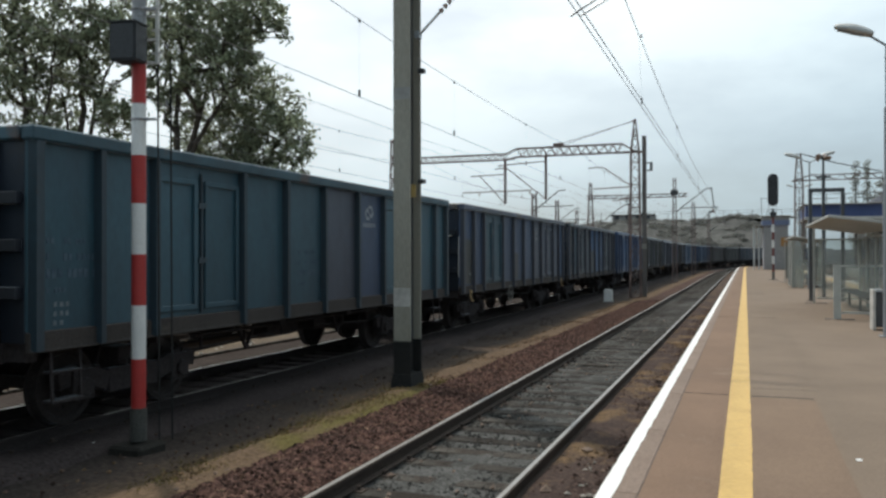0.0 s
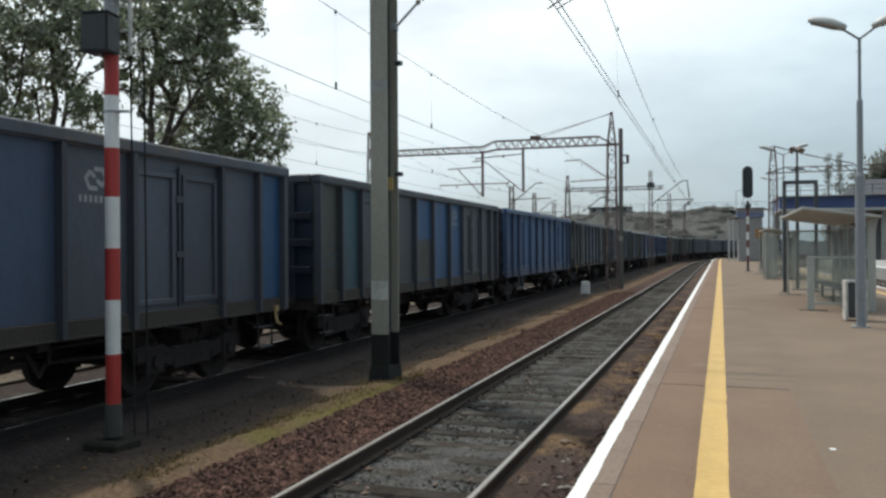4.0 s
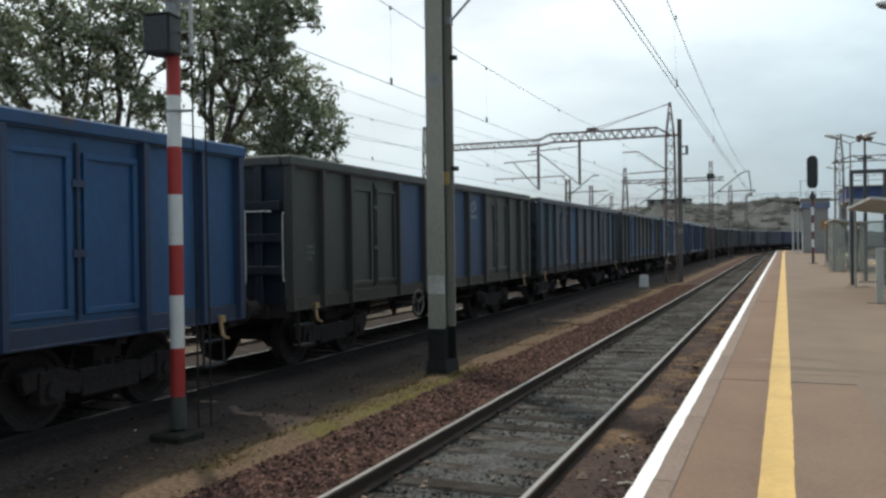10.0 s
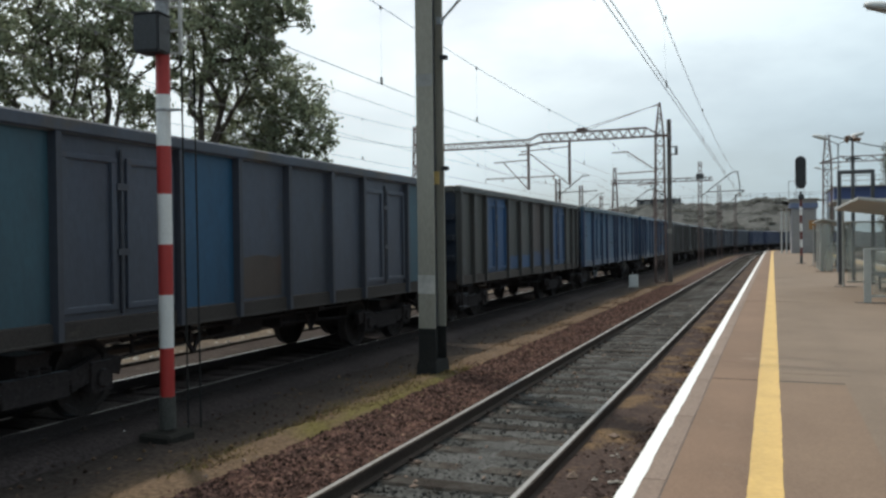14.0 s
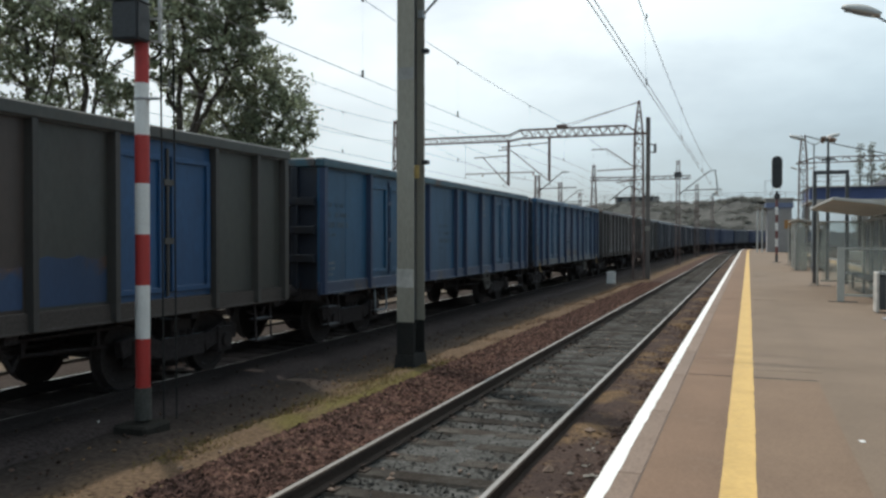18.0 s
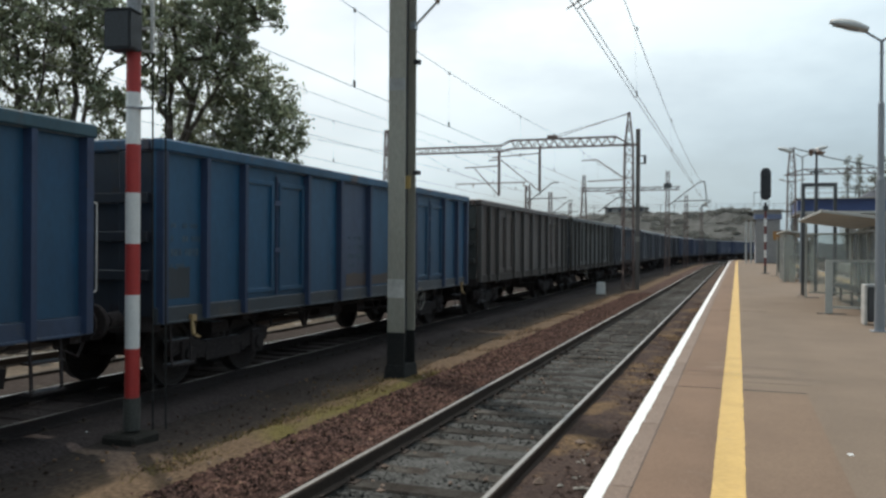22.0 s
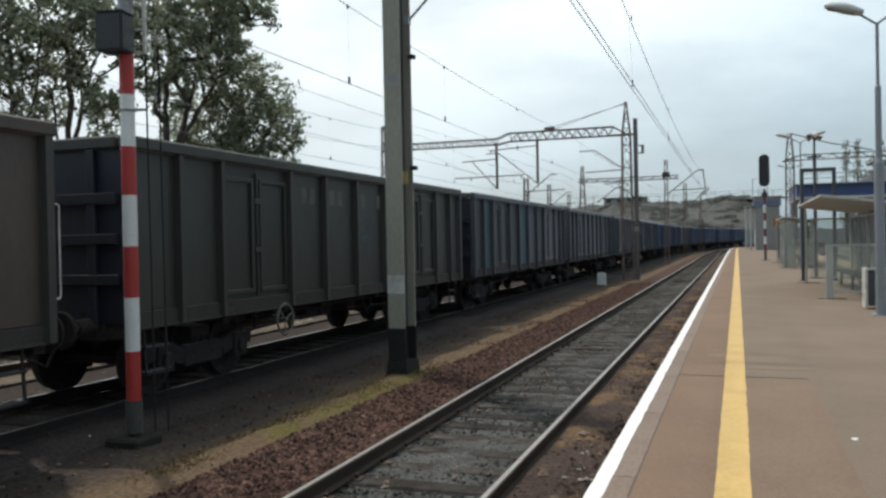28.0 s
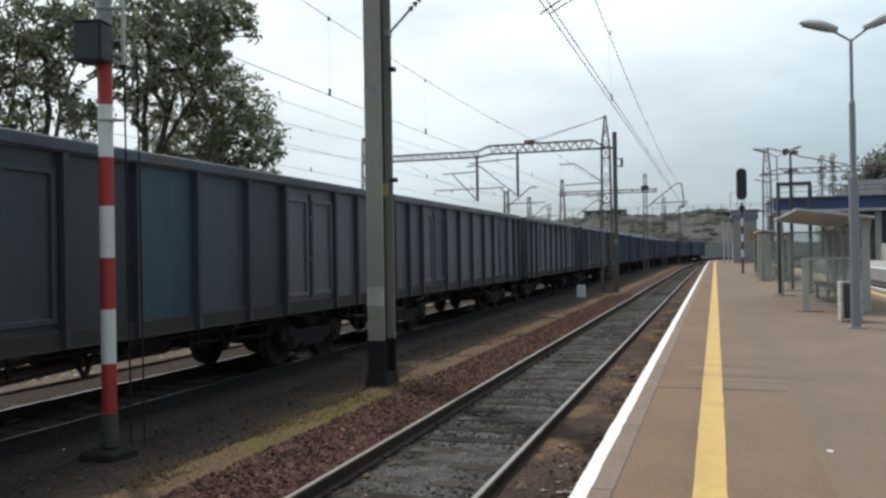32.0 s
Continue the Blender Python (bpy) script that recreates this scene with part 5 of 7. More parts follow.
def near_mast():
    root = thing("overhead_line_mast", (-5.385, 13.1, 0), "grey-olive steel beam mast with black base", "mast")
    bm = bmesh.new()
    box(bm, -0.15, 0.15, -0.25, -0.222, 0.57, 9.4)
    part("near_flange", bm, "mast_front", root)
    bm = bmesh.new()
    box(bm, -0.15, 0.15, 0.222, 0.25, 0.57, 9.4)
    part("far_flange", bm, "mast_front", root)
    # web coloured dark for the shade in the recess between the flanges
    bm = bmesh.new()
    box(bm, -0.012, 0.012, -0.222, 0.222, 0.57, 9.4)
    part("web", bm, "steel_dark", root)
    bm = bmesh.new()
    for y in (-0.25, 0.222):
        box(bm, -0.154, 0.154, y - 0.004, y + 0.032, 0.02, 0.569)
    box(bm, -0.02, 0.02, -0.222, 0.226, 0.02, 0.569)
    part("tarred_foot", bm, "tar_black", root, "black tarred mast foot")
    bm = bmesh.new()
    lo = [(-0.20, -0.32), (0.20, -0.32), (0.20, 0.32), (-0.20, 0.32)]
    a = [bm.verts.new((x, y, -0.35)) for x, y in lo]
    b = [bm.verts.new((x * 0.82, y * 0.87, 0.02)) for x, y in lo]
    for i in range(4):
        bm.faces.new((a[i], a[(i + 1) % 4], b[(i + 1) % 4], b[i]))
    bm.faces.new(b)
    part("foundation", bm, "tar_black", root, "black concrete foundation")
    bm = bmesh.new()
    box(bm, -0.151, 0.151, -0.2545, -0.2505, 1.15, 1.46)
    part("white_patch", bm, "wall_pale", root, "pale painted patch")
    bm = bmesh.new()
    box(bm, -0.151, 0.151, -0.2535, -0.2505, 4.62, 4.82)
    part("worn_patch", bm, "wall_grey", root)
    bm = bmesh.new()
    box(bm, 0.013, 0.155, -0.02, 0.0, 2.99, 3.21)
    part("yellow_plate", bm, "yellow_paint", root, "yellow number plate without a number")
    for z in (5.16, 3.27):
        bm = bmesh.new()
        box(bm, 0.15, 0.26, 0.1, 0.2, z - 0.035, z + 0.035)
        part("bracket", bm, "steel_dark", root)
    # cantilever over the platform track
    bm = bmesh.new()
    box(bm, 0.15, 0.24, -0.06, 0.06, 5.68, 5.8)
    tube(bm, (0.22, 0, 5.74), (0.62, 0, 6.12), 0.022, n=8)
    tube(bm, (1.0, 0, 6.47), (2.75, 0, 8.0), 0.03, n=8)
    tube(bm, (0.15, 0, 8.0), (3.2, 0, 8.05), 0.03, n=8)
    part("cantilever", bm, "galvanised", root, "grey tubular cantilever")
    bm = bmesh.new()
    insulator(bm, (0.60, 0, 6.10), (1.02, 0, 6.49), 0.055, 6)
    part("insulator", bm, "insulator", root, "brown ribbed insulator")
    bm = bmesh.new()
    tube(bm, (2.80, 0, 5.80), (3.55, 0, 6.22), 0.018, n=6)
    tube(bm, (2.95, 0.05, 5.80), (3.6, 0.05, 6.14), 0.014, n=6)
    tube(bm, (3.55, 0, 6.22), (2.75, 0, 8.0), 0.018, n=6)
    part("pull_off_arm", bm, "galvanised", root)


near_mast()


def gantry():
    y = 44.6
    root = thing("overhead_line_gantry", (0, 0, 0), "rusty lattice gantry spanning the tracks behind the train", "gantry")
    bm = bmesh.new()
    lattice(bm, (-5.42, y), 0.56, 0.42, -0.2, 7.5, 13)
    lattice(bm, (-5.42, y), 0.40, 0.06, 7.5, 9.17, 4)
    part("tower", bm, "steel_rusty", root, "tapered lattice tower")
    bm = bmesh.new()
    lattice(bm, (-19.3, y), 0.5, 0.16, -0.2, 8.8, 14)
    part("tower", bm, "steel_rusty", root, "tapered lattice tower")
    bm = bmesh.new()
    truss(bm, -19.3, -12.4, y, 7.31, 7.64, 34, chord=0.042)
    for dy in (-0.2, 0.2):
        bar(bm, (-12.4, y + dy, 7.64), (-11.8, y + dy, 7.9), 0.05, 0.05)
        bar(bm, (-12.4, y + dy, 7.31), (-11.8, y + dy, 7.44), 0.05, 0.05)
    part("beam", bm, "steel_rusty", root, "thin lattice beam")
    bm = bmesh.new()
    truss(bm, -11.8, -6.1, y, 7.44, 7.9, 24, chord=0.048)
    for dy in (-0.2, 0.2):
        bar(bm, (-6.1, y + dy, 7.9), (-5.45, y + dy, 7.5), 0.06, 0.06)
        bar(bm, (-6.1, y + dy, 7.44), (-4.95, y + dy, 7.44), 0.06, 0.06)
    part("beam", bm, "steel_rusty", root, "deep lattice beam")
    for x, z in ((-12.5, 4.87), (-10.2, 5.07)):
        bm = bmesh.new()
        box(bm, x - 0.06, x + 0.06, y - 0.06, y + 0.06, z, 7.4)
        part("hanging_post", bm, "steel_rusty", root)
    for p, q in (((-15.0, 5.55), (-11.0, 5.58)), ((-14.0, 6.5), (-12.55, 4.92)), ((-12.4, 6.85), (-10.25, 5.1)), ((-14.5, 6.45), (-12.5, 6.52)),
                 ((-13.1, 6.82), (-12.5, 6.86)), ((-12.9, 7.0), (-10.2, 7.15)), ((-7.9, 6.68), (-7.1, 6.70)), ((-7.1, 6.70), (-5.6, 5.65)),
                 ((-7.6, 5.55), (-5.6, 5.62)), ((-6.6, 4.9), (-5.5, 5.0))):
        bm = bmesh.new()
        tube(bm, (p[0], y, p[1]), (q[0], y, q[1]), 0.03, n=6)
        part("cantilever_bar", bm, "steel_rusty", root)
    for dy in (-0.09, 0.09):
        bm = bmesh.new()
        tube(bm, (-9.4, y + dy, 8.0 + dy), (-5.42, y + dy, 9.1), 0.016, n=6)
        part("stay", bm, "steel_rusty", root)
    bm = bmesh.new()
    box(bm, -9.75, -9.25, y - 0.25, y + 0.25, 7.88, 8.08)
    part("beam_joint", bm, "steel_rusty", root)
    for x, z in ((-14.0, 5.38), (-11.1, 5.36)):
        bm = bmesh.new()
        insulator(bm, (x, y, z), (x, y, z + 0.2), 0.06, 3)
        part("insulator", bm, "insulator", root)

    pole = thing("beam_mast", (-4.98, 44.9, 0), "grey steel mast with a small box standing by the gantry", "mast")
    bm = bmesh.new()
    box(bm, -0.10, 0.10, -0.12, -0.09, -0.2, 8.3)
    box(bm, -0.10, 0.10, 0.09, 0.12, -0.2, 8.3)
    box(bm, -0.015, 0.015, -0.09, 0.09, -0.2, 8.3)
    part("beam", bm, "mast_brown", pole)
    bm = bmesh.new()
    box(bm, 0.12, 0.42, -0.1, 0.1, 6.45, 6.5)
    box(bm, 0.12, 0.42, -0.1, 0.1, 6.85, 6.9)
    box(bm, 0.30, 0.42, -0.1, 0.1, 6.5, 6.85)
    part("weight_frame", bm, "steel_dark", pole)
    bm = bmesh.new()
    box(bm, -0.12, 0.12, -0.13, -0.122, 2.35, 2.6)
    part("pale_plate", bm, "concrete", pole)


gantry()


def second_gantry():
    y = 70.0
    root = thing("far_gantry", (0, 0, 0), "distant lattice gantry with cantilevers over the tracks", "gantry")
    bm = bmesh.new()
    lattice(bm, (-12.2, y), 0.85, 0.16, -0.2, 8.1, 14, leg=0.05)
    part("tower", bm, "steel_rusty", root)
    bm = bmesh.new()
    lattice(bm, (-5.38, y), 0.36, 0.2, -0.2, 8.3, 14, leg=0.045)
    part("tower", bm, "steel_rusty", root)
    bm = bmesh.new()
    truss(bm, -12.5, -4.4, y, 6.75, 7.0, 18, chord=0.05)
    part("beam", bm, "steel_rusty", root)
    bm = bmesh.new()
    box(bm, -5.66, -5.1, y - 0.3, y + 0.3, 6.9, 7.28)
    part("platform_box", bm, "steel_dark", root)
    for p, q in (((-5.3, 5.5), (-3.0, 7.3)), ((-3.0, 7.3), (-2.5, 7.4)), ((-2.5, 7.4), (-2.35, 5.8)), ((-4.9, 5.82), (-2.0, 5.86)), ((-9.3, 6.5), (-7.6, 5.1)), ((-9.3, 6.5), (-8.6, 6.55)), ((-2.75, 5.45), (-2.1, 5.75)),
                 ((-11.0, 5.0), (-9.4, 6.2)), ((-9.4, 6.2), (-8.9, 6.2)), ((-8.9, 6.2), (-8.9, 5.2))):
        bm = bmesh.new()
        tube(bm, (p[0], y, p[1]), (q[0], y, q[1]), 0.04, n=6)
        part("cantilever_bar", bm, "steel_dark", root)
    bm = bmesh.new()
    insulator(bm, (-2.4, y, 5.45), (-2.4, y, 5.75), 0.12, 3)
    part("insulator", bm, "insulator", root)
    for yy, xx, h in ((100.0, -5.6, 8.2), (100.0, -12.8, 8.0), (128.0, -5.0, 8.0), (62.0, -15.1, 6.75), (86.0, -18.5, 7.8), (110.0, -21.0, 8.0)):
        pole = thing("distant_mast", (xx, yy, 0), "distant lattice mast of the overhead line", "mast", "distant line masts")
        bm = bmesh.new()
        lattice(bm, (0, 0), 0.45, 0.28, -0.2, h, 10, leg=0.055)
        part("tower", bm, "steel_rusty", pole)
        bm = bmesh.new()
        tube(bm, (0, 0, 5.4), (1.9, 0, 6.9), 0.04, n=6)
        tube(bm, (1.9, 0, 6.9), (2.4, 0, 6.9), 0.04, n=6)
        tube(bm, (0, 0, 5.7), (3.0, 0, 5.75), 0.035, n=6)
        part("cantilever", bm, "steel_dark", pole)


second_gantry()


def overhead_wires():
    def wire(name, pts, r, parent):
        """One unbroken round wire through the points."""
        bm = bmesh.new()
        n = 5
        rings = []
        for p in pts:
            rings.append([bm.verts.new((p[0] + r * math.cos(2 * math.pi * i / n), p[1], p[2] + r * math.sin(2 * math.pi * i / n))) for i in range(n)])
        for a, b in zip(rings, rings[1:]):
            for i in range(n):
                j = (i + 1) % n
                bm.faces.new((a[i], a[j], b[j], b[i]))
        part(name, bm, "wire", parent)

    for label, x, zc, tops, sagged, supports, double, r in (
            ("overhead contact line above the platform track", TRACK_P + 0.1, 5.78, (8.0, 8.0, 7.15, 7.3, 7.3), 0.75, [-44.0, 13.1, 70.0, 128.0, 180.0], True, 0.009),
            ("overhead contact line above the freight track", TRACK_T, 5.72, (7.68,) * 7, 0.3, [-18.0, 13.1, 44.6, 70.0, 100.0, 128.0, 160.0], False, 0.008),
            ("overhead contact line above the yard track", -13.9, 5.85, (7.5,) * 6, 0.2, [-18.0, 13.1, 44.6, 70.0, 100.0, 128.0], False, 0.008),
            ("overhead contact line above a far yard track", -17.0, 5.75, (8.1,) * 5, 0.55, [-18.0, 13.1, 44.6, 86.0, 110.0], False, 0.009)):
        root = thing("contact_line", (0, 0, 0), label, "overhead wire", "overhead lines")

        def stagger(y, a=0.18 if double else 0.0):
            return a * max(0.0, 1 - abs(y - 13.1) / 57)

        fine = [supports[0] + (supports[-1] - supports[0]) * k / 60 for k in range(61)]
        for k in ((-0.05, 0.05) if double else (0.0,)):
            wire("contact_wire", [(x + swing(y) + k + stagger(y), y, zc) for y in fine], r, root)
        mes = []
        for y0, y1, a, b in zip(supports, supports[1:], tops, tops[1:]):
            n = 14
            for k in range(n):
                f = k / n
                y = y0 + (y1 - y0) * f
                z = a + (b - a) * f - 4 * f * (1 - f) * sagged
                mes.append((x + swing(y) + 0.6 * stagger(y), y, z))
                if k in (2, 5, 9, 12) and y > -2:
                    wire("dropper", [(x + swing(y) + stagger(y), y, zc), (x + swing(y) + 0.6 * stagger(y), y + 0.001, z)], r * 0.22, root)
                    c = x + swing(y) + stagger(y)
                    bm = bmesh.new()
                    box(bm, c - 0.015, c + 0.015, y - 0.04, y + 0.04, zc - 0.01, zc + 0.16)
                    part("clamp", bm, "wire", root)
                    bm = bmesh.new()
                    box(bm, c - 0.015, c + 0.015, y - 0.04, y + 0.04, z - 0.07, z + 0.02)
                    part("clamp", bm, "wire", root)
        wire("messenger_wire", mes, r * 1.05, root)
    root = thing("feeder_cable", (0, 0, 0), "thin feeder cables strung beyond the yard", "cable")
    for x, z in ((-17.6, 7.5), (-24.5, 6.6)):
        pts = []
        for i in range(40):
            y = -10 + 4 * i
            f = ((y + 18) % 32) / 32
            pts.append((x, y, z - 0.8 * 4 * f * (1 - f)))
        wire("cable", pts, 0.009, root)


overhead_wires()


def marker_stone(at):
    root = thing("marker_stone", at, "small white-painted concrete marker stone by the track", "marker")
    bm = bmesh.new()
    box(bm, -0.2, 0.2, -0.12, 0.12, 0, 0.62)
    bevel(bm, 0.04, 2)
    part("stone", bm, "white_paint", root)
    bm = bmesh.new()
    box(bm, -0.24, 0.24, -0.16, 0.16, -0.1, 0.05)
    part("base", bm, "concrete", root)


marker_stone((-6.18, 40.3, -0.25))
# ---- things on the platform ----
def shelter(at, length, depth, zf, zb, label, bench=True, screen=False, eave=0.22):
    """A glass waiting shelter. Its open side faces the freight tracks (-x); y runs away along the platform."""
    root = thing("waiting_shelter", at, label, "shelter", "platform shelters")
    # roof, falling to the back
    bm = bmesh.new()
    line = [(-eave, zf), (depth + 0.13, zb - 0.12)]
    ends = []
    for y in (-0.45, length + 0.2):
        ends.append([bm.verts.new((x, y, z)) for x, z in line] + [bm.verts.new((x, y, z - 0.065)) for x, z in reversed(line)])
    for k in range(4):
        q = (k + 1) % 4
        bm.faces.new((ends[0][k], ends[0][q], ends[1][q], ends[1][k]))
    bm.faces.new(ends[0][::-1])
    bm.faces.new(ends[1])
    bevel(bm, 0.01)
    part("roof", bm, "roof_panel", root, "pale grey sloping roof panel")
    ys = [0.0 + length * k / 4 for k in range(5)]
    for y in ys:
        bm = bmesh.new()
        w = 0.075 if y == 0.0 else 0.04
        box(bm, depth - w, depth + w, y - 0.05, y + 0.05, 0, zb - 0.19)
        if y == 0.0:
            # brackets that carry the roof
            for sx in (-1, 1):
                a = [bm.verts.new((depth + sx * q, yy, zz)) for yy in (-0.03, 0.03) for q, zz in ((0.074, zb - 0.45), (0.074, zb - 0.2), (0.13, zb - 0.2))]
                bm.faces.new(a[:3])
                bm.faces.new(a[3:][::-1])
                for k in range(3):
                    bm.faces.new((a[k], a[(k + 1) % 3], a[3 + (k + 1) % 3], a[3 + k]))
        part("rear_post", bm, "roof_panel" if y == 0.0 else "shelter_frame", root)
    for y, top in ((0.0, 1.22), (length, zf - 0.18)):
        bm = bmesh.new()
        w = 0.075 if top < 1.5 else 0.03
        box(bm, -w, w, y - 0.035, y + 0.035, 0, top)
        bevel(bm, 0.008)
        part("front_post", bm, "shelter_frame", root)
        # thin dark strip across the foot of each front post
        bm = bmesh.new()
        box(bm, -0.25, 0.35, y - 0.05, y + 0.05, 0.0, 0.015)
        part("foot_plate", bm, "steel_dark", root)
    for a, b in zip(ys, ys[1:]):
        bm = bmesh.new()
        box(bm, depth - 0.005, depth + 0.005, a + 0.05, b - 0.05, 0.18, zb - 0.33)
        p = part("rear_pane", bm, "milky_glass" if a == 0.0 else "shelter_glass", root, "dusty glass pane")
        p.visible_shadow = False
        for z in (0.14, zb - 0.33):
            bm = bmesh.new()
            box(bm, depth - 0.025, depth + 0.025, a + 0.05, b - 0.05, z, z + 0.05)
            part("glazing_rail", bm, "shelter_frame", root)
    for y in (0.0, length):
        top = 1.18 if y == 0.0 else zb - 0.35
        bm = bmesh.new()
        box(bm, 0.1, depth - 0.04, y - 0.005, y + 0.005, 0.18, top)
        p = part("side_pane", bm, "clear_glass" if y == 0.0 else "shelter_glass", root, "dusty glass pane")
        p.visible_shadow = False
        for z in (0.13, top):
            bm = bmesh.new()
            box(bm, 0.08, depth - 0.04, y - 0.02, y + 0.02, z, z + 0.045)
            part("side_rail", bm, "shelter_frame", root)
    if screen:
        bm = bmesh.new()
        box(bm, -0.05, 0.42, -0.1, -0.04, 0.0, zf - 0.2)
        bevel(bm, 0.015)
        part("end_screen", bm, "milky_glass", root, "tall dusty glass end screen")
        for k in range(3):
            a = 0.1 + (length * 0.55) * k / 3
            b = a + length * 0.55 / 3 - 0.08
            bm = bmesh.new()
            box(bm, -0.005, 0.005, a, b, 0.15, zf - 0.25)
            p = part("front_pane", bm, "shelter_glass", root, "dusty glass pane")
            p.visible_shadow = False
            bm = bmesh.new()
            box(bm, -0.03, 0.03, b + 0.005, b + 0.075, 0.0, zf - 0.15)
            part("front_mullion", bm, "shelter_frame", root)
    if bench:
        for y in (0.9, length / 2, length - 0.9):
            bm = bmesh.new()
            box(bm, depth - 0.42, depth - 0.36, y - 0.03, y + 0.03, 0, 0.43)
            part("bench_leg", bm, "steel_dark", root)
        bm = bmesh.new()
        for k in range(4):
            box(bm, depth - 0.60 + 0.11 * k, depth - 0.51 + 0.11 * k, 0.5, length - 0.5, 0.43, 0.46)
        part("bench_seat", bm, "steel_dark", root, "dark slatted bench")
    return root


shelter((1.95, 20.6, PLAT), 6.7, 1.25, 2.34, 2.24, "glass waiting shelter with a pale sloping roof")
shelter((2.0, 39.8, PLAT), 8.0, 1.2, 2.3, 2.2, "dusty glass waiting shelter further along the platform", screen=True, eave=0.04)


def portal_frame():
    root = thing("portal", (1.95, 28.6, PLAT), "tall black steel portal standing behind the shelter", "portal")
    for x in (0.0, 0.92):
        bm = bmesh.new()
        box(bm, x - 0.05, x + 0.05, -0.045, 0.045, 0, 3.42)
        part("post", bm, "steel_dark", root)
    bm = bmesh.new()
    box(bm, -0.052, 0.972, -0.05, 0.05, 3.42, 3.54)
    part("crossbar", bm, "steel_dark", root)
    for x in (0.0, 0.92):
        bm = bmesh.new()
        box(bm, x - 0.12, x + 0.12, -0.1, 0.1, 0, 0.02)
        part("base_plate", bm, "steel_dark", root)


portal_frame()


def luminaire(root, p, d):
    d = Vector(d).normalized()
    up = Vector((0, 0, 1))
    side = d.cross(up).normalized()
    up = side.cross(d)
    m = Matrix((( *d, 0), (*side, 0), (*up, 0), (0, 0, 0, 1))).transposed()
    m.translation = p
    bm = bmesh.new()
    n = 10
    rows = []
    for i in range(9):
        f = i / 8
        w = 0.05 + 0.11 * math.sin(math.pi * min(1.0, f * 0.9 + 0.12)) ** 0.7
        h = 0.045 + 0.085 * math.sin(math.pi * min(1.0, f * 0.85 + 0.1))
        rows.append([bm.verts.new(m @ Vector((f * 0.66, w * math.cos(2 * math.pi * j / n), h * max(-0.25, math.sin(2 * math.pi * j / n))))) for j in range(n)])
    for a, b in zip(rows, rows[1:]):
        for j in range(n):
            bm.faces.new((a[j], a[(j + 1) % n], b[(j + 1) % n], b[j]))
    bm.faces.new(rows[0][::-1])
    bm.faces.new(rows[-1])
    head = part("lamp_head", bm, "lamp_head_grey", root, "grey cobra lamp head", smooth=True)
    bm = bmesh.new()
    box(bm, 0.14, 0.60, -0.08, 0.08, -0.042, -0.02, m)
    bevel(bm, 0.01)
    part("lens", bm, "lamp_grey", head)


def platform_lamp(at, h, spread, label):
    root = thing("platform_lamp", at, label, "street lamp", "platform lamps")
    bm = bmesh.new()
    tube(bm, (0, 0, 0), (0, 0, h * 0.52), 0.085, 0.08, n=14)
    part("lower_pole", bm, "lamp_grey", root, smooth=False)
    bm = bmesh.new()
    tube(bm, (0, 0, h * 0.52), (0, 0, h * 0.535), 0.08, 0.055, n=14)
    tube(bm, (0, 0, h * 0.535), (0, 0, h * 0.78), 0.055, 0.052, n=12)
    part("middle_pole", bm, "lamp_grey", root)
    bm = bmesh.new()
    tube(bm, (0, 0, h * 0.78), (0, 0, h * 0.79), 0.052, 0.03, n=12)
    tube(bm, (0, 0, h * 0.79), (0, 0, h), 0.03, 0.028, n=12)
    ring(bm, (0, 0, h * 0.955), (0, 0, 1), 0.03, 0.012, n=12, k=5)
    part("upper_pole", bm, "lamp_grey", root)
    bm = bmesh.new()
    box(bm, -0.14, 0.14, -0.14, 0.14, 0, 0.02)
    part("base_plate", bm, "lamp_grey", root)
    bm = bmesh.new()
    box(bm, -0.055, 0.055, -0.1, -0.085, 0.5, 1.0)
    part("service_door", bm, "lamp_grey", root)
    for s in (-1, 1):
        bm = bmesh.new()
        tube(bm, (0, 0, h - 0.03), (s * spread, 0, h + 0.19), 0.021, n=8)
        part("arm", bm, "lamp_grey", root)
        luminaire(root, Vector((s * (spread - 0.08), 0, h + 0.17)), (s, 0, 0.33))
    return root


platform_lamp((2.385, 16.5, PLAT), 5.18, 0.3, "grey double-headed platform lamp post")
platform_lamp((2.62, 39.0, PLAT), 5.45, 0.45, "grey double-headed platform lamp post")
platform_lamp((4.75, 84.0, PLAT), 7.6, 0.6, "tall distant double-headed lamp post")


def waste_bin(at):
    root = thing("waste_bin", at, "dark waste bin in a white frame beside the lamp", "waste bin")
    bm = bmesh.new()
    box(bm, 0.03, 0.31, -0.2, 0.2, 0.06, 0.72)
    bevel(bm, 0.02, 2)
    part("bin", bm, "steel_dark", root)
    for x in (0.0, 0.34):
        bm = bmesh.new()
        box(bm, x - 0.025, x + 0.025, -0.22, 0.22, 0, 0.78)
        bevel(bm, 0.01)
        part("side_board", bm, "wall_pale", root)
    bm = bmesh.new()
    box(bm, 0.025, 0.315, -0.22, 0.22, 0.74, 0.78)
    part("lid", bm, "galvanised", root)


waste_bin((2.33, 18.0, PLAT))


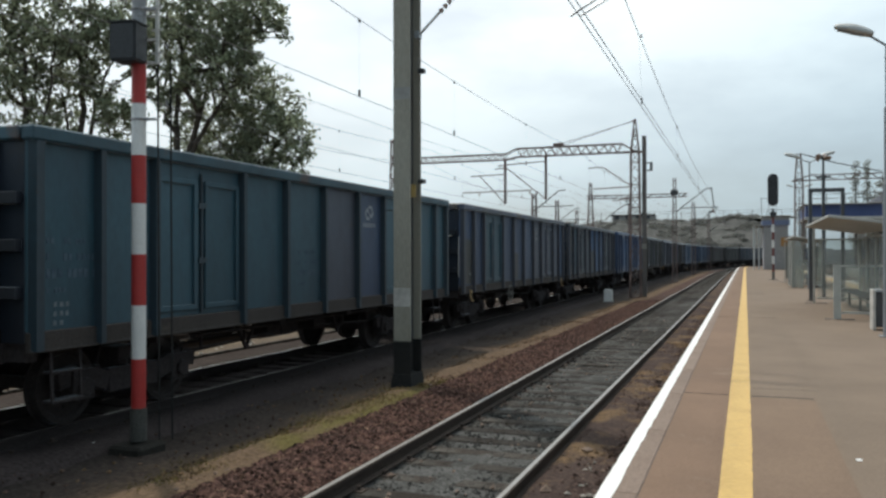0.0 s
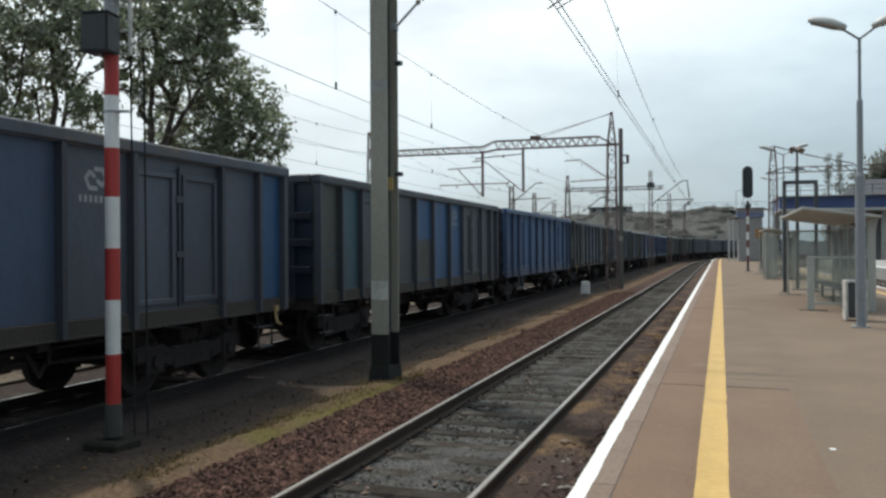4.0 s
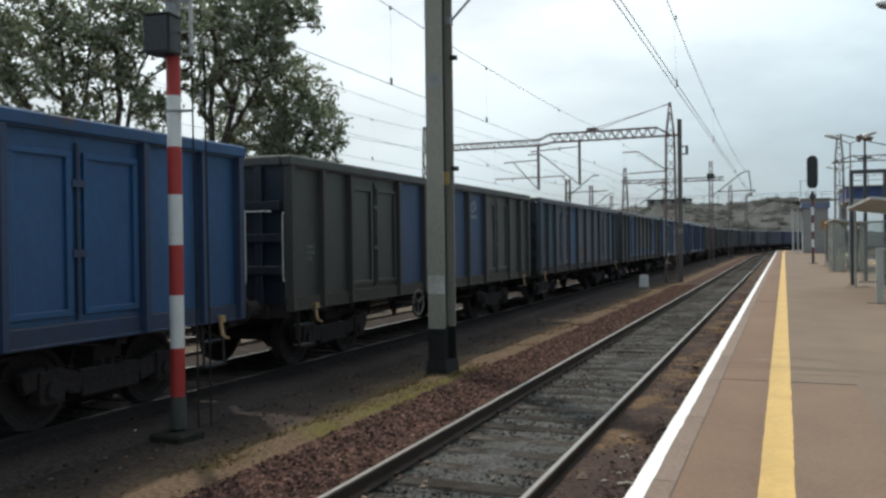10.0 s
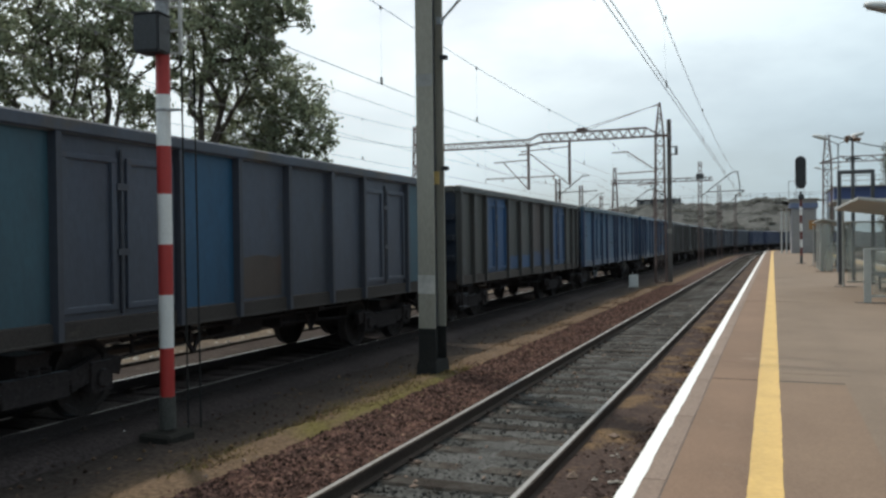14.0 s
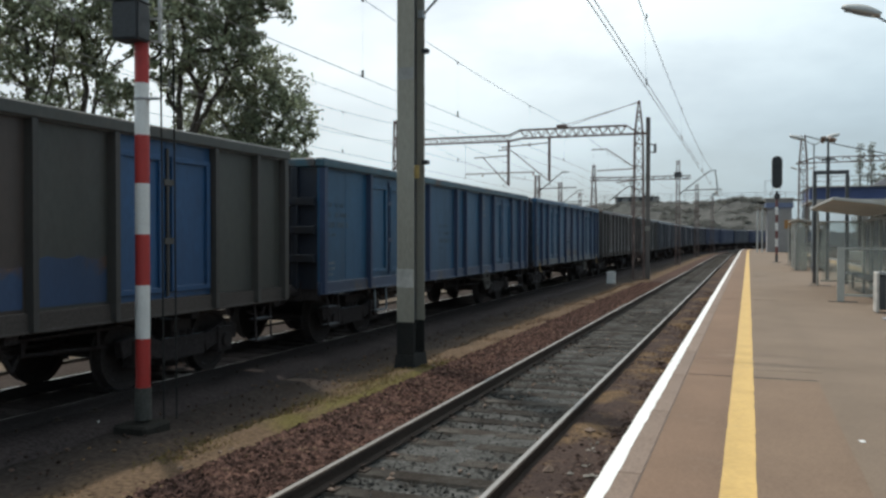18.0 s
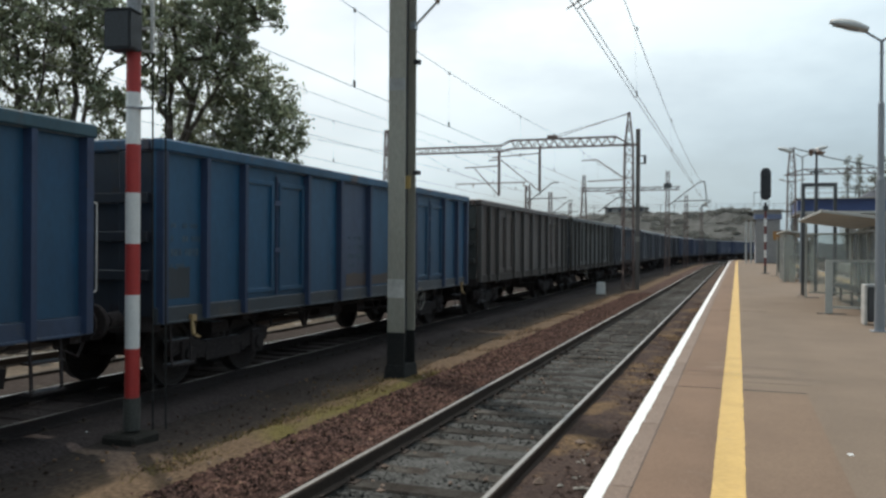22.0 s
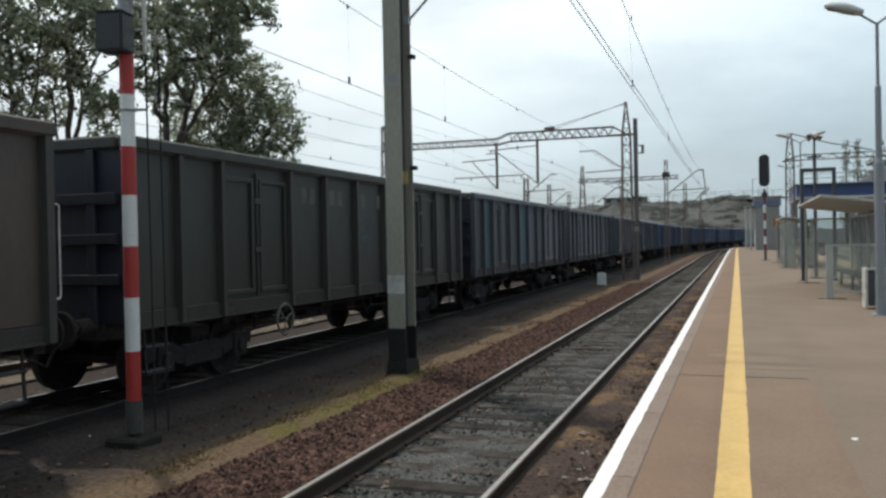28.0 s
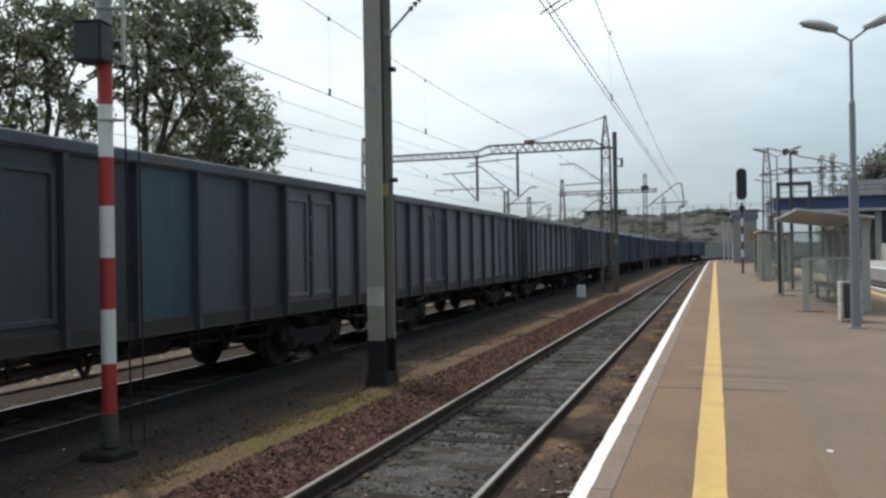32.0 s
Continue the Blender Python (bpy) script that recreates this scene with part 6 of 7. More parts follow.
def platform_signal():
    root = thing("railway_signal", (1.55, 52.5, PLAT), "black oval railway signal on a red and white post", "railway signal")
    z = 0.0
    for k in range(9):
        h = 0.465
        bm = bmesh.new()
        tube(bm, (0, 0, z), (0, 0, z + h), 0.075, n=12)
        part("painted_band", bm, ("steel_dark", "band_red", "white_paint")[0 if k == 0 else 2 - (k % 2) if k < 8 else 0], root)
        z += h
    bm = bmesh.new()
    n = 16
    pts = []
    for i in range(n + 1):
        u = math.pi * i / n
        pts.append((0.29 * math.cos(u), 5.92 + 0.29 * math.sin(u)))
    for i in range(n + 1):
        u = math.pi + math.pi * i / n
        pts.append((0.29 * math.cos(u), 4.62 + 0.29 * math.sin(u)))
    a = [bm.verts.new((x, -0.14, zz)) for x, zz in pts]
    b = [bm.verts.new((x, 0.10, zz)) for x, zz in pts]
    bm.faces.new(a)
    bm.faces.new(b[::-1])
    for i in range(len(pts)):
        j = (i + 1) % len(pts)
        bm.faces.new((a[i], a[j], b[j], b[i]))
    head = part("signal_head", bm, "box_black", root, "black oval signal head")
    for k in range(4):
        bm = bmesh.new()
        tube(bm, (0, -0.14, 4.65 + 0.42 * k), (0, -0.34, 4.65 + 0.42 * k), 0.13, 0.14, n=12)
        part("hood", bm, "box_black", head)
    bm = bmesh.new()
    tube(bm, (0, 0.1, 3.85), (0, -0.22, 3.85), 0.17, n=14)
    part("lower_lamp", bm, "box_black", root, "small round black lamp")
    bm = bmesh.new()
    box(bm, -0.25, 0.25, -0.25, 0.25, 0, 0.03)
    part("base_plate", bm, "steel_dark", root)


platform_signal()


def notice_board():
    root = thing("notice_board", (2.15, 56.0, PLAT), "orange-yellow notice board on a post", "notice board")
    bm = bmesh.new()
    tube(bm, (0.3, 0, 0), (0.3, 0, 2.2), 0.05, n=8)
    part("post", bm, "steel_dark", root)
    bm = bmesh.new()
    box(bm, -0.05, 0.65, -0.04, 0.04, 2.0, 2.55)
    part("board", bm, "orange_sign", root)


notice_board()


def floodlight_mast():
    root = thing("floodlight_mast", (2.48, 30.5, PLAT), "slender dark mast with a cluster of small floodlights at the top", "mast")
    bm = bmesh.new()
    tube(bm, (0, 0, 0), (0, 0, 4.0), 0.06, 0.055, n=12)
    part("lower_pole", bm, "steel_dark", root)
    bm = bmesh.new()
    tube(bm, (0, 0, 4.0), (0, 0, 4.12), 0.075, n=12)
    tube(bm, (0, 0, 4.12), (0, 0, 4.72), 0.036, 0.034, n=10)
    part("upper_pole", bm, "steel_dark", root)
    bm = bmesh.new()
    box(bm, -0.2, 0.2, -0.03, 0.03, 4.02, 4.08)
    part("bracket", bm, "steel_dark", root)
    for k in range(5):
        u = 2 * math.pi * k / 5
        c = Vector((0.14 * math.cos(u), 0.14 * math.sin(u), 4.72 + 0.07 * (k % 2)))
        bm = bmesh.new()
        tube(bm, (-0.02, 0, 0), (0.11, 0, -0.02), 0.045, 0.085, n=10)
        bmesh.ops.transform(bm, matrix=Matrix.Translation(c) @ Matrix.Rotation(u, 4, "Z") @ Matrix.Rotation(0.45, 4, "Y"), verts=bm.verts[:])
        lamp = part("lamp", bm, "insulator", root, "brown round floodlight")
        bm = bmesh.new()
        bar(bm, (0, 0, 4.66), (c.x, c.y, c.z), 0.025, 0.025)
        part("lamp_arm", bm, "steel_dark", root)
    bm = bmesh.new()
    box(bm, -0.14, 0.14, -0.14, 0.14, 0, 0.02)
    part("base_plate", bm, "steel_dark", root)


floodlight_mast()


def right_gantry():
    y = 88.0
    root = thing("right_gantry", (0, 0, 0), "distant lattice gantry over the far platform tracks", "gantry")
    bm = bmesh.new()
    lattice(bm, (4.95, y), 0.85, 0.7, PLAT, 9.4, 11, leg=0.08)
    lattice(bm, (4.95, y), 0.7, 0.3, 9.4, 11.9, 3, leg=0.08)
    part("tower", bm, "steel_rusty", root)
    bm = bmesh.new()
    truss(bm, 6.2, 34, y, 9.25, 9.75, 44, chord=0.06)
    for dy in (-0.2, 0.2):
        bar(bm, (4.3, y + dy, 9.2), (6.2, y + dy, 9.8), 0.09, 0.09)
        bar(bm, (4.3, y + dy, 9.2), (6.2, y + dy, 9.25), 0.09, 0.09)
    part("beam", bm, "steel_rusty", root)
    bm = bmesh.new()
    lattice(bm, (33, y), 1.2, 0.5, -0.2, 12.4, 12, leg=0.09)
    part("tower", bm, "steel_rusty", root)
    for p, q in (((5.0, 11.9), (8.4, 10.8)), ((8.4, 10.8), (12.2, 9.9))):
        bm = bmesh.new()
        tube(bm, (p[0], y, p[1]), (q[0], y, q[1]), 0.05, n=6)
        part("stay", bm, "steel_dark", root)


right_gantry()


# ---- buildings beyond the platform end ----
def stair_house():
    root = thing("stair_house", (1.75, 90.0, PLAT), "grey platform building with a blue band under the roof", "building")
    bm = bmesh.new()
    box(bm, 0, 2.3, 0, 6.0, 0, 4.45)
    part("wall", bm, "wall_blue_grey", root)
    bm = bmesh.new()
    box(bm, -0.15, 2.45, -0.15, 6.15, 4.45, 4.95)
    part("roof_band", bm, "dull_blue", root, "blue sheet roof band")
    bm = bmesh.new()
    box(bm, -0.1, 2.4, -0.1, 6.1, 4.95, 5.3)
    part("fascia", bm, "wall_hazy", root)
    bm = bmesh.new()
    box(bm, -0.25, 2.55, -0.25, 6.25, 5.3, 5.42)
    part("roof", bm, "concrete", root)
    for x in (-0.2, 0.5, 1.2):
        bm = bmesh.new()
        tube(bm, (x, -0.2, 5.42), (x, -0.2, 7.2), 0.03, n=6)
        part("railing_post", bm, "lamp_grey", root)
    bm = bmesh.new()
    tube(bm, (-0.2, -0.2, 7.15), (1.2, -0.2, 7.15), 0.025, n=6)
    part("railing", bm, "lamp_grey", root)
    for x0, x1 in ((0.12, 1.02), (1.2, 2.15)):
        bm = bmesh.new()
        box(bm, x0, x1, -0.05, -0.003, 0.1, 4.2)
        part("wall_panel", bm, "wall_hazy", root)
    for x in (-0.45, -0.9):
        bm = bmesh.new()
        tube(bm, (x, 0, 0), (x, 0, 4.5), 0.08, n=8)
        part("pillar", bm, "lamp_head_grey", root)
    bm = bmesh.new()
    box(bm, -1.1, 0, -0.1, 6, 4.4, 4.55)
    part("canopy", bm, "concrete", root)


stair_house()


def station_hall():
    y = 100.0
    root = thing("station_hall", (0, y, 0), "long station hall with a blue fascia on pale columns", "building")
    bm = bmesh.new()
    box(bm, 6.3, 48, 0, 14, 6.2, 7.5)
    part("fascia", bm, "blue_sheet", root, "long blue sheet-metal fascia")
    bm = bmesh.new()
    box(bm, 6.1, 48.2, -0.6, 14.6, 7.5, 7.6)
    part("roof", bm, "concrete", root)
    bm = bmesh.new()
    box(bm, 6.2, 48, -0.3, 14, 5.9, 6.18)
    part("soffit_beam", bm, "wall_pale", root)
    bm = bmesh.new()
    lo = [(12.5, 1), (48, 1), (48, 13), (12.5, 13)]
    hi = [(16, 5), (46, 5), (46, 9), (16, 9)]
    a = [bm.verts.new((x, yy, 7.602)) for x, yy in lo]
    b = [bm.verts.new((x, yy, 9.6)) for x, yy in hi]
    for i in range(4):
        bm.faces.new((a[i], a[(i + 1) % 4], b[(i + 1) % 4], b[i]))
    bm.faces.new(b)
    part("hipped_roof", bm, "slate_roof", root, "dark hipped roof")
    for k in range(11):
        x = 6.6 + 1.8 * k
        bm = bmesh.new()
        box(bm, x - 0.03, x + 0.03, -0.3, -0.24, 7.6, 8.7)
        part("railing_post", bm, "steel_dark", root)
    for z in (8.15, 8.65):
        bm = bmesh.new()
        box(bm, 6.6, 24.7, -0.29, -0.25, z, z + 0.05)
        part("railing", bm, "steel_dark", root)
    for x in (7.0, 12.0, 17.0):
        bm = bmesh.new()
        box(bm, x - 0.3, x + 0.3, 1, 1.6, -0.3, 5.9)
        part("column", bm, "wall_pale", root)
    bm = bmesh.new()
    box(bm, 17.4, 48, 0.6, 13, -0.3, 5.9)
    part("hall_wall", bm, "dark_opening", root, "dark glazed hall front")
    for k in range(7):
        bm = bmesh.new()
        box(bm, 19.0 + 4 * k, 19.3 + 4 * k, 0.5, 0.6, -0.3, 5.9)
        part("mullion", bm, "wall_grey", root)


station_hall()


def opposite_platform():
    root = thing("opposite_platform", (0, 0, 0), "pale paved platform across the second track", "platform", kind="structure")
    bm = bmesh.new()
    box(bm, 10.2, 16.5, -20, 99, -0.4, PLAT)
    part("slab", bm, "wall_grey", root)
    bm = bmesh.new()
    box(bm, 10.21, 10.55, -20, 99, PLAT + 0.003, PLAT + 0.007)
    part("white_line", bm, "line_white", root)
    wall = thing("boundary_wall", (0, 0, 0), "grey boundary wall behind the opposite platform", "wall", kind="structure")
    for k in range(20):
        bm = bmesh.new()
        box(bm, 16.6, 16.8, -20 + 5.95 * k, -20 + 5.95 * k + 5.8, -0.3, 2.3)
        part("wall_panel", bm, "wall_pale", wall)
    for k in range(21):
        bm = bmesh.new()
        box(bm, 16.55, 16.85, -20 + 5.95 * k - 0.13, -20 + 5.95 * k - 0.005, -0.3, 2.45)
        part("wall_post", bm, "concrete", wall)


opposite_platform()


# ---- distance: wooded bank, road bridge, houses ----
def leaf_cloud(centres, size, per, seed, squash=0.8):
    """Small leaf faces scattered round the given clumps [(x, y, z, r), ...]."""
    rng = np.random.default_rng(seed)
    c = np.repeat(np.array(centres), per, axis=0)
    n = len(c)
    d = rng.normal(size=(n, 3))
    d /= np.linalg.norm(d, axis=1)[:, None]
    rad = c[:, 3] * rng.random(n) ** 0.45
    p = c[:, :3] + d * rad[:, None] * np.array([1, 1, squash])
    a = rng.normal(size=(n, 3))
    a /= np.linalg.norm(a, axis=1)[:, None]
    b = np.cross(a, rng.normal(size=(n, 3)))
    b /= np.linalg.norm(b, axis=1)[:, None]
    s = size * rng.uniform(0.6, 1.35, n)[:, None]
    v = np.stack([p - a * s, p + b * s * 0.55, p + a * s, p - b * s * 0.55], 1).reshape(-1, 3)
    f = np.arange(n * 4).reshape(-1, 4)
    return v, f


def hill():
    verts, faces = [], []
    nx, ny = 90, 18

    def height(x, v):
        # a bank with a terrace half way up; its crest falls away to the right
        crest = 13.0 + 0.9 * noise.noise((x * 0.05, 2, 0)) + 0.5 * noise.noise((x * 0.17, 5, 0))
        if x > -8:
            crest += 1.1 * math.exp(-((x + 1) / 6.0) ** 2)
        if x > 4:
            crest -= min(10.5, (x - 4) * 0.75)
        rise = min(1.0, v * 1.6)
        step = 0.5 * (1 - (1 - rise) ** 2) + 0.5 * (0.42 * min(1.0, rise * 3) + 0.58 * max(0.0, min(1.0, rise * 2.2 - 1.0)))
        return -0.3 + crest * step + 0.7 * noise.noise((x * 0.14, v * 9, 1)) * min(1, v * 3)

    for j in range(ny + 1):
        for i in range(nx + 1):
            x = -150 + 210 * i / nx
            verts.append((x, 232 + 60 * j / ny, height(x, j / ny)))
    w = nx + 1
    for j in range(ny):
        for i in range(nx):
            a = j * w + i
            faces.append((a, a + 1, a + w + 1, a + w))
    me = raw("hill", verts, faces, "hill_grass_hazed")
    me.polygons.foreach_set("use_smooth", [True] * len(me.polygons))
    tagged(new("hill", me), "distant grey-green wooded bank behind the tracks, greyed for haze", "hill", kind="structure")
    rng = random.Random(8)
    cl = []
    for k in range(620):
        x, v = rng.uniform(-60, 40), rng.uniform(0.08, 0.75)
        # thickets: dense on the right-hand crest, loose elsewhere
        thick = noise.noise((x * 0.09, v * 4.0, 7)) + (0.55 if -8 < x < 12 and v > 0.35 else 0.0)
        if thick < 0.0:
            continue
        cl.append((x, 232 + 60 * v, height(x, v), rng.uniform(0.9, 2.3)))
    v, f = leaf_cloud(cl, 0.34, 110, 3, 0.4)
    tagged(new("hill_bushes", raw("hill_bushes", v.tolist(), f.tolist(), "bush_hazed")), "bushes covering the distant bank, tones flattened for haze", "bushes", kind="stuff")


hill()


def road_bridge():
    root = thing("road_bridge", (0, 262, 0), "distant road on the bank with a thin railing and a bridge", "bridge")
    bm = bmesh.new()
    box(bm, 3, 42, -2, 6, 12.9, 13.2)
    part("deck", bm, "wall_pale", root)
    for k in range(23):
        bm = bmesh.new()
        box(bm, -46 + 4 * k - 0.06, -46 + 4 * k + 0.06, -2.1, -2.0, 11.0 if k < 13 else 13.2, 15.3)
        part("railing_post", bm, "steel_dark", root)
    for z in (14.5, 15.2):
        bm = bmesh.new()
        box(bm, -46, 42, -2.1, -2.03, z, z + 0.07)
        part("railing", bm, "steel_dark", root)
    for x in (16, 30):
        bm = bmesh.new()
        box(bm, x - 0.7, x + 0.7, 0, 4, -0.3, 12.6)
        part("pier", bm, "concrete", root)
    wall = thing("retaining_wall", (0, 0, 0), "pale concrete retaining wall at the foot of the bank", "wall", kind="structure")
    for k in range(14):
        bm = bmesh.new()
        box(bm, -16 + 4 * k, -16 + 4 * k + 3.95, 222, 222.6, -0.3, 3.3 + 0.15 * (k % 3))
        part("wall_panel", bm, "wall_hazy", wall)


road_bridge()


def far_house(at, w, d, h, label, material="wall_hazy"):
    root = thing("distant_house", at, label, "building", "distant houses")
    bm = bmesh.new()
    box(bm, -w / 2, w / 2, 0, d, -0.3, h)
    part("wall", bm, material, root)
    bm = bmesh.new()
    box(bm, -w / 2 - 0.3, w / 2 + 0.3, -0.3, d + 0.3, h, h + 0.35)
    part("roof", bm, "concrete_dark", root)
    n = max(2, int(w / 3))
    for k in range(n):
        for s in range(max(1, int(h / 3.2))):
            bm = bmesh.new()
            x = -w / 2 + w * (k + 0.5) / n
            box(bm, x - 0.6, x + 0.6, -0.08, -0.005, 1.2 + 3.1 * s, 2.7 + 3.1 * s)
            part("window", bm, "dark_opening", root)


far_house((-34, 272, 12.0), 13, 8, 2.7, "low flat-roofed pale building on top of the bank")
far_house((-60, 230, 0), 16, 10, 9.0, "distant flat-roofed pale building", "wall_grey")


# ---- trees ----
def lobed_tree(at, trunks, lobes, seed, label, tips_per=26, per=26, leaf_size=0.085, clump=0.5, depth=1.0):
    """A tree whose limbs reach out to tips spread through the lobes (x, z, radius) of its crown; leaves sit in clumps at the tips."""
    rng = random.Random(seed)
    root = thing("tree", at, label, "tree", "trees behind the train")
    nodes, parent = [], []
    for line in trunks:
        last = -1
        for a, b in zip(line, line[1:]):
            for q in range(6):
                f = q / 6
                nodes.append(Vector((a[0] + (b[0] - a[0]) * f + rng.uniform(-0.05, 0.05), rng.uniform(-0.08, 0.08), a[1] + (b[1] - a[1]) * f)))
                parent.append(last)
                last = len(nodes) - 1
    tips = []
    for x, z, r in lobes:
        for _ in range(max(4, int(tips_per * r * r))):
            d = Vector((rng.gauss(0, 1), rng.gauss(0, 1), rng.gauss(0, 1))).normalized() * r * rng.random() ** 0.4
            tips.append(Vector((x + d.x, d.y * depth, z + d.z * 0.95)))
    axis = nodes[len(nodes) // 2]
    tips.sort(key=lambda p: (p - axis).length)
    ends = []
    for tip in tips:
        best, cost = 0, 1e9
        for i, p in enumerate(nodes):
            c = (tip - p).length + (1.2 * max(0.0, p.z - tip.z + 0.1))
            if c < cost and p.z > 2.0:
                best, cost = i, c
        p, last = nodes[best], best
        n = max(1, int((tip - p).length / 0.7))
        for q in range(1, n + 1):
            f = q / n
            m = p.lerp(tip, f) + Vector((rng.uniform(-1, 1), rng.uniform(-1, 1), 0.9 * math.sin(math.pi * f) * -0.4)) * 0.1 * n * (1 - f)
            nodes.append(m)
            parent.append(last)
            last = len(nodes) - 1
        ends.append(nodes[last])
    load = [0.0] * len(nodes)
    for i in range(len(nodes) - 1, -1, -1):
        load[i] += 0.4
        if parent[i] >= 0:
            load[parent[i]] += load[i]
    bm = bmesh.new()
    for i, p in enumerate(nodes):
        if parent[i] >= 0:
            q = nodes[parent[i]]
            if (q - p).length > 0.02:
                r0, r1 = 0.013 * load[parent[i]] ** 0.5, 0.013 * load[i] ** 0.5
                tube(bm, q, p, min(r0, r1 * 1.6, 0.2), min(r1, 0.2), n=7 if r1 > 0.06 else 4, caps=False)
    part("trunk", bm, "bark", root, "dark branching trunk")
    cl = [(p.x, p.y, p.z, rng.uniform(0.55, 1.2) * clump) for p in ends]
    v, f = leaf_cloud(cl, leaf_size, per, seed)
    crown = new("crown", raw("crown", v.tolist(), f.tolist(), "leaf"))
    crown.parent = root
    tagged(crown, "uneven crown of small grey-green leaves", kind="stuff")
    return root


lobed_tree((-21.2, 27.5, 0), [[(0, -0.3), (0.1, 4), (-0.1, 7.5), (0.3, 10.5)], [(0.1, 5), (1.2, 8), (2.0, 10.8)], [(0.05, 4.5), (0.9, 6.5), (2.6, 8.8)]],
           [(-0.6, 10.4, 1.8), (1.4, 10.8, 1.8), (3.2, 10.8, 1.3), (-0.2, 8.5, 1.5), (1.8, 9.0, 1.6), (3.3, 9.5, 1.0), (0.6, 12.5, 1.9), (3.2, 12.1, 1.5), (4.3, 10.7, 0.8)],
           17, "broad leafy tree with several dark stems", tips_per=26, per=38, clump=0.42)
lobed_tree((-19.2, 29.0, 0), [[(0, -0.3), (-0.1, 3.5), (0.3, 6.0), (0.6, 8.0)], [(0, 3.0), (1.0, 5.5), (2.0, 7.0)], [(0, 3.0), (-1.2, 5.0), (-1.8, 7.0)]],
           [(0.2, 8.3, 1.5), (1.7, 8.3, 1.2), (2.0, 7.1, 1.1), (2.55, 6.2, 0.7), (1.0, 6.4, 1.3), (-0.6, 6.9, 1.5), (-2.2, 6.7, 1.2), (0.2, 5.0, 1.3), (1.3, 4.9, 1.2), (-1.0, 5.2, 1.3), (2.1, 5.4, 0.8), (0.4, 6.0, 1.2)],
           23, "rounded leafy tree with low branches at the end of the row", tips_per=26, per=37, clump=0.42)
lobed_tree((-26.9, 25.5, 0), [[(0, -0.3), (0.1, 4.5), (-0.1, 8.5), (-0.3, 12)], [(0, 4.0), (1.0, 8), (1.6, 11)], [(0, 4.0), (-1.6, 7.0), (-3.0, 10)]],
           [(-3.0, 10.3, 1.6), (-0.4, 10.5, 1.4), (1.5, 10.7, 1.3), (0.0, 8.9, 1.15), (-2.7, 8.3, 1.2), (0.6, 7.4, 0.8), (-0.2, 12.6, 1.8), (-1.4, 7.0, 0.8), (-3.4, 12.3, 1.6), (-4.6, 9.4, 1.5), (-4.4, 11.2, 1.4)],
           31, "tall thin-leaved tree with visible branches", tips_per=32, per=26, clump=0.42, leaf_size=0.1)
lobed_tree((-25.6, 27.0, 0), [[(0, -0.3), (-0.1, 4.5), (0.1, 8.0), (0.0, 12)], [(0, 5.5), (0.9, 8.5), (1.8, 10.3)], [(-0.1, 5.0), (-0.7, 7.0), (-0.8, 9.4)]],
           [(0.4, 11.1, 1.35), (2.0, 10.3, 1.1), (-0.7, 9.4, 1.2), (0.9, 9.1, 0.8), (-0.8, 7.7, 0.85), (2.0, 7.6, 0.95), (1.2, 8.0, 0.8), (1.9, 6.6, 0.7), (0.4, 13.0, 1.8), (3.0, 11.2, 1.1)],
           44, "slender tree with a thin ragged crown", tips_per=32, per=26, clump=0.42, leaf_size=0.1)


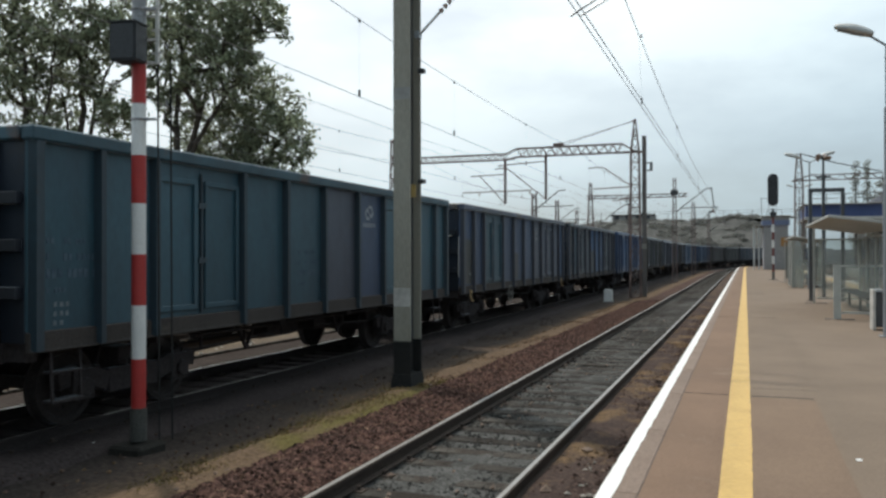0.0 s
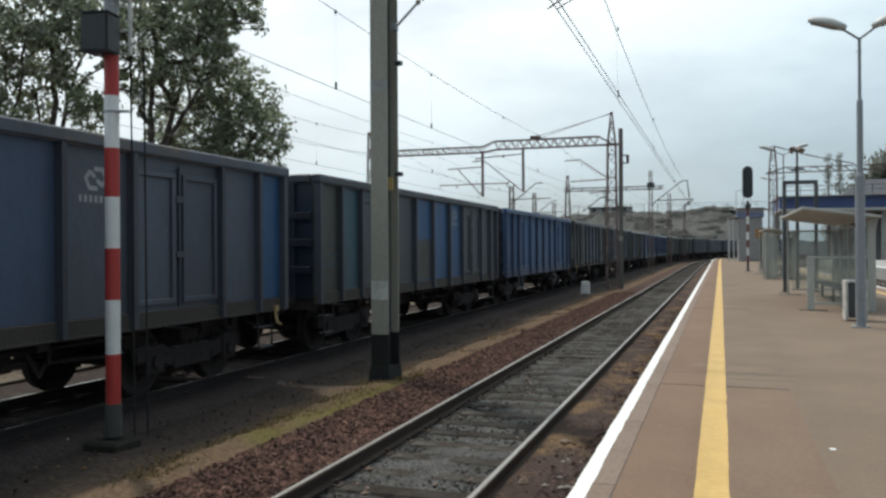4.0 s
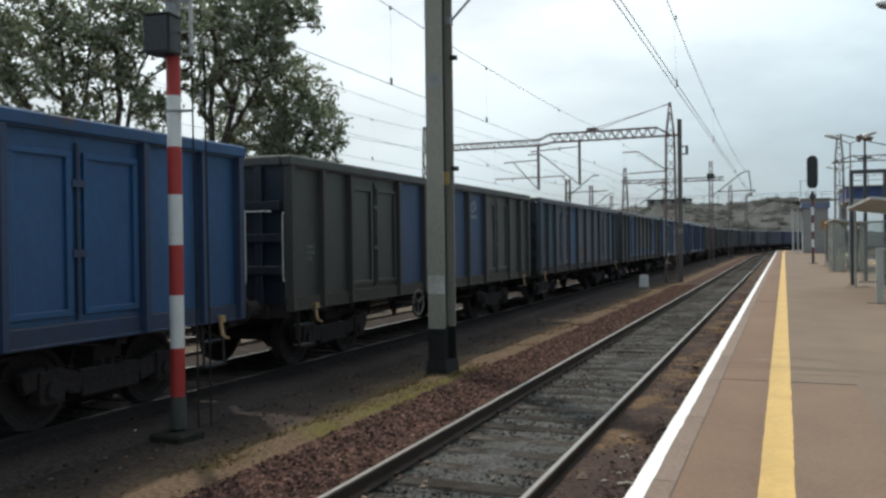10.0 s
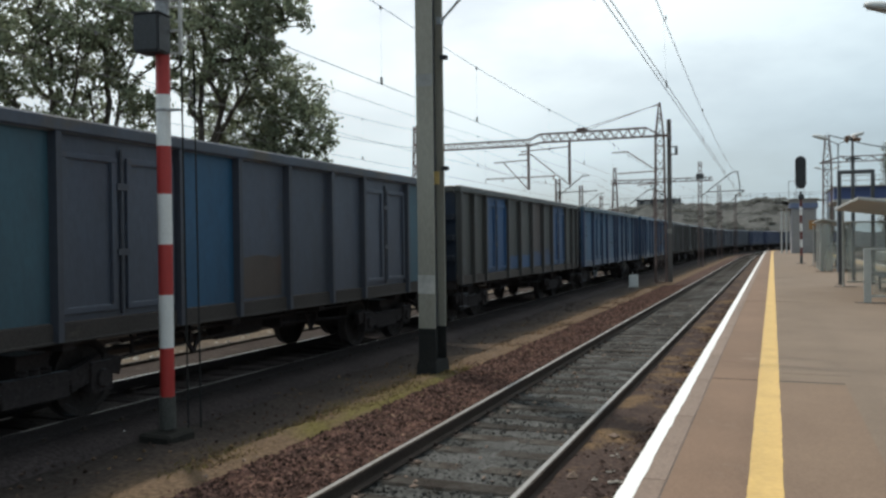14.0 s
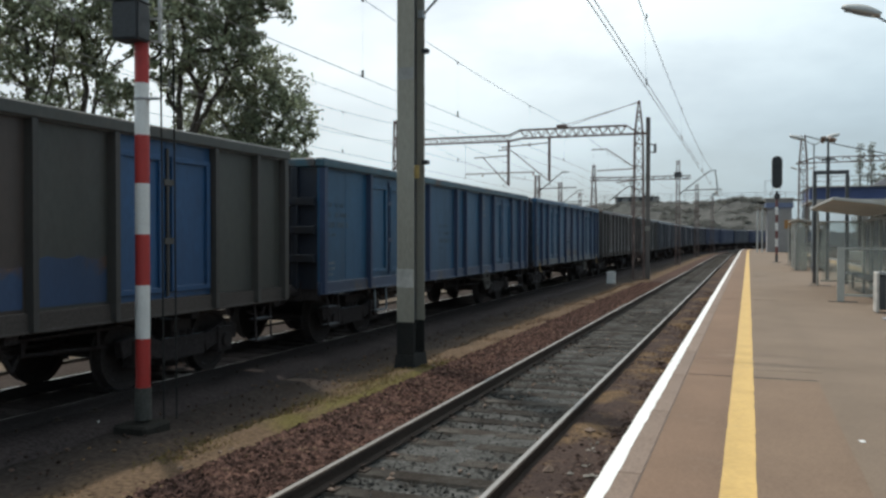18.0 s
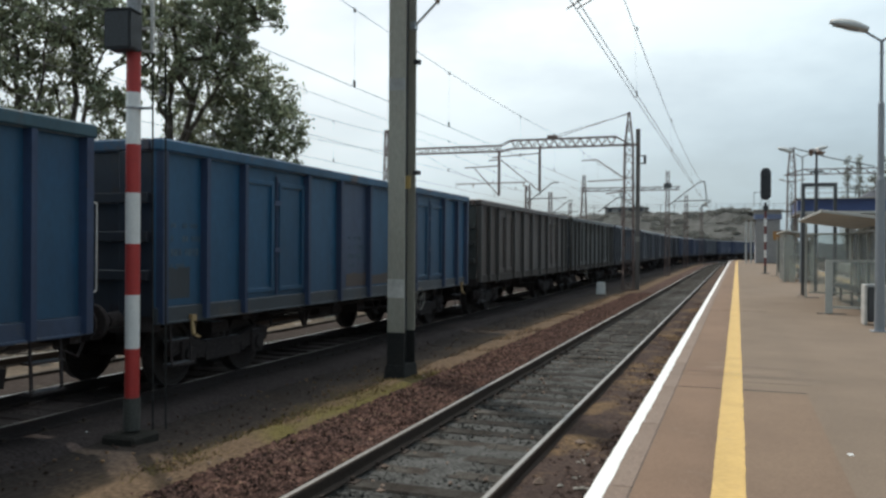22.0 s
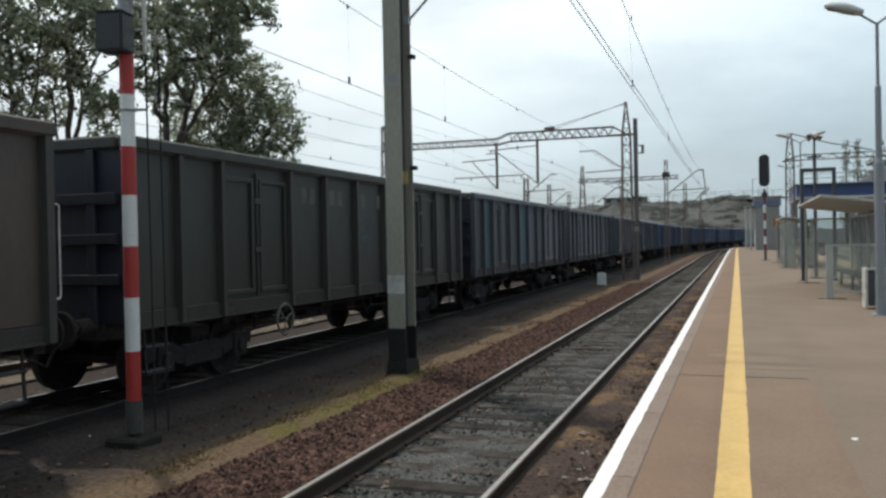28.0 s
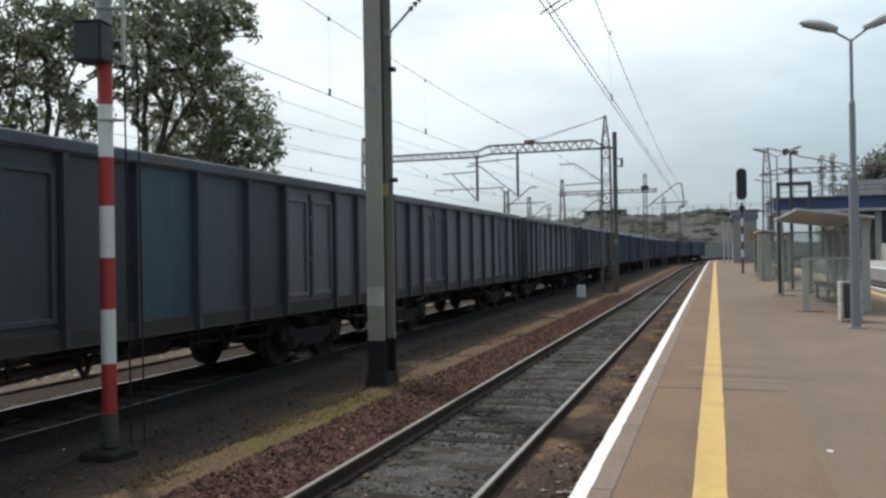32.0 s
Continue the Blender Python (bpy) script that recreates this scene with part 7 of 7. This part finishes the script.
def tree(at, height, radius, lean, seed, label, leaves=15000, leaf_size=0.11, low=0.3, material="leaf", clump=0.6, keep=0.7, group="trees behind the train"):
    rng = random.Random(seed)
    root = thing("tree", at, label, "tree", group)
    bm = bmesh.new()
    tips = []
    d0 = Vector(lean).normalized()

    def inside(p):
        f = max(0.0, min(1.0, p.z / height))
        w = radius * (0.55 + 1.3 * f * (1.25 - f))
        c = d0 * p.z
        return (p - c).xy.length < w * (0.8 + 0.4 * noise.noise((p.x * 0.35 + seed, p.y * 0.35, p.z * 0.35))) and p.z < height

    def limb(p, d, length, r, depth):
        steps = 3
        for k in range(steps):
            d = (d + Vector((rng.uniform(-1, 1), rng.uniform(-1, 1), rng.uniform(-0.3, 0.6))) * 0.17).normalized()
            q = p + d * (length / steps)
            if depth and not inside(q):
                tips.append(p)
                return
            r2 = r * 0.86
            tube(bm, p, q, r, r2, n=7 if r > 0.08 else 4, caps=False)
            p, r = q, r2
            if depth >= 3 or (depth == 2 and k == 2):
                tips.append(p)
            if depth < 4 and rng.random() < (0.95 if depth < 2 else 0.6):
                a = rng.uniform(0, 2 * math.pi)
                side = Vector((math.cos(a), math.sin(a), rng.uniform(-0.25, 0.5)))
                limb(p, (d * 0.55 + side * 0.8).normalized(), length * rng.uniform(0.5, 0.75), r * 0.55, depth + 1)
        if depth < 4:
            for _ in range(2):
                a = rng.uniform(0, 2 * math.pi)
                side = Vector((math.cos(a), math.sin(a), 0.25))
                limb(p, (d * 0.75 + side * 0.6).normalized(), length * rng.uniform(0.6, 0.8), r * 0.66, depth + 1)

    p = Vector((0, 0, -0.3))
    q = p + d0 * (height * low)
    tube(bm, p, q, height * 0.018, height * 0.014, n=10, caps=False)
    for k in range(4):
        a = 2 * math.pi * k / 4 + rng.uniform(-0.5, 0.5)
        limb(q - d0 * rng.uniform(0, height * low * 0.3), (d0 + Vector((math.cos(a), math.sin(a), 0.1)) * 0.75).normalized(), height * 0.2, height * 0.007, 1)
    limb(q, d0, height * 0.42, height * 0.0125, 0)
    part("trunk", bm, "bark", root, "dark branching trunk")
    rng.shuffle(tips)
    tips = tips[:max(10, int(len(tips) * keep))]
    cl = [(t.x, t.y, t.z, rng.uniform(0.5, 1.15) * clump) for t in tips]
    per = max(3, leaves // max(1, len(cl)))
    v, f = leaf_cloud(cl, leaf_size, per, seed)
    crown = new("crown", raw("crown", v.tolist(), f.tolist(), material))
    crown.parent = root
    tagged(crown, "uneven crown of small green leaves", kind="stuff")
    return root


tree((21.6, 126, 0), 14.9, 3.6, (0, 0, 1), 61, "large distant tree beyond the station hall", 9000, 0.26, 0.25, material="far_leaf", clump=1.5, keep=1.0, group="trees beyond the hall")
tree((17.7, 128, 0), 12.4, 1.9, (0, 0, 1), 63, "small distant tree beyond the station hall", 3500, 0.24, 0.25, material="far_leaf", clump=1.1, keep=1.0, group="trees beyond the hall")
tree((27.0, 129, 0), 15.5, 4.2, (0, 0, 1), 62, "large distant tree beyond the station hall", 9000, 0.28, 0.25, material="far_leaf", clump=1.6, keep=1.0, group="trees beyond the hall")


def poplar(at, h, seed):
    root = thing("poplar", at, "slim dark conical tree in the distance", "tree", "distant slim trees")
    rng = random.Random(seed)
    bm = bmesh.new()
    tube(bm, (0, 0, -0.2), (0, 0, h * 0.9), 0.2, 0.04, n=7)
    part("trunk", bm, "bark", root)
    cl = []
    for k in range(70):
        f = rng.random()
        r = 0.9 * (1 - f) ** 0.6 + 0.1
        a = rng.uniform(0, 6.28)
        cl.append((r * math.cos(a) * 0.7, r * math.sin(a) * 0.7, h * (0.12 + 0.88 * f), 0.5))
    v, f = leaf_cloud(cl, 0.13, 17, seed)
    crown = new("crown", raw("crown", v.tolist(), f.tolist(), "far_leaf"))
    crown.parent = root
    tagged(crown, kind="stuff")


poplar((14.1, 125, 0), 14.6, 1)
poplar((15.6, 126, 0), 14.9, 2)


# ---- loose stones and dry grass ----
def scatter_stones(name, x0, x1, y0, y1, density, size, material, label, z=-0.21, fade=12.0, seed=1, skip=()):
    rng = np.random.default_rng(seed)
    n = int((x1 - x0) * (y1 - y0) * density)
    x, y = rng.uniform(x0, x1, n), y0 + (y1 - y0) * rng.random(n) ** 1.5
    keep = np.ones(n, bool)
    for a, b in skip:
        keep &= ~((x > a) & (x < b))
    x, y = x[keep], y[keep]
    n = len(x)
    base = np.array([(1, 0, 0), (-1, 0, 0), (0, 1, 0), (0, -1, 0), (0, 0, 1), (0, 0, -1)], float)
    tri = np.array([(0, 2, 4), (2, 1, 4), (1, 3, 4), (3, 0, 4), (2, 0, 5), (1, 2, 5), (3, 1, 5), (0, 3, 5)])
    s = size * rng.uniform(0.5, 1.3, n)
    j = 1 + rng.uniform(-0.35, 0.35, (n, 6, 3))
    p = base[None] * j + rng.uniform(-0.25, 0.25, (n, 6, 3))
    u = rng.uniform(0, 2 * np.pi, n)
    c, q = np.cos(u), np.sin(u)
    px = p[:, :, 0] * c[:, None] - p[:, :, 1] * q[:, None]
    py = p[:, :, 0] * q[:, None] + p[:, :, 1] * c[:, None]
    v = np.stack([px * s[:, None] + x[:, None], py * s[:, None] + y[:, None], p[:, :, 2] * s[:, None] * 0.65 + z], 2).reshape(-1, 3)
    f = (tri[None] + (np.arange(n) * 6)[:, None, None]).reshape(-1, 3)
    tagged(new(name, raw(name, v.tolist(), f.tolist(), material)), label, "stones", kind="stuff")


scatter_stones("ballast_stones_red", -4.72, -4.22, 4, 40, 640, 0.029, "ballast_red", "reddish brown crushed ballast stones beside the rail", z=-0.118, seed=1)
scatter_stones("ballast_crown_stones", -4.24, -3.5, 4, 40, 640, 0.028, "ballast_red", "reddish brown crushed ballast stones heaped beside the rail", z=-0.096, seed=22)
scatter_stones("strayed_stones", -5.15, -4.6, 4, 34, 110, 0.024, "ballast_red", "reddish stones strayed from the ballast onto the strip", z=-0.185, seed=21)
scatter_stones("ballast_stones_grey", -3.34, -1.97, 4, 34, 190, 0.020, "ballast_grey", "grey ballast stones between the rails", z=-0.166, seed=2, skip=((-3.47, -3.35), (-1.96, -1.84)))
scatter_stones("ballast_stones_brown", -1.79, -0.86, 4, 34, 190, 0.035, "ballast_brown", "brown ballast stones and soil by the platform", z=-0.125, seed=3)
scatter_stones("loose_stones", -7.2, -4.4, 4, 30, 16, 0.025, "ballast_brown", "loose small stones on shade-darkened soil", z=-0.2, seed=4)
scatter_stones("pale_stones", -4.9, -0.9, 4, 30, 3.2, 0.03, "coping", "a few pale loose stones", z=-0.13, seed=5, skip=((-3.5, -3.3), (-2.0, -1.8)))
scatter_stones("freight_ballast_stones", -10.0, -7.0, 6, 40, 90, 0.035, "ballast_shaded", "ballast stones under the train, darkened for its shade", z=-0.2, seed=6, skip=((-9.18, -9.04), (-7.68, -7.54)))


scatter_stones("pale_rubble", -13.2, -11.1, 12, 40, 1.6, 0.09, "concrete", "pale broken concrete lying in the sand beyond the train", z=-0.16, seed=14)
scatter_stones("soil_clods", -5.5, -4.5, 4, 40, 150, 0.02, "clod", "tan crumbs of soil and small gravel on the strip", z=-0.185, seed=7)


def paper_scrap(at, turn):
    bm = bmesh.new()
    box(bm, -0.02, 0.02, -0.015, 0.015, 0.0, 0.004, Matrix.Rotation(0.25, 4, "X"))
    ob = solid("paper_scrap", bm, "white_paint", "small white scrap of paper lying on the paving", "litter")
    ob.matrix_basis = Matrix.Translation(at) @ Matrix.Rotation(turn, 4, "Z")


scatter_stones("brick_fragments", -1.7, -0.95, 4.5, 16, 1.6, 0.055, "coping", "pinkish broken stones lying by the platform face", z=-0.10, seed=15)
scatter_stones("pale_gravel", -1.6, -0.95, 5, 9, 26, 0.022, "concrete", "pale gravel scattered by the platform face", z=-0.11, seed=12)
scatter_stones("white_pebble", -7.1, -7.06, 7.68, 7.76, 700, 0.03, "white_paint", "white pebble lying on the shade-darkened soil", z=-0.17, seed=11)
paper_scrap((0.76, 6.5, PLAT + 0.004), 0.4)


def dry_grass():
    rng = np.random.default_rng(9)
    n = 26000
    y = 4 + 50 * rng.random(n) ** 1.6
    x = rng.normal(-5.0, 0.27, n)
    k = np.array([noise.noise((float(a) * 1.6, float(b) * 0.8, 4)) for a, b in zip(x, y)])
    keep = (k > -0.12) & ((np.abs(y - 10.3) < 3.1 + 2 * k) | (rng.random(n) < 0.04))
    x, y = x[keep], y[keep]
    n = len(x)
    h = rng.uniform(0.015, 0.06, n)
    u = rng.uniform(0, 2 * np.pi, n)
    w = 0.006
    lx, ly = rng.normal(0, 0.03, n), rng.normal(0, 0.03, n)
    z = -0.19
    a = np.stack([x - w * np.cos(u), y - w * np.sin(u), np.full(n, z)], 1)
    b = np.stack([x + w * np.cos(u), y + w * np.sin(u), np.full(n, z)], 1)
    c = np.stack([x + lx, y + ly, z + h], 1)
    v = np.stack([a, b, c], 1).reshape(-1, 3)
    f = np.arange(n * 3).reshape(-1, 3)
    tagged(new("dry_grass", raw("dry_grass", v.tolist(), f.tolist(), "dry_grass")), "short yellowish dry grass and moss along the track", "grass", kind="stuff")


dry_grass()


motions()
